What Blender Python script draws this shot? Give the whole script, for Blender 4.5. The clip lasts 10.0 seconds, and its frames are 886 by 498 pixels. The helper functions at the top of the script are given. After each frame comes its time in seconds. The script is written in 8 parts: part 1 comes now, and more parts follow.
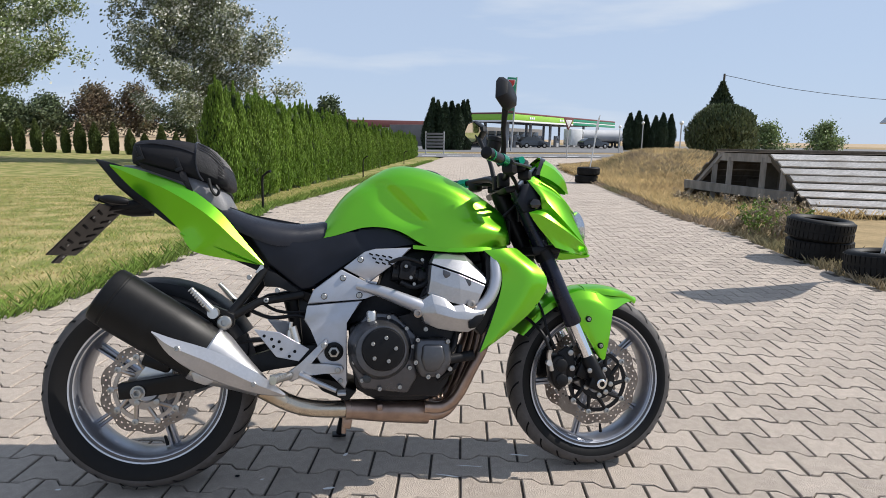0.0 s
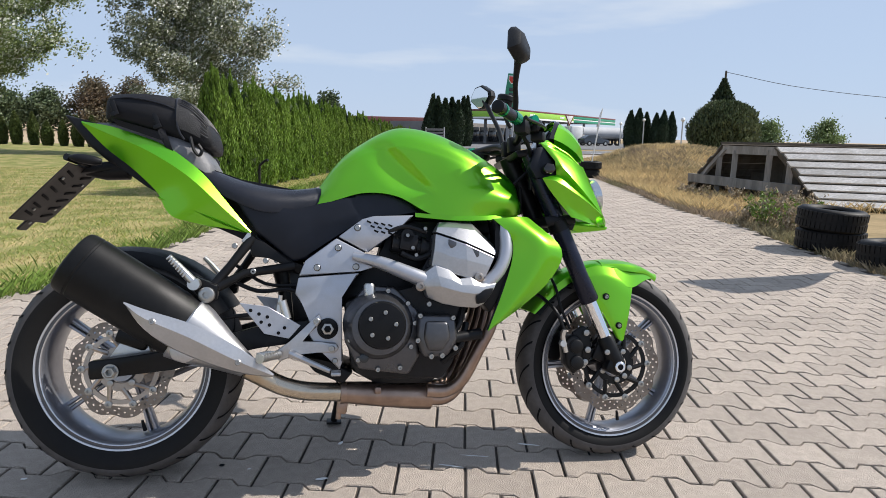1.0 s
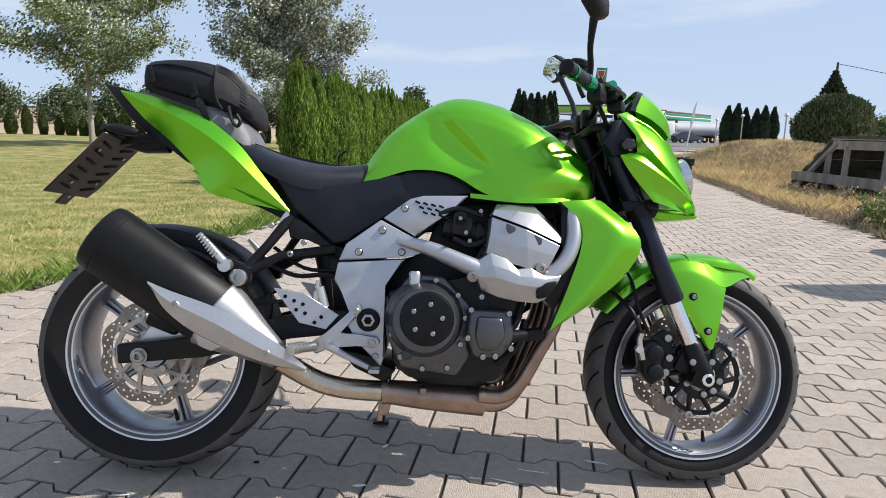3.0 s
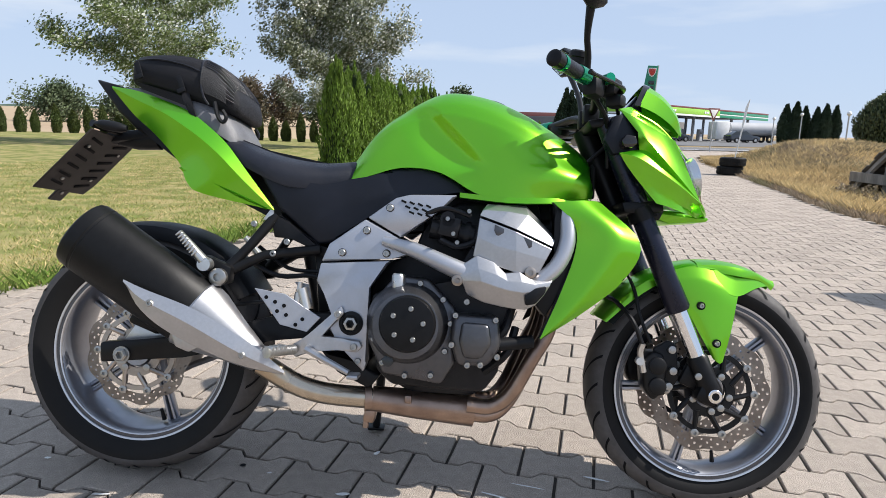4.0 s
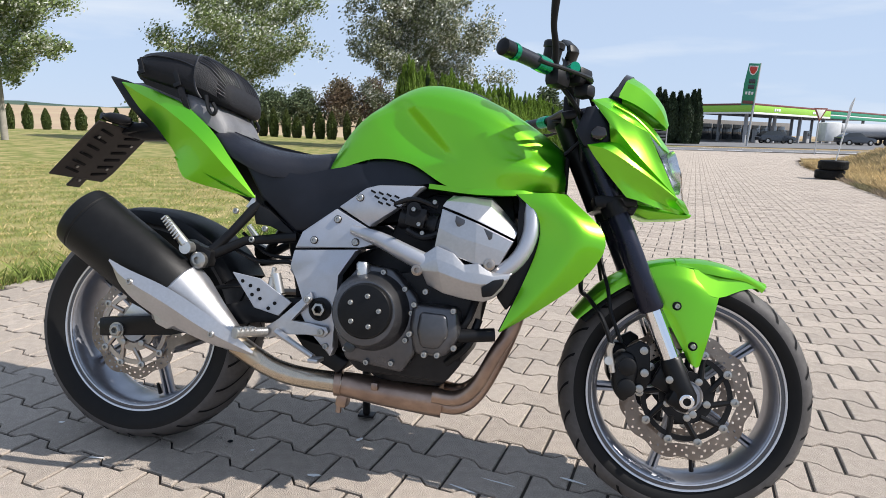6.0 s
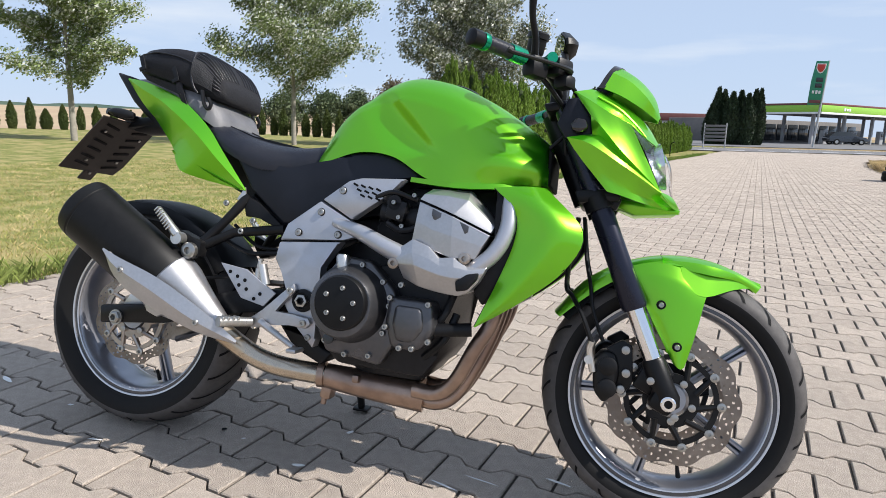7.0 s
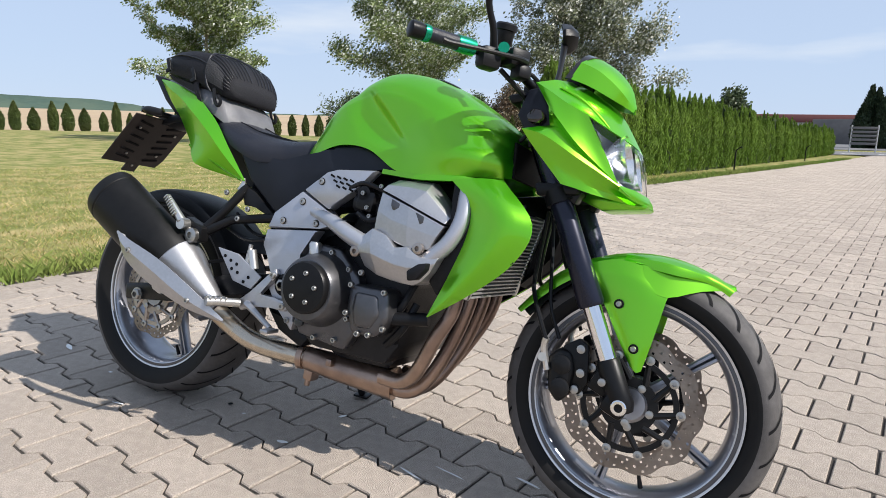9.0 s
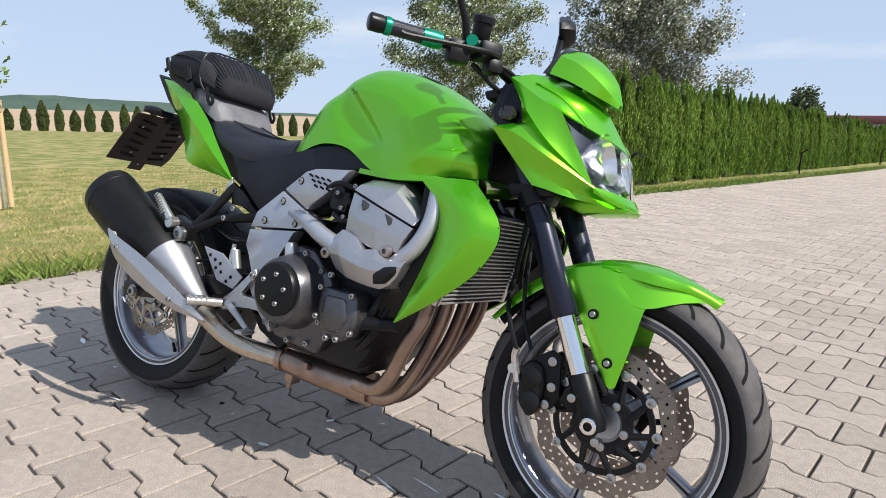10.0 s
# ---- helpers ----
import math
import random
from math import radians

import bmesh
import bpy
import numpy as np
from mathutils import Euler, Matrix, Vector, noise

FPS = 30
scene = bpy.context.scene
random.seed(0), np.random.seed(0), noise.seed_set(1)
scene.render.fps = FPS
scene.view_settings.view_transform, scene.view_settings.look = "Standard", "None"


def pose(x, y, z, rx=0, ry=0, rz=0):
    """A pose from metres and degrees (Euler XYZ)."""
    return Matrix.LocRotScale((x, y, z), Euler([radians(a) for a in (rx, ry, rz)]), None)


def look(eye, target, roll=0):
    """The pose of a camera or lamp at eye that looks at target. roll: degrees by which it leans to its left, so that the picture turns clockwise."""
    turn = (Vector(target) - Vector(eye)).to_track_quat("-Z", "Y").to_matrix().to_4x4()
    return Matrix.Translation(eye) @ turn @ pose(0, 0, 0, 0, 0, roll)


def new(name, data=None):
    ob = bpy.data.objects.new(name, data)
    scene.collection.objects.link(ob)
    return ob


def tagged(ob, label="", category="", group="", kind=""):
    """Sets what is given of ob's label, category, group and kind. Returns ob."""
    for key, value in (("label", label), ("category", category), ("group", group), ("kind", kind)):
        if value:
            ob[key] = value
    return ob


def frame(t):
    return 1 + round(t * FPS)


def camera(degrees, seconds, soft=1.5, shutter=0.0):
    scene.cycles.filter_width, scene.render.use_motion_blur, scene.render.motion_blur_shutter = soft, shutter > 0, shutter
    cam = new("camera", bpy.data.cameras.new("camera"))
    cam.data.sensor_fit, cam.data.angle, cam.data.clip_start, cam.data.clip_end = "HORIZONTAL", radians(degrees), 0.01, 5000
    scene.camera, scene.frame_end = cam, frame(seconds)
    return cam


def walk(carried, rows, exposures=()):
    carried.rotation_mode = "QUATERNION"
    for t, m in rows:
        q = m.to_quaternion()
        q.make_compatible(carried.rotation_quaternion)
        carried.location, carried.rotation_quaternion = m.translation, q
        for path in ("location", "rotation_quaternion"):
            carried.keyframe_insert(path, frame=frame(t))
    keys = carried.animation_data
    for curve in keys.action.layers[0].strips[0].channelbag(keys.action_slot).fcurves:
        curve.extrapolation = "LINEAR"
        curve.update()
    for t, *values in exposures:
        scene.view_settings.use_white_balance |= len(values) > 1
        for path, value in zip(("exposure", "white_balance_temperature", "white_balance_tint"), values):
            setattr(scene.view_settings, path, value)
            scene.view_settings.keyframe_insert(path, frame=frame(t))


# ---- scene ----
cam = camera(70.7, 10.0, soft=0.45)
PATH = [
    (0, (0.553, -1.915, 1.095), (0.915, 0.021, 0.744), 0.8),
    (0.5, (0.564, -1.835, 1.028), (0.929, 0.099, 0.673), 1.0),
    (1, (0.567, -1.757, 0.981), (0.931, 0.177, 0.622), 1.1),
    (1.5, (0.573, -1.688, 0.946), (0.925, 0.247, 0.585), 1.3),
    (2, (0.576, -1.659, 0.936), (0.872, 0.285, 0.57), 1.3),
    (2.5, (0.606, -1.613, 0.924), (0.801, 0.343, 0.553), 1.3),
    (4, (0.812, -1.493, 0.911), (0.77, 0.47, 0.531), 1.3),
    (4.5, (0.874, -1.48, 0.909), (0.758, 0.48, 0.527), 1.3),
    (5, (0.948, -1.481, 0.914), (0.766, 0.474, 0.531), 1.2),
    (5.5, (1.02, -1.486, 0.905), (0.776, 0.462, 0.522), 1.3),
    (7, (1.265, -1.437, 0.879), (0.79, 0.468, 0.496), 1.3),
    (7.5, (1.352, -1.414, 0.872), (0.787, 0.466, 0.49), 1.2),
    (8, (1.455, -1.401, 0.871), (0.797, 0.449, 0.491), 1.2),
    (8.5, (1.541, -1.376, 0.872), (0.796, 0.44, 0.492), 1.2),
    (9, (1.615, -1.336, 0.86), (0.79, 0.446, 0.481), 1.1),
    (9.5, (1.687, -1.264, 0.856), (0.788, 0.482, 0.479), 1.2),
    (10, (1.755, -1.192, 0.854), (0.772, 0.509, 0.478), 1.1),
]
walk(cam, [(t, look(eye, target, roll)) for t, eye, target, roll in PATH], [(0, 0.28), (2.5, 0.38), (5.5, 0.44), (7.5, 0.45), (10, 0.42)])

# ---- daylight ----
SUN_TO = Vector((0.72, -0.030, 0.693)).normalized()
world = bpy.data.worlds.new("sky")
scene.world = world
world.use_nodes = True
wn, wl = world.node_tree.nodes, world.node_tree.links
wn.clear()
w_out = wn.new("ShaderNodeOutputWorld")
w_bg = wn.new("ShaderNodeBackground")
w_sky = wn.new("ShaderNodeTexSky")
w_sky.sky_type = 'NISHITA'
w_sky.sun_disc = False
w_sky.sun_elevation = math.asin(SUN_TO.z)
w_sky.sun_rotation = math.atan2(SUN_TO.x, SUN_TO.y)
w_sky.air_density, w_sky.dust_density, w_sky.ozone_density = 0.9, 0.0, 2.2
w_bg.inputs["Strength"].default_value = 0.100
# thin high cloud
w_co = wn.new("ShaderNodeTexCoord")
w_map = wn.new("ShaderNodeMapping")
w_map.inputs["Scale"].default_value = (1.2, 1.2, 7.0)
w_noise = wn.new("ShaderNodeTexNoise")
w_noise.inputs["Scale"].default_value = 2.1
w_noise.inputs["Detail"].default_value = 7.0
w_ramp = wn.new("ShaderNodeValToRGB")
w_ramp.color_ramp.elements[0].position, w_ramp.color_ramp.elements[1].position = 0.46, 0.78
w_ramp.color_ramp.elements[0].color = (0.30, 0.30, 0.30, 1)
w_ramp.color_ramp.elements[1].color = (0.75, 0.75, 0.75, 1)
w_mix = wn.new("ShaderNodeMixRGB")
w_mix.inputs["Color2"].default_value = (4.1, 5.05, 6.7, 1)
wl.new(w_co.outputs["Generated"], w_map.inputs["Vector"])
wl.new(w_map.outputs["Vector"], w_noise.inputs["Vector"])
wl.new(w_noise.outputs["Fac"], w_ramp.inputs["Fac"])
w_sep = wn.new("ShaderNodeSeparateXYZ")
w_low = wn.new("ShaderNodeMapRange")
for socket, value in (("From Min", 0.0), ("From Max", 0.5), ("To Min", 0.92), ("To Max", 0.75)):
    w_low.inputs[socket].default_value = value
w_max = wn.new("ShaderNodeMath")
w_max.operation = 'MAXIMUM'
wl.new(w_co.outputs["Generated"], w_sep.inputs["Vector"])
wl.new(w_sep.outputs["Z"], w_low.inputs["Value"])
wl.new(w_low.outputs["Result"], w_max.inputs[0])
wl.new(w_ramp.outputs["Color"], w_max.inputs[1])
wl.new(w_max.outputs["Value"], w_mix.inputs["Fac"])
wl.new(w_sky.outputs["Color"], w_mix.inputs["Color1"])
w_wisp = wn.new("ShaderNodeValToRGB")
w_wisp.color_ramp.elements[0].position, w_wisp.color_ramp.elements[1].position = 0.54, 0.76
w_wisp.color_ramp.elements[0].color, w_wisp.color_ramp.elements[1].color = (0, 0, 0, 1), (0.75, 0.75, 0.75, 1)
w_white = wn.new("ShaderNodeMixRGB")
w_white.inputs["Color2"].default_value = (6.4, 6.8, 7.3, 1)
wl.new(w_noise.outputs["Fac"], w_wisp.inputs["Fac"])
wl.new(w_wisp.outputs["Color"], w_white.inputs["Fac"])
wl.new(w_mix.outputs["Color"], w_white.inputs["Color1"])
wl.new(w_white.outputs["Color"], w_bg.inputs["Color"])
wl.new(w_bg.outputs["Background"], w_out.inputs["Surface"])

sun = new("sun", bpy.data.lights.new("sun", 'SUN'))
sun.data.energy, sun.data.angle, sun.data.color = 5.0, radians(0.53), (1.0, 0.945, 0.88)
sun.matrix_world = look(SUN_TO * 40, (0, 0, 0))

# ---- materials ----


def material(name, color, rough=0.5, metal=0.0, vary=0.15, scale=20.0, bump=0.0, bump_scale=None, coat=0.0,
             island=0.0, each=0.0, color2=None, patch=0.0, stretch=(1, 1, 1), spec=0.5, rough_vary=0.08):
    """Principled surface with grain (fine noise), patches (coarse noise) and, for pieces, a tone of their own."""
    m = bpy.data.materials.new(name)
    m.use_nodes = True
    nt = m.node_tree
    n, l = nt.nodes, nt.links
    p = n["Principled BSDF"]
    co = n.new("ShaderNodeTexCoord")
    mp = n.new("ShaderNodeMapping")
    mp.inputs["Scale"].default_value = stretch
    l.new(co.outputs["Object"], mp.inputs["Vector"])
    fine = n.new("ShaderNodeTexNoise")
    fine.inputs["Scale"].default_value, fine.inputs["Detail"].default_value = scale, 6.0
    l.new(mp.outputs["Vector"], fine.inputs["Vector"])
    coarse = n.new("ShaderNodeTexNoise")
    coarse.inputs["Scale"].default_value, coarse.inputs["Detail"].default_value = scale * 0.13, 3.0
    l.new(mp.outputs["Vector"], coarse.inputs["Vector"])
    dark = tuple(c * (1 - vary) for c in color)
    light = tuple(min(1.0, c * (1 + vary)) for c in color)
    mix = n.new("ShaderNodeMixRGB")
    mix.inputs["Color1"].default_value, mix.inputs["Color2"].default_value = (*dark, 1), (*light, 1)
    l.new(fine.outputs["Fac"], mix.inputs["Fac"])
    last = mix.outputs["Color"]
    if color2:
        ramp = n.new("ShaderNodeValToRGB")
        ramp.color_ramp.elements[0].position, ramp.color_ramp.elements[1].position = 0.42, 0.62
        l.new(coarse.outputs["Fac"], ramp.inputs["Fac"])
        fade = n.new("ShaderNodeMath")
        fade.operation = 'MULTIPLY'
        fade.inputs[1].default_value = patch
        l.new(ramp.outputs["Color"], fade.inputs[0])
        two = n.new("ShaderNodeMixRGB")
        two.inputs["Color2"].default_value = (*color2, 1)
        l.new(fade.outputs["Value"], two.inputs["Fac"])
        l.new(last, two.inputs["Color1"])
        last = two.outputs["Color"]
    for amount, node_type, socket in ((island, "ShaderNodeNewGeometry", "Random Per Island"), (each, "ShaderNodeObjectInfo", "Random")):
        if amount:
            src = n.new(node_type)
            span = n.new("ShaderNodeMapRange")
            span.inputs["To Min"].default_value, span.inputs["To Max"].default_value = 1 - amount, 1 + amount
            l.new(src.outputs[socket], span.inputs["Value"])
            mul = n.new("ShaderNodeMixRGB")
            mul.blend_type = 'MULTIPLY'
            mul.inputs["Fac"].default_value = 1.0
            l.new(last, mul.inputs["Color1"])
            l.new(span.outputs["Result"], mul.inputs["Color2"])
            last = mul.outputs["Color"]
    l.new(last, p.inputs["Base Color"])
    rr = n.new("ShaderNodeMapRange")
    rr.inputs["To Min"].default_value, rr.inputs["To Max"].default_value = max(0.02, rough - rough_vary), min(1.0, rough + rough_vary)
    l.new(coarse.outputs["Fac"], rr.inputs["Value"])
    l.new(rr.outputs["Result"], p.inputs["Roughness"])
    p.inputs["Metallic"].default_value = metal
    p.inputs["Specular IOR Level"].default_value = spec
    p.inputs["Coat Weight"].default_value = coat
    p.inputs["Coat Roughness"].default_value = 0.04
    if bump:
        b = n.new("ShaderNodeBump")
        b.inputs["Strength"].default_value, b.inputs["Distance"].default_value = bump, 0.01
        if bump_scale:
            bn = n.new("ShaderNodeTexNoise")
            bn.inputs["Scale"].default_value, bn.inputs["Detail"].default_value = bump_scale, 4.0
            l.new(mp.outputs["Vector"], bn.inputs["Vector"])
            l.new(bn.outputs["Fac"], b.inputs["Height"])
        else:
            l.new(fine.outputs["Fac"], b.inputs["Height"])
        l.new(b.outputs["Normal"], p.inputs["Normal"])
    return m


def leaf_material(name, color, color2, through_light=0.25, pale=0.0):
    m = material(name, color, 0.55, vary=0.25, scale=3.0, island=0.45, each=0.12, color2=color2, patch=0.0 if pale else 0.7, spec=0.35)
    n, l = m.node_tree.nodes, m.node_tree.links
    p, out = n["Principled BSDF"], n["Material Output"]
    if pale:
        # some leaves turn their white felted underside out
        geo = n.new("ShaderNodeNewGeometry")
        lim = n.new("ShaderNodeMath")
        lim.operation, lim.inputs[1].default_value = 'LESS_THAN', pale
        l.new(geo.outputs["Random Per Island"], lim.inputs[0])
        mix = n.new("ShaderNodeMixRGB")
        mix.inputs["Color2"].default_value = color2 + (1,)
        l.new(lim.outputs[0], mix.inputs["Fac"])
        l.new(p.inputs["Base Color"].links[0].from_socket, mix.inputs["Color1"])
        l.new(mix.outputs[0], p.inputs["Base Color"])
    tr = n.new("ShaderNodeBsdfTranslucent")
    l.new(p.inputs["Base Color"].links[0].from_socket, tr.inputs["Color"])
    mx = n.new("ShaderNodeMixShader")
    mx.inputs["Fac"].default_value = through_light
    l.new(p.outputs["BSDF"], mx.inputs[1])
    l.new(tr.outputs["BSDF"], mx.inputs[2])
    l.new(mx.outputs["Shader"], out.inputs["Surface"])
    return m




def flake_paint(name, deep, flake, share):
    """Metallic paint: a deep solid coat under clear lacquer, with a lime flake that gleams where it faces the light."""
    m = material(name, deep, 0.32, 0.0, vary=0.08, scale=900.0, coat=1.0, rough_vary=0.04)
    n, l = m.node_tree.nodes, m.node_tree.links
    p, out = n["Principled BSDF"], n["Material Output"]
    gl = n.new("ShaderNodeBsdfAnisotropic")
    gl.inputs["Color"].default_value = (*flake, 1)
    gl.inputs["Roughness"].default_value = 0.31
    mx = n.new("ShaderNodeMixShader")
    mx.inputs["Fac"].default_value = share
    l.new(p.outputs["BSDF"], mx.inputs[1])
    l.new(gl.outputs["BSDF"], mx.inputs[2])
    l.new(mx.outputs["Shader"], out.inputs["Surface"])
    return m


GREEN = flake_paint("green_paint", (0.012, 0.225, 0.003), (0.35, 0.88, 0.010), 0.48)
BLACK_PLASTIC = material("black_plastic", (0.007, 0.0075, 0.009), 0.42, vary=0.3, scale=60.0, bump=0.05, bump_scale=700.0, color2=(0.017, 0.017, 0.02), patch=0.3, spec=0.22)
NAVY_PLASTIC = material("dark_satin_plastic", (0.007, 0.009, 0.016), 0.46, vary=0.2, scale=40.0, bump=0.06, bump_scale=600.0, color2=(0.022, 0.026, 0.04), patch=0.4, spec=0.3)
BLACK_METAL = material("black_painted_metal", (0.007, 0.007, 0.008), 0.36, 0.2, vary=0.35, scale=50.0, bump=0.05, bump_scale=300.0, color2=(0.018, 0.018, 0.018), patch=0.4, spec=0.25)
ENGINE = material("engine_dark_grey", (0.105, 0.105, 0.115), 0.30, 0.8, vary=0.25, scale=60.0, bump=0.08, bump_scale=400.0, color2=(0.10, 0.10, 0.10), patch=0.4)
ENGINE_BLACK = material("black_engine_casting", (0.016, 0.016, 0.018), 0.42, 0.4, vary=0.3, scale=60.0, bump=0.08, bump_scale=400.0, color2=(0.03, 0.03, 0.032), patch=0.4, spec=0.3)
MUFFLER = material("matt_black_muffler", (0.009, 0.009, 0.0095), 0.44, 0.3, vary=0.3, scale=70.0, bump=0.06, bump_scale=500.0, color2=(0.018, 0.018, 0.018), patch=0.5, spec=0.25)
VINYL = material("black_vinyl", (0.014, 0.016, 0.024), 0.30, vary=0.2, scale=80.0, bump=0.18, bump_scale=900.0, color2=(0.03, 0.03, 0.036), patch=0.4, spec=0.3)
FORK_PAINT = material("dark_blue_fork_coating", (0.012, 0.014, 0.028), 0.27, 0.45, vary=0.2, scale=60.0, color2=(0.02, 0.022, 0.04), patch=0.4)
GREY_VINYL = material("grey_vinyl", (0.11, 0.11, 0.12), 0.42, vary=0.2, scale=80.0, bump=0.2, bump_scale=900.0, color2=(0.22, 0.22, 0.23), patch=0.4)
CLOTH = material("black_nylon", (0.006, 0.006, 0.009), 0.6, vary=0.3, scale=120.0, bump=0.35, bump_scale=1200.0, color2=(0.012, 0.012, 0.016), patch=0.4, spec=0.3)
MESH_CLOTH = material("black_mesh_cloth", (0.016, 0.016, 0.019), 0.6, vary=0.5, scale=500.0, bump=0.5, bump_scale=900.0)
SILVER = material("silver_paint", (0.46, 0.47, 0.51), 0.38, 0.70, vary=0.06, scale=300.0, bump=0.02, color2=(0.42, 0.42, 0.44), patch=0.35)
CAST = material("cast_aluminium", (0.46, 0.46, 0.475), 0.36, 0.88, vary=0.12, scale=150.0, bump=0.06, bump_scale=500.0, color2=(0.40, 0.40, 0.41), patch=0.4)
ALU = material("brushed_aluminium", (0.62, 0.61, 0.59), 0.30, 0.9, vary=0.1, scale=160.0, stretch=(1, 8, 1), color2=(0.45, 0.44, 0.42), patch=0.4)
CHROME = material("chrome", (0.80, 0.80, 0.82), 0.12, 1.0, vary=0.04, scale=60.0)
RIM = material("silver_wheel", (0.36, 0.37, 0.41), 0.34, 0.88, vary=0.12, scale=60.0, color2=(0.24, 0.25, 0.29), patch=0.45)
RIM_EDGE = material("machined_rim_edge", (0.60, 0.60, 0.62), 0.34, 0.9, vary=0.1, scale=120.0)
STEEL = material("steel_disc", (0.42, 0.37, 0.33), 0.34, 0.9, vary=0.2, scale=90.0, color2=(0.24, 0.20, 0.17), patch=0.5)
PIPE = material("tarnished_steel_pipe", (0.52, 0.45, 0.36), 0.28, 0.95, vary=0.15, scale=40.0, color2=(0.42, 0.32, 0.21), patch=0.6)
PIPE_HOT = material("heat_browned_pipe", (0.36, 0.26, 0.205), 0.36, 0.9, vary=0.3, scale=35.0, color2=(0.17, 0.12, 0.105), patch=0.7, bump=0.08, bump_scale=200.0)
RUBBER = material("tyre_rubber", (0.006, 0.006, 0.0065), 0.58, vary=0.25, scale=60.0, bump=0.08, bump_scale=350.0, color2=(0.012, 0.0115, 0.011), patch=0.4, spec=0.22)
TREAD = material("worn_tread_rubber", (0.082, 0.077, 0.076), 0.62, vary=0.3, scale=90.0, bump=0.15, bump_scale=500.0, color2=(0.042, 0.039, 0.037), patch=0.5, spec=0.3)
BOLT = material("zinc_bolt", (0.40, 0.39, 0.37), 0.34, 0.95, vary=0.15, scale=200.0)
GREEN_ANODISED = material("green_anodised", (0.01, 0.30, 0.16), 0.25, 0.8, vary=0.1, scale=80.0)
FIN = material("radiator_fins", (0.42, 0.42, 0.41), 0.45, 0.6, vary=0.2, scale=120.0)
LAMP_BACK = material("headlight_reflector", (0.62, 0.64, 0.68), 0.25, 0.9, vary=0.05, scale=50.0)
LAMP_CASE = material("headlight_casing", (0.36, 0.38, 0.43), 0.30, 0.6, vary=0.06, scale=50.0, bump=0.2, bump_scale=60.0)
MIRROR = material("mirror_glass", (0.86, 0.88, 0.90), 0.02, 1.0, vary=0.0, scale=5.0, rough_vary=0.0)
CARRIER = material("dark_carrier_plastic", (0.030, 0.023, 0.021), 0.5, vary=0.3, scale=60.0, color2=(0.02, 0.016, 0.015), patch=0.5, spec=0.3)
SLOT = material("black_recess", (0.006, 0.006, 0.007), 0.75, vary=0.2, scale=50.0, spec=0.15)


def clear_glass(name, color=(1, 1, 1), rough=0.02):
    m = bpy.data.materials.new(name)
    m.use_nodes = True
    p = m.node_tree.nodes["Principled BSDF"]
    p.inputs["Base Color"].default_value = (*color, 1)
    p.inputs["Roughness"].default_value = rough
    p.inputs["Transmission Weight"].default_value = 1.0
    p.inputs["IOR"].default_value = 1.08
    return m


LENS = clear_glass("clear_lens")
AMBER = material("smoked_lens", (0.012, 0.009, 0.008), 0.15, vary=0.1, scale=40.0, coat=0.5)

PAVER = material("concrete_paver", (0.440, 0.378, 0.322), 0.88, vary=0.70, scale=260.0, bump=0.8, bump_scale=330.0, each=0.10, color2=(0.350, 0.300, 0.255), patch=0.5, spec=0.25)
PAVER_MANY = material("concrete_pavers", (0.440, 0.378, 0.322), 0.88, vary=0.70, scale=260.0, bump=0.8, bump_scale=330.0, island=0.10, color2=(0.350, 0.300, 0.255), patch=0.5, spec=0.25)
JOINT = material("sandy_joint", (0.055, 0.046, 0.039), 0.95, vary=0.4, scale=60.0, bump=0.3, color2=(0.035, 0.030, 0.026), patch=0.5)
LAWN = material("mown_lawn", (0.150, 0.170, 0.046), 0.9, vary=0.85, scale=20.0, bump=1.0, bump_scale=26.0, color2=(0.33, 0.275, 0.125), patch=0.9, spec=0.15)
FIELD = material("stubble_field", (0.36, 0.27, 0.185), 0.95, vary=0.15, scale=0.6, stretch=(1, 0.2, 1), color2=(0.42, 0.34, 0.22), patch=0.6, spec=0.1)
HILL = material("wooded_hill", (0.06, 0.095, 0.075), 0.95, vary=0.3, scale=0.15, color2=(0.10, 0.13, 0.09), patch=0.5, spec=0.1)
DRY = material("dry_grassland", (0.30, 0.225, 0.125), 0.95, vary=0.35, scale=12.0, bump=0.8, bump_scale=30.0, color2=(0.20, 0.155, 0.085), patch=0.7, spec=0.1)
ASPHALT = material("asphalt", (0.13, 0.13, 0.135), 0.9, vary=0.2, scale=30.0, bump=0.1, color2=(0.17, 0.165, 0.16), patch=0.5)
GRASS_BLADE = leaf_material("grass_blades", (0.20, 0.235, 0.045), (0.30, 0.27, 0.09), 0.3)
GRASS_TALL = leaf_material("tall_grass_blades", (0.115, 0.20, 0.03), (0.22, 0.24, 0.07), 0.3)
BRUSH = leaf_material("dry_brush", (0.31, 0.245, 0.175), (0.20, 0.20, 0.095), 0.3)
DRY_BLADE = leaf_material("dry_grass_blades", (0.62, 0.48, 0.25), (0.44, 0.32, 0.17), 0.3)
THUJA = leaf_material("thuja_leaf", (0.120, 0.205, 0.028), (0.22, 0.31, 0.050), 0.28)
THUJA_DARK = leaf_material("dark_conifer_leaf", (0.024, 0.042, 0.020), (0.055, 0.075, 0.035), 0.1)
# dark solid inside each evergreen: shade within the foliage put into colour
FOLIAGE_SHADE = material("foliage_inner_shade", (0.03, 0.048, 0.012), 0.95, vary=0.4, scale=20.0)
POPLAR = leaf_material("poplar_leaf", (0.160, 0.205, 0.080), (0.66, 0.68, 0.62), 0.34, 0.24)
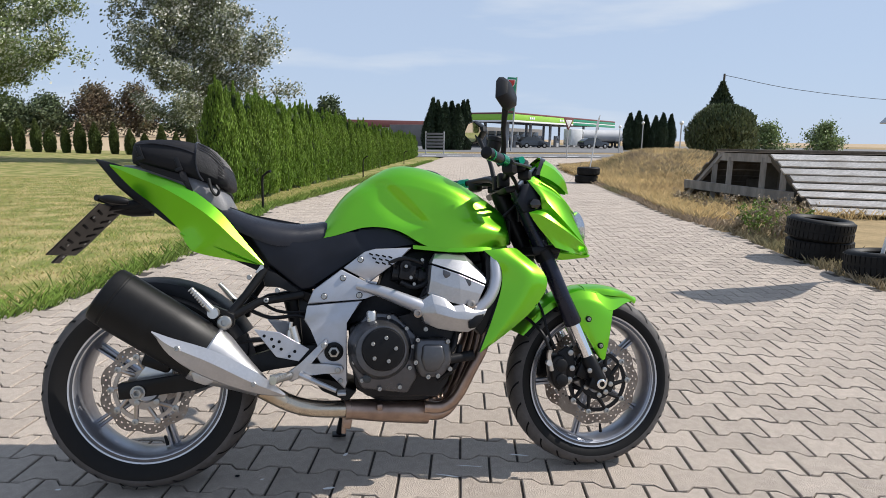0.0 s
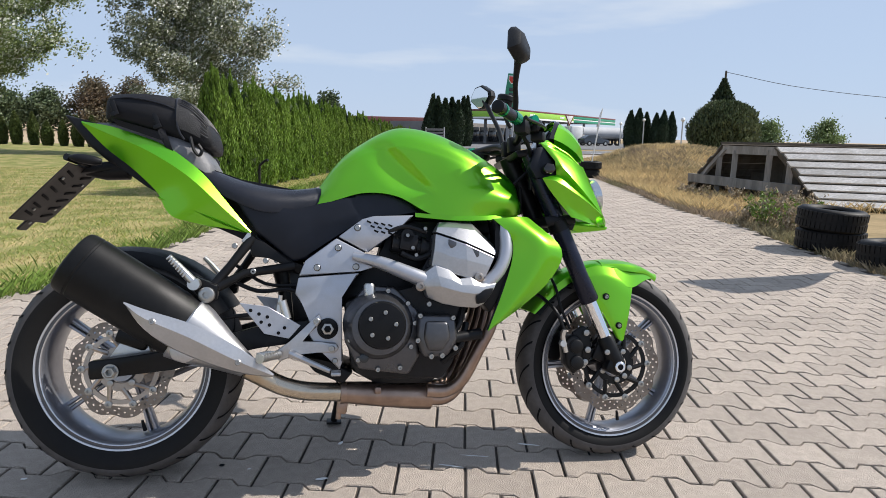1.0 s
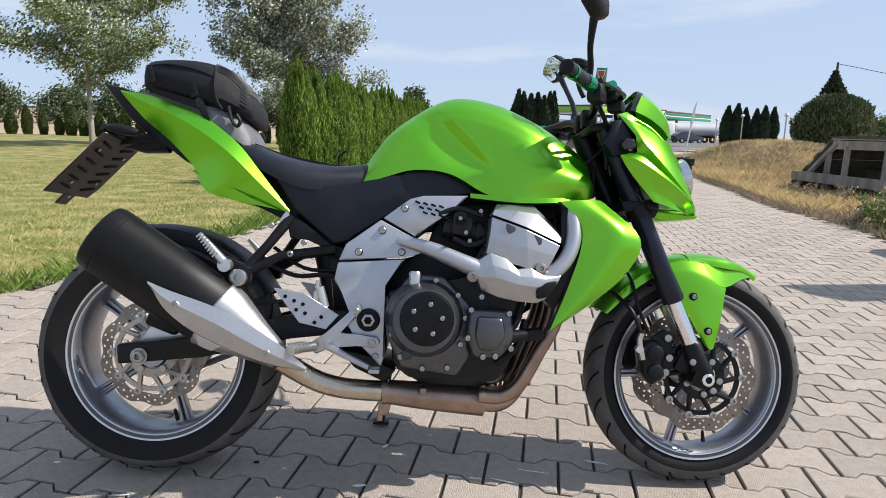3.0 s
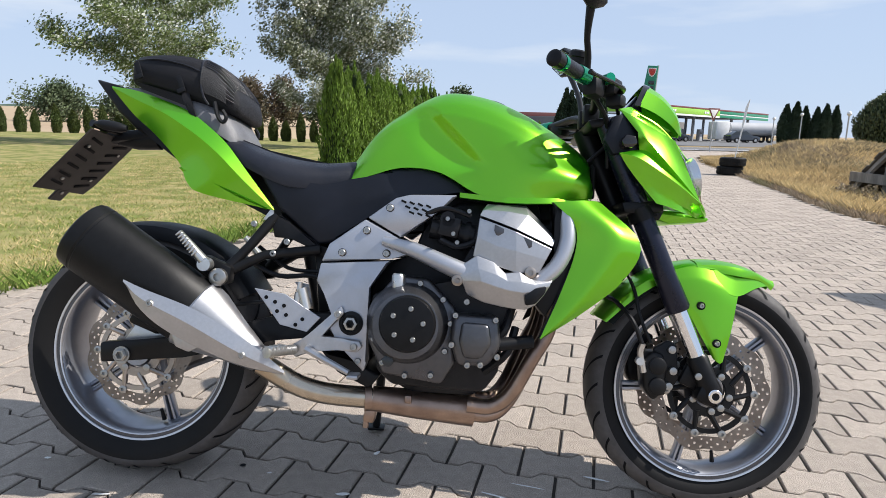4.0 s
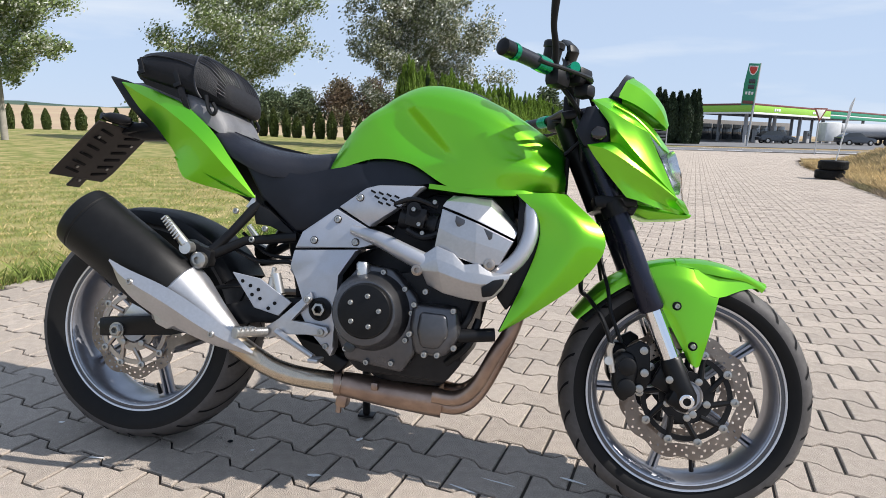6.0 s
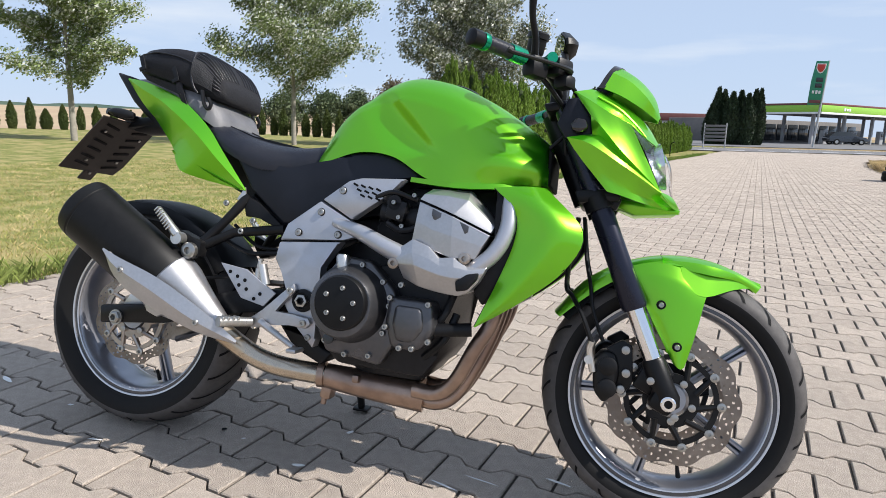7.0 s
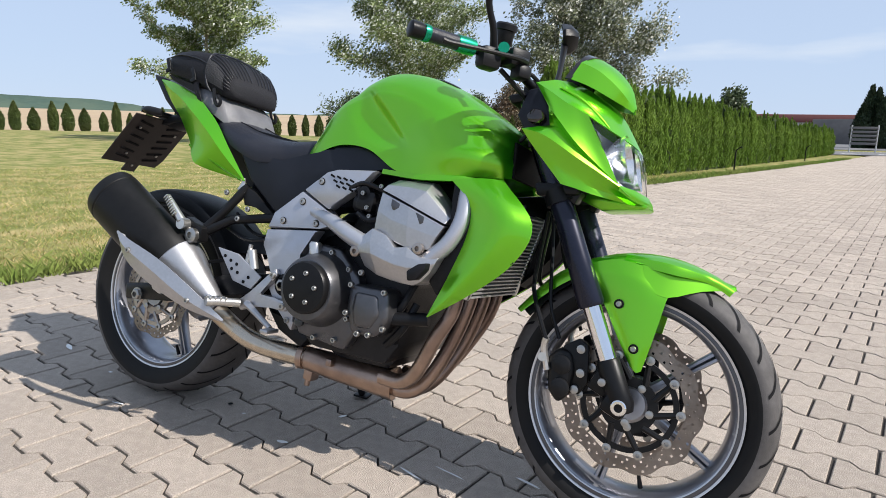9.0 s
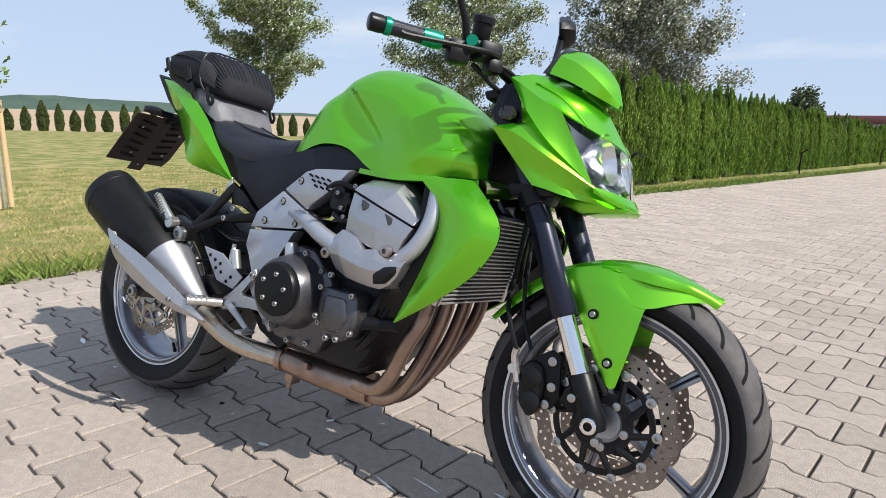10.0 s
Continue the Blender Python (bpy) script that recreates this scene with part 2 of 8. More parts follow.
POPLAR_GREY = leaf_material("grey_poplar_leaf", (0.160, 0.180, 0.110), (0.68, 0.68, 0.64), 0.32, 0.28)
BUSH_LEAF = leaf_material("bush_leaf", (0.075, 0.100, 0.045), (0.15, 0.18, 0.085), 0.15)
LIGHT_LEAF = leaf_material("light_green_leaf", (0.14, 0.19, 0.065), (0.22, 0.26, 0.12), 0.25)
YOUNG_LEAF = leaf_material("young_thuja_leaf", (0.060, 0.090, 0.024), (0.115, 0.110, 0.040), 0.2)
FAR_LEAF = leaf_material("far_tree_leaf", (0.075, 0.105, 0.050), (0.12, 0.15, 0.075), 0.2)
RED_LEAF = leaf_material("reddish_leaf", (0.125, 0.090, 0.058), (0.10, 0.105, 0.055), 0.15)
BARK = material("pale_bark", (0.30, 0.28, 0.24), 0.9, vary=0.35, scale=12.0, bump=0.5, color2=(0.14, 0.12, 0.10), patch=0.6)
FRAME_WOOD = material("grey_timber", (0.30, 0.275, 0.245), 0.88, vary=0.35, scale=16.0, stretch=(3, 3, 0.5), bump=0.4, each=0.15, color2=(0.15, 0.135, 0.12), patch=0.6)
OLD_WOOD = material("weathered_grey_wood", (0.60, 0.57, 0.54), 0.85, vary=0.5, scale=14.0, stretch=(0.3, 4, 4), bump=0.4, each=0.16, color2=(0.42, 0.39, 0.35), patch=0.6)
# dark timber; also stands in for shade inside the ramp
DARK_AND_SHADED_WOOD = material("dark_timber_and_shade", (0.085, 0.07, 0.055), 0.9, vary=0.35, scale=18.0, stretch=(4, 1, 1), bump=0.4, each=0.15, color2=(0.13, 0.115, 0.095), patch=0.6)
NEW_WOOD = material("pale_wooden_stake", (0.50, 0.36, 0.20), 0.7, vary=0.25, scale=20.0, stretch=(4, 4, 0.5), bump=0.2)
GALV = material("galvanised_post", (0.45, 0.46, 0.47), 0.5, 0.6, vary=0.15, scale=30.0)
WHITE = material("white_painted_metal", (0.75, 0.75, 0.74), 0.5, vary=0.08, scale=20.0, color2=(0.6, 0.6, 0.58), patch=0.4)
GREEN_SIGN = material("green_sign_panel", (0.02, 0.22, 0.12), 0.4, vary=0.08, scale=5.0)
LIME_SIGN = material("lime_fascia", (0.26, 0.50, 0.05), 0.45, vary=0.1, scale=3.0)
MAROON = material("maroon_fascia", (0.16, 0.05, 0.045), 0.5, vary=0.2, scale=2.0)
RED = material("red_paint", (0.5, 0.04, 0.03), 0.4, vary=0.1, scale=5.0)
GREY_WALL = material("grey_cladding", (0.40, 0.41, 0.43), 0.7, vary=0.1, scale=2.0, color2=(0.33, 0.34, 0.36), patch=0.5)
# wall colour darkened for the shade under the canopy; also the board slats
SHOP_WALL = material("shaded_shop_wall_and_slats", (0.16, 0.15, 0.145), 0.7, vary=0.2, scale=2.0, color2=(0.10, 0.10, 0.10), patch=0.5)
SHOP_GLASS = material("dark_shop_glass", (0.03, 0.035, 0.04), 0.12, vary=0.2, scale=2.0)
CAR_BLUE = material("dark_car_paint", (0.03, 0.035, 0.045), 0.25, 0.3, vary=0.1, scale=8.0, coat=0.8)

# ---- mesh helpers ----


def finish(bm, name, mats, sharp=38.0, clean=True):
    if clean:
        bmesh.ops.recalc_face_normals(bm, faces=bm.faces)
    me = bpy.data.meshes.new(name)
    bm.to_mesh(me)
    bm.free()
    for m in (mats if isinstance(mats, (list, tuple)) else [mats]):
        me.materials.append(m)
    me.polygons.foreach_set("use_smooth", [True] * len(me.polygons))
    me.set_sharp_from_angle(angle=radians(sharp))
    return me


def islands(bm):
    """The loose pieces of a mesh, each as a mesh of its own."""
    left, out = set(bm.verts), []
    while left:
        todo, mine = [left.pop()], set()
        while todo:
            v = todo.pop()
            mine.add(v)
            for e in v.link_edges:
                w = e.other_vert(v)
                if w in left:
                    left.discard(w)
                    todo.append(w)
        out.append(mine)
    out.sort(key=lambda m: min(tuple(v.co) for v in m))
    made = []
    for mine in out:
        b = bmesh.new()
        twin = {v: b.verts.new(v.co) for v in mine}
        for f in {f for v in mine for f in v.link_faces}:
            b.faces.new([twin[v] for v in f.verts]).material_index = f.material_index
        made.append(b)
    bm.free()
    return made


def part(name, bm, mats, parent, label="", sharp=38.0, each=False):
    if each:
        return [part(name, b, mats, parent, label, sharp) for b in islands(bm)][-1]
    ob = new(name, finish(bm, name, mats, sharp))
    ob.parent = parent
    if label:
        ob["label"] = label
    return ob


def thing(name, label, category, m=None, group="", kind=""):
    ob = new(name)
    ob.empty_display_size = 0.1
    if m is not None:
        ob.matrix_basis = m
    return tagged(ob, label, category, group, kind)


def solo(name, bm, mats, label, category, m=None, group="", kind="", sharp=38.0):
    ob = new(name, finish(bm, name, mats, sharp))
    if m is not None:
        ob.matrix_basis = m
    return tagged(ob, label, category, group, kind)


def spline(pts, n):
    """n points for each span of a smooth line through pts."""
    P = [np.array(p, float) for p in pts]
    P = [2 * P[0] - P[1]] + P + [2 * P[-1] - P[-2]]
    out = []
    for i in range(1, len(P) - 2):
        a, b, c, d = P[i - 1:i + 3]
        for k in range(n):
            t = k / n
            out.append(0.5 * (2 * b + (c - a) * t + (2 * a - 5 * b + 4 * c - d) * t * t + (3 * b - a - 3 * c + d) * t ** 3))
    out.append(P[-2])
    return out


def loft(bm, rings, caps=True, closed=True):
    vs = [[bm.verts.new(tuple(map(float, p))) for p in ring] for ring in rings]
    for a, b in zip(vs, vs[1:]):
        m = len(a)
        for i in range(m if closed else m - 1):
            j = (i + 1) % m
            bm.faces.new((a[i], a[j], b[j], b[i]))
    if caps and closed:
        bm.faces.new(vs[0][::-1])
        bm.faces.new(vs[-1])
    return bm


def tube(bm, pts, r, seg=12, smooth=0):
    """A round bar along pts; r is one radius or one for each point."""
    rs = list(r) if isinstance(r, (list, tuple)) else [r] * len(pts)
    if smooth:
        both = spline([(*p, q) for p, q in zip(pts, rs)], smooth)
        pts, rs = [b[:3] for b in both], [b[3] for b in both]
    pts = [Vector(tuple(map(float, p))) for p in pts]
    rings, side = [], None
    for i, p in enumerate(pts):
        d = (pts[min(i + 1, len(pts) - 1)] - pts[max(i - 1, 0)]).normalized()
        if side is None:
            side = d.cross(Vector((0, 0, 1)) if abs(d.z) < 0.9 else Vector((1, 0, 0))).normalized()
        side = (side - d * side.dot(d)).normalized()
        up = d.cross(side)
        rings.append([p + (side * math.cos(a) + up * math.sin(a)) * rs[i] for a in (2 * math.pi * k / seg for k in range(seg))])
    return loft(bm, rings)


def cyl(bm, a, b, r, seg=16, r2=None, chamfer=0.0):
    a, b = Vector(a), Vector(b)
    r2 = r if r2 is None else r2
    if chamfer:
        d = (b - a).normalized() * chamfer
        return tube(bm, [a, a + d * 0.001 + Vector((0, 0, 0)), b - d, b], [r, r, r2, max(r2 - chamfer, 0.001)], seg)
    return tube(bm, [a, b], [r, r2], seg)


def lathe(bm, profile, c, seg=48, axis="y", close=True):
    """Turns (radius, height) round an axis through c."""
    rings = []
    for r, h in profile:
        ring = []
        for k in range(seg):
            a = 2 * math.pi * k / seg
            ca, sa = r * math.cos(a), r * math.sin(a)
            ring.append((c[0] + ca, c[1] + h, c[2] + sa) if axis == "y" else (c[0] + ca, c[1] + sa, c[2] + h))
        rings.append(ring)
    if close:
        rings.append(rings[0])
        vs = [[bm.verts.new(p) for p in ring] for ring in rings[:-1]]
        vs.append(vs[0])
        for a, b in zip(vs, vs[1:]):
            for i in range(seg):
                j = (i + 1) % seg
                bm.faces.new((a[i], a[j], b[j], b[i]))
        return bm
    return loft(bm, rings, caps=True)


def plate(bm, outline, y0, y1, bevel=0.003, segs=2):
    """An outline in x and z, thick from y0 to y1, with rounded edges."""
    mine = bmesh.new()
    a = [mine.verts.new((x, y0, z)) for x, z in outline]
    b = [mine.verts.new((x, y1, z)) for x, z in outline]
    n = len(outline)
    mine.faces.new(a)
    mine.faces.new(b[::-1])
    for i in range(n):
        j = (i + 1) % n
        mine.faces.new((a[i], b[i], b[j], a[j]))
    if bevel:
        bmesh.ops.bevel(mine, geom=list(mine.edges), offset=bevel, offset_type='OFFSET', segments=segs, profile=0.5, affect='EDGES', clamp_overlap=True)
    bmesh.ops.recalc_face_normals(mine, faces=mine.faces)
    return join(bm, mine)


def join(bm, other, m=None):
    if m is not None:
        other.transform(m)
    me = bpy.data.meshes.new("tmp")
    other.to_mesh(me)
    other.free()
    bm.from_mesh(me)
    bpy.data.meshes.remove(me)
    return bm


def box(bm, c, s, rot=(0, 0, 0), bevel=0.0):
    mine = bmesh.new()
    bmesh.ops.create_cube(mine, size=1.0)
    mine.transform(Matrix.Diagonal((*s, 1)))
    if bevel:
        bmesh.ops.bevel(mine, geom=list(mine.edges), offset=bevel, segments=2, profile=0.5, affect='EDGES', clamp_overlap=True)
    return join(bm, mine, pose(*c, *rot))


def sheet(bm, rows, nu=3, nv=3, thick=0.004, crease=()):
    """A curved panel through rows of points; rows named in crease keep a hard fold."""
    lines = [spline(r, nu) for r in rows]
    cols = []
    for pts in zip(*lines):
        out, cut = [], [0, *crease, len(rows) - 1]
        for a, b in zip(cut, cut[1:]):
            seg = spline(pts[a:b + 1], nv) if b - a >= 1 else [pts[a]]
            out += seg if not out else seg[1:]
        cols.append(out)
    mine = bmesh.new()
    vs = [[mine.verts.new(tuple(map(float, p))) for p in c] for c in cols]
    for a, b in zip(vs, vs[1:]):
        for i in range(len(a) - 1):
            try:
                mine.faces.new((a[i], a[i + 1], b[i + 1], b[i]))
            except ValueError:
                pass
    bmesh.ops.remove_doubles(mine, verts=mine.verts, dist=0.0003)
    bmesh.ops.recalc_face_normals(mine, faces=mine.faces)
    if thick:
        bmesh.ops.solidify(mine, geom=list(mine.faces), thickness=thick)
    return join(bm, mine)


def bolt(bm, c, r=0.007, h=0.006, s=-1):
    """A socket-head bolt whose head points along s times y."""
    x, y, z = c
    lathe(bm, [(r, 0), (r, s * h * 0.7), (r * 0.8, s * h), (r * 0.45, s * h), (r * 0.45, s * h * 0.4)], c, 12, close=False)
    return bm


def blades(name, spots, rnd, height, width, mat, label, lean=0.5, category="grass"):
    """Many thin upright blades at the spots given, in one mesh."""
    vs, fs = [], []
    for x, y, z in spots:
        a, h = rnd.random() * math.tau, height * (0.45 + rnd.random() * 0.9)
        w = width * (0.6 + rnd.random() * 0.8)
        lx, ly = (rnd.random() - 0.5) * lean * h * 2, (rnd.random() - 0.5) * lean * h * 2
        dx, dy = math.cos(a) * w, math.sin(a) * w
        k = len(vs)
        vs += [(x - dx, y - dy, z), (x + dx, y + dy, z), (x + dx * 0.6 + lx * 0.4, y + dy * 0.6 + ly * 0.4, z + h * 0.6), (x + lx, y + ly, z + h)]
        fs += [(k, k + 1, k + 2), (k, k + 2, k + 3)]
    me = bpy.data.meshes.new(name)
    me.from_pydata(vs, [], fs)
    me.materials.append(mat)
    return tagged(new(name, me), label, category, kind="stuff")

# ---- lie of the land ----


def smooth_step(a, b, v):
    t = min(1.0, max(0.0, (v - a) / (b - a)))
    return t * t * (3 - 2 * t)


def land(x, y):
    """Height of the ground."""
    z = -0.021 * min(4.0, max(-1.5, x))
    away = math.hypot(x, y)
    if x < -8:
        z += 0.017 * (-8 - x) * smooth_step(60, 30, away)
    if x < 6:
        z += 0.020 * max(0.0, away - 45) * smooth_step(10, -12, x) * smooth_step(900, 420, away)
    # the dry mound beside the drive
    z += 0.80 * math.exp(-((x - 12.6) / 3.6) ** 2 - ((y - 18.8) / 4.5) ** 2) * smooth_step(0.2, 3.0, x - drive_right(y))
    return z


def drive_left(y):
    return float(np.interp(y, (-14, -2, 0.5, 1.3, 2.2, 4.2, 7.9, 10.5, 14.7, 19.3, 22.3, 28, 36.5), (-2.3, -1.95, -1.77, -1.66, -1.20, -0.67, -0.29, 0.52, 1.64, 2.95, 3.7, 5.4, 7.75)))


def drive_right(y):
    return float(np.interp(y, (-14, 1.0, 2.8, 3.6, 5.2, 7.0, 8.0, 9.5, 12.9, 14.1, 21, 26, 30, 36.5), (4.6, 4.75, 5.04, 5.22, 5.65, 5.85, 6.05, 6.5, 7.32, 7.63, 9.3, 11, 14, 21)))


def ground_sheet():
    lines = sorted(set([round(v, 2) for v in np.linspace(-8, 34, 85)] + [float(v) for v in np.linspace(-60, -10, 14)] + [float(v) for v in np.linspace(36, 110, 26)]
                       + [-1500, -900, -600, -400, -260, -180, -120, -85, 135, 170, 220, 300, 400, 600, 900, 1500]))
    bm = bmesh.new()
    grid = [[bm.verts.new((x, y, land(x, y) - (0.075 if drive_left(y) - 0.3 < x < drive_right(y) + 0.3 and -14 < y < 37 else 0.02))) for y in lines] for x in lines]
    for i in range(len(lines) - 1):
        for j in range(len(lines) - 1):
            f = bm.faces.new((grid[i][j], grid[i + 1][j], grid[i + 1][j + 1], grid[i][j + 1]))
            cx, cy = (lines[i] + lines[i + 1]) / 2, (lines[j] + lines[j + 1]) / 2
            away = math.hypot(cx, cy)
            if away > 600 and cx < 200:
                f.material_index = 3
            elif cx < drive_left(cy) + 0.4 and (cy < 40 if cx > -20 else cx + cy > -26 and away < 44):
                f.material_index = 0
            elif 3 < cx < 11 and 40 < cy < 62:
                f.material_index = 0
            elif cx > 3 and cy < 200 and cy > -20 and cx < 160:
                f.material_index = 2
            else:
                f.material_index = 1
    solo("ground", bm, [LAWN, FIELD, DRY, HILL], "mown lawn, stubble fields and dry grassland reaching the horizon", "ground", kind="structure", sharp=180)


def hills():
    rnd = random.Random(5)
    bm = bmesh.new()
    n = 90
    rows = []
    for k in range(n + 1):
        b = radians(-118 + k * 104 / n)
        d = 1250
        h = 14 + 20 * math.exp(-((math.degrees(b) + 60) / 9) ** 2) + 9 * math.exp(-((math.degrees(b) + 92) / 14) ** 2) + 2.5 * math.sin(k * 0.7) + rnd.random() * 2
        rows.append([(math.sin(b) * q, math.cos(b) * q, z) for q, z in ((d - 150, 4), (d - 80, 9 + h * 0.35), (d, 9 + h), (d + 160, -5))])
    loft(bm, rows, caps=False, closed=False)
    solo("backdrop", bm, HILL, "low wooded hills on the horizon", "hills", kind="structure", sharp=180)


ROW_TURN = radians(-12.3)
ROW_U, ROW_N = Vector((math.cos(ROW_TURN), math.sin(ROW_TURN), 0)), Vector((-math.sin(ROW_TURN), math.cos(ROW_TURN), 0))
PITCH_U, PITCH_N = 0.203, 0.142
ROW_START = Vector((0.033 + 0.1015 * 0.977, -0.058 - 0.1015 * 0.213, 0))


def paver_outline(inset=0.0):
    e = 0.0973 - inset
    wide, slim = 0.0812 - inset, 0.0527 - inset
    half = [(-e, wide), (-0.064 + inset * 0.4, wide), (-0.037 + inset * 0.4, slim), (0.037 - inset * 0.4, slim), (0.064 - inset * 0.4, wide), (e, wide)]
    return half[::-1] + [(s, -h) for s, h in half]


def paver_rings():
    return [[(s, h, z) for s, h in paver_outline(i)] for i, z in ((0, -0.05), (0, -0.003), (0.0028, 0.0))]


def pave():
    """Interlocking concrete pavers; those round the motorcycle are pieces of their own."""
    rnd = random.Random(11)
    bm = bmesh.new()
    ys = np.linspace(-14, 36.8, 68)
    cols = []
    for y in ys:
        a, b = drive_left(y) - 0.02, drive_right(y) + 0.05
        cols.append([(a + (b - a) * k / 10, y, land(a + (b - a) * k / 10, y) - 0.0075) for k in range(11)])
    loft(bm, cols, caps=False, closed=False)
    bed = solo("pavement", bm, JOINT, "drive of beige interlocking concrete pavers with sandy joints", "pavement", kind="structure", sharp=180)
    one = bmesh.new()
    loft(one, paver_rings())
    shared = finish(one, "paver", PAVER, 30)
    base = np.array([p for ring in paver_rings() for p in ring])
    m = 12
    faces = [tuple(range(2 * m, 3 * m))]
    for r in range(2):
        for i in range(m):
            j = (i + 1) % m
            faces.append((r * m + i, r * m + j, (r + 1) * m + j, (r + 1) * m + i))
    vs, fs, count = [], [], 0
    ca, sa = math.cos(ROW_TURN), math.sin(ROW_TURN)
    for row in range(-105, 290):
        for i in range(-60, 130):
            c = ROW_START + ROW_U * (PITCH_U * i + (-PITCH_U / 2 if row % 2 else 0)) + ROW_N * (PITCH_N * row)
            if not (-13.8 < c.y < 36.6) or not (drive_left(c.y) + 0.02 < c.x < drive_right(c.y) + 0.02):
                continue
            tilt, lift = (rnd.random() - 0.5) * 0.9, (rnd.random() - 0.5) * 0.003
            if -0.95 < c.x < 2.1 and -0.75 < c.y < 1.75 and count < 300:
                ob = new("paver", shared)
                ob.matrix_basis = pose(c.x, c.y, land(c.x, c.y) + lift, tilt * 0.6, 1.2 + tilt * 0.5, math.degrees(ROW_TURN) + tilt)
                ob.parent = bed
                count += 1
                continue
            b = base * (1, 1, 1)
            x, y = c.x + b[:, 0] * ca - b[:, 1] * sa, c.y + b[:, 0] * sa + b[:, 1] * ca
            z = b[:, 2] + land(c.x, c.y) - 0.021 * (x - c.x) * (1 if -1.5 < c.x < 4 else 0) + lift + (b[:, 0] * rnd.uniform(-1, 1) + b[:, 1] * rnd.uniform(-1, 1)) * 0.012
            k = len(vs)
            vs += list(zip(x.tolist(), y.tolist(), z.tolist()))
            fs += [tuple(k + q for q in f) for f in faces]
    me = bpy.data.meshes.new("pavers")
    me.from_pydata(vs, [], fs)
    me.materials.append(PAVER_MANY)
    ob = tagged(new("pavers", me), kind="stuff")
    ob.parent = bed


def road():
    def strip(z, *edge):
        bm = bmesh.new()
        loft(bm, [[(x, y0 + (x - 8) * 0.10, land(x, y0) + z) for y0 in edge] for x in np.linspace(5.5, 130, 44)], caps=False, closed=False)
        return bm
    r = solo("road", strip(0.02, 36.4, 39, 42, 44.6), ASPHALT, "grey asphalt road crossing the end of the drive", "road", kind="structure", sharp=180)
    part("road_line", strip(0.026, 44.0, 44.16), WHITE, r, sharp=180)
    for k in range(26):
        bm = bmesh.new()
        loft(bm, [[(x, 38.0 + d + (x - 8) * 0.10, land(x, 38) + 0.026) for d in (0, 0.5)] for x in (6.6 + k * 1.7, 7.5 + k * 1.7)], caps=False, closed=False)
        part("road_dash", bm, WHITE, r, sharp=180)
    bm = bmesh.new()
    loft(bm, [[(x, y0 + (x - 8) * 0.16, land(x, y0) + 0.015) for y0 in (50, 70, 112)] for x in np.linspace(0, 110, 20)], caps=False, closed=False)
    solo("forecourt", bm, ASPHALT, "asphalt forecourt of the filling station", "forecourt", kind="structure", sharp=180)


# ---- plants ----


def spray_mesh(name, mat, core_mat, height, radius, count, size, seed, shape):
    """An evergreen: a dark core painting the shade inside and many upright leaf sprays; shape gives the radius at a
    height.
    """
    rnd = random.Random(seed)
    vs, fs, mi = [], [], []
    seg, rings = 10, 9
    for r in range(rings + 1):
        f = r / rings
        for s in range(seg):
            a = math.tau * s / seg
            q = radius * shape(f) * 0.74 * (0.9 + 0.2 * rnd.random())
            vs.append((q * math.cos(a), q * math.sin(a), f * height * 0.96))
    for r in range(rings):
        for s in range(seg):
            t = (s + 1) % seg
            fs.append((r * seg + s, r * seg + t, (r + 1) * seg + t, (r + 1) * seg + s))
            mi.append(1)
    lobes = [(rnd.random() * math.tau, rnd.random(), 0.7 + 0.3 * rnd.random()) for _ in range(26)]
    for _ in range(count):
        f = rnd.random() ** 0.85
        a = rnd.random() * math.tau
        near = min(lobes, key=lambda o: abs(math.remainder(o[0] - a, math.tau)) + abs(o[1] - f) * 3)
        q = radius * shape(f) * (0.72 + 0.42 * rnd.random() * (near[2] - 0.55) * 2.0 + 0.06 * rnd.random())
        z = f * height * (0.97 + 0.05 * rnd.random())
        c = Vector((q * math.cos(a), q * math.sin(a), z))
        out = Vector((math.cos(a), math.sin(a), 0))
        up = (Vector((0, 0, 1)) + out * rnd.uniform(0.1, 1.1) + Vector((rnd.uniform(-.6, .6), rnd.uniform(-.6, .6), 0))).normalized()
        side = up.cross(out + Vector((rnd.gauss(0, 0.55), rnd.gauss(0, 0.55), rnd.uniform(0, 0.5)))).normalized()
        L, W = size * rnd.uniform(0.7, 1.7), size * rnd.uniform(0.22, 0.48)
        k = len(vs)
        for p in (c - up * L * 0.4, c + side * W + up * L * 0.05, c + up * L * 0.7, c - side * W + up * L * 0.1):
            vs.append(tuple(p))
        fs.append((k, k + 1, k + 2, k + 3))
        mi.append(0)
    out = []
    for kind, m in ((0, mat), (1, core_mat)):
        me = bpy.data.meshes.new(name)
        keep = [f for f, k in zip(fs, mi) if k == kind]
        used = sorted({i for f in keep for i in f})
        at = {old: k for k, old in enumerate(used)}
        me.from_pydata([vs[i] for i in used], [], [tuple(at[i] for i in f) for f in keep])
        me.materials.append(m)
        out.append(me)
    return out


def evergreen(name, mesh, core, m, label, category, group=""):
    """A core coloured as inner shade, with the leaf sprays as its own part."""
    ob = tagged(new(name, core), label, category, group)
    ob.matrix_basis = m
    leaf = new("foliage", mesh)
    leaf.parent = ob
    return ob


def spindle_shape(f):
    return (0.72 + 0.28 * min(1, f * 4)) * (1 if f < 0.5 else max(0.04, 1 - ((f - 0.5) / 0.52) ** 1.5))


def cone(f):
    return max(0.04, (0.55 + 0.9 * min(f, 0.18) * 2.5) * (1 - f ** 1.5))


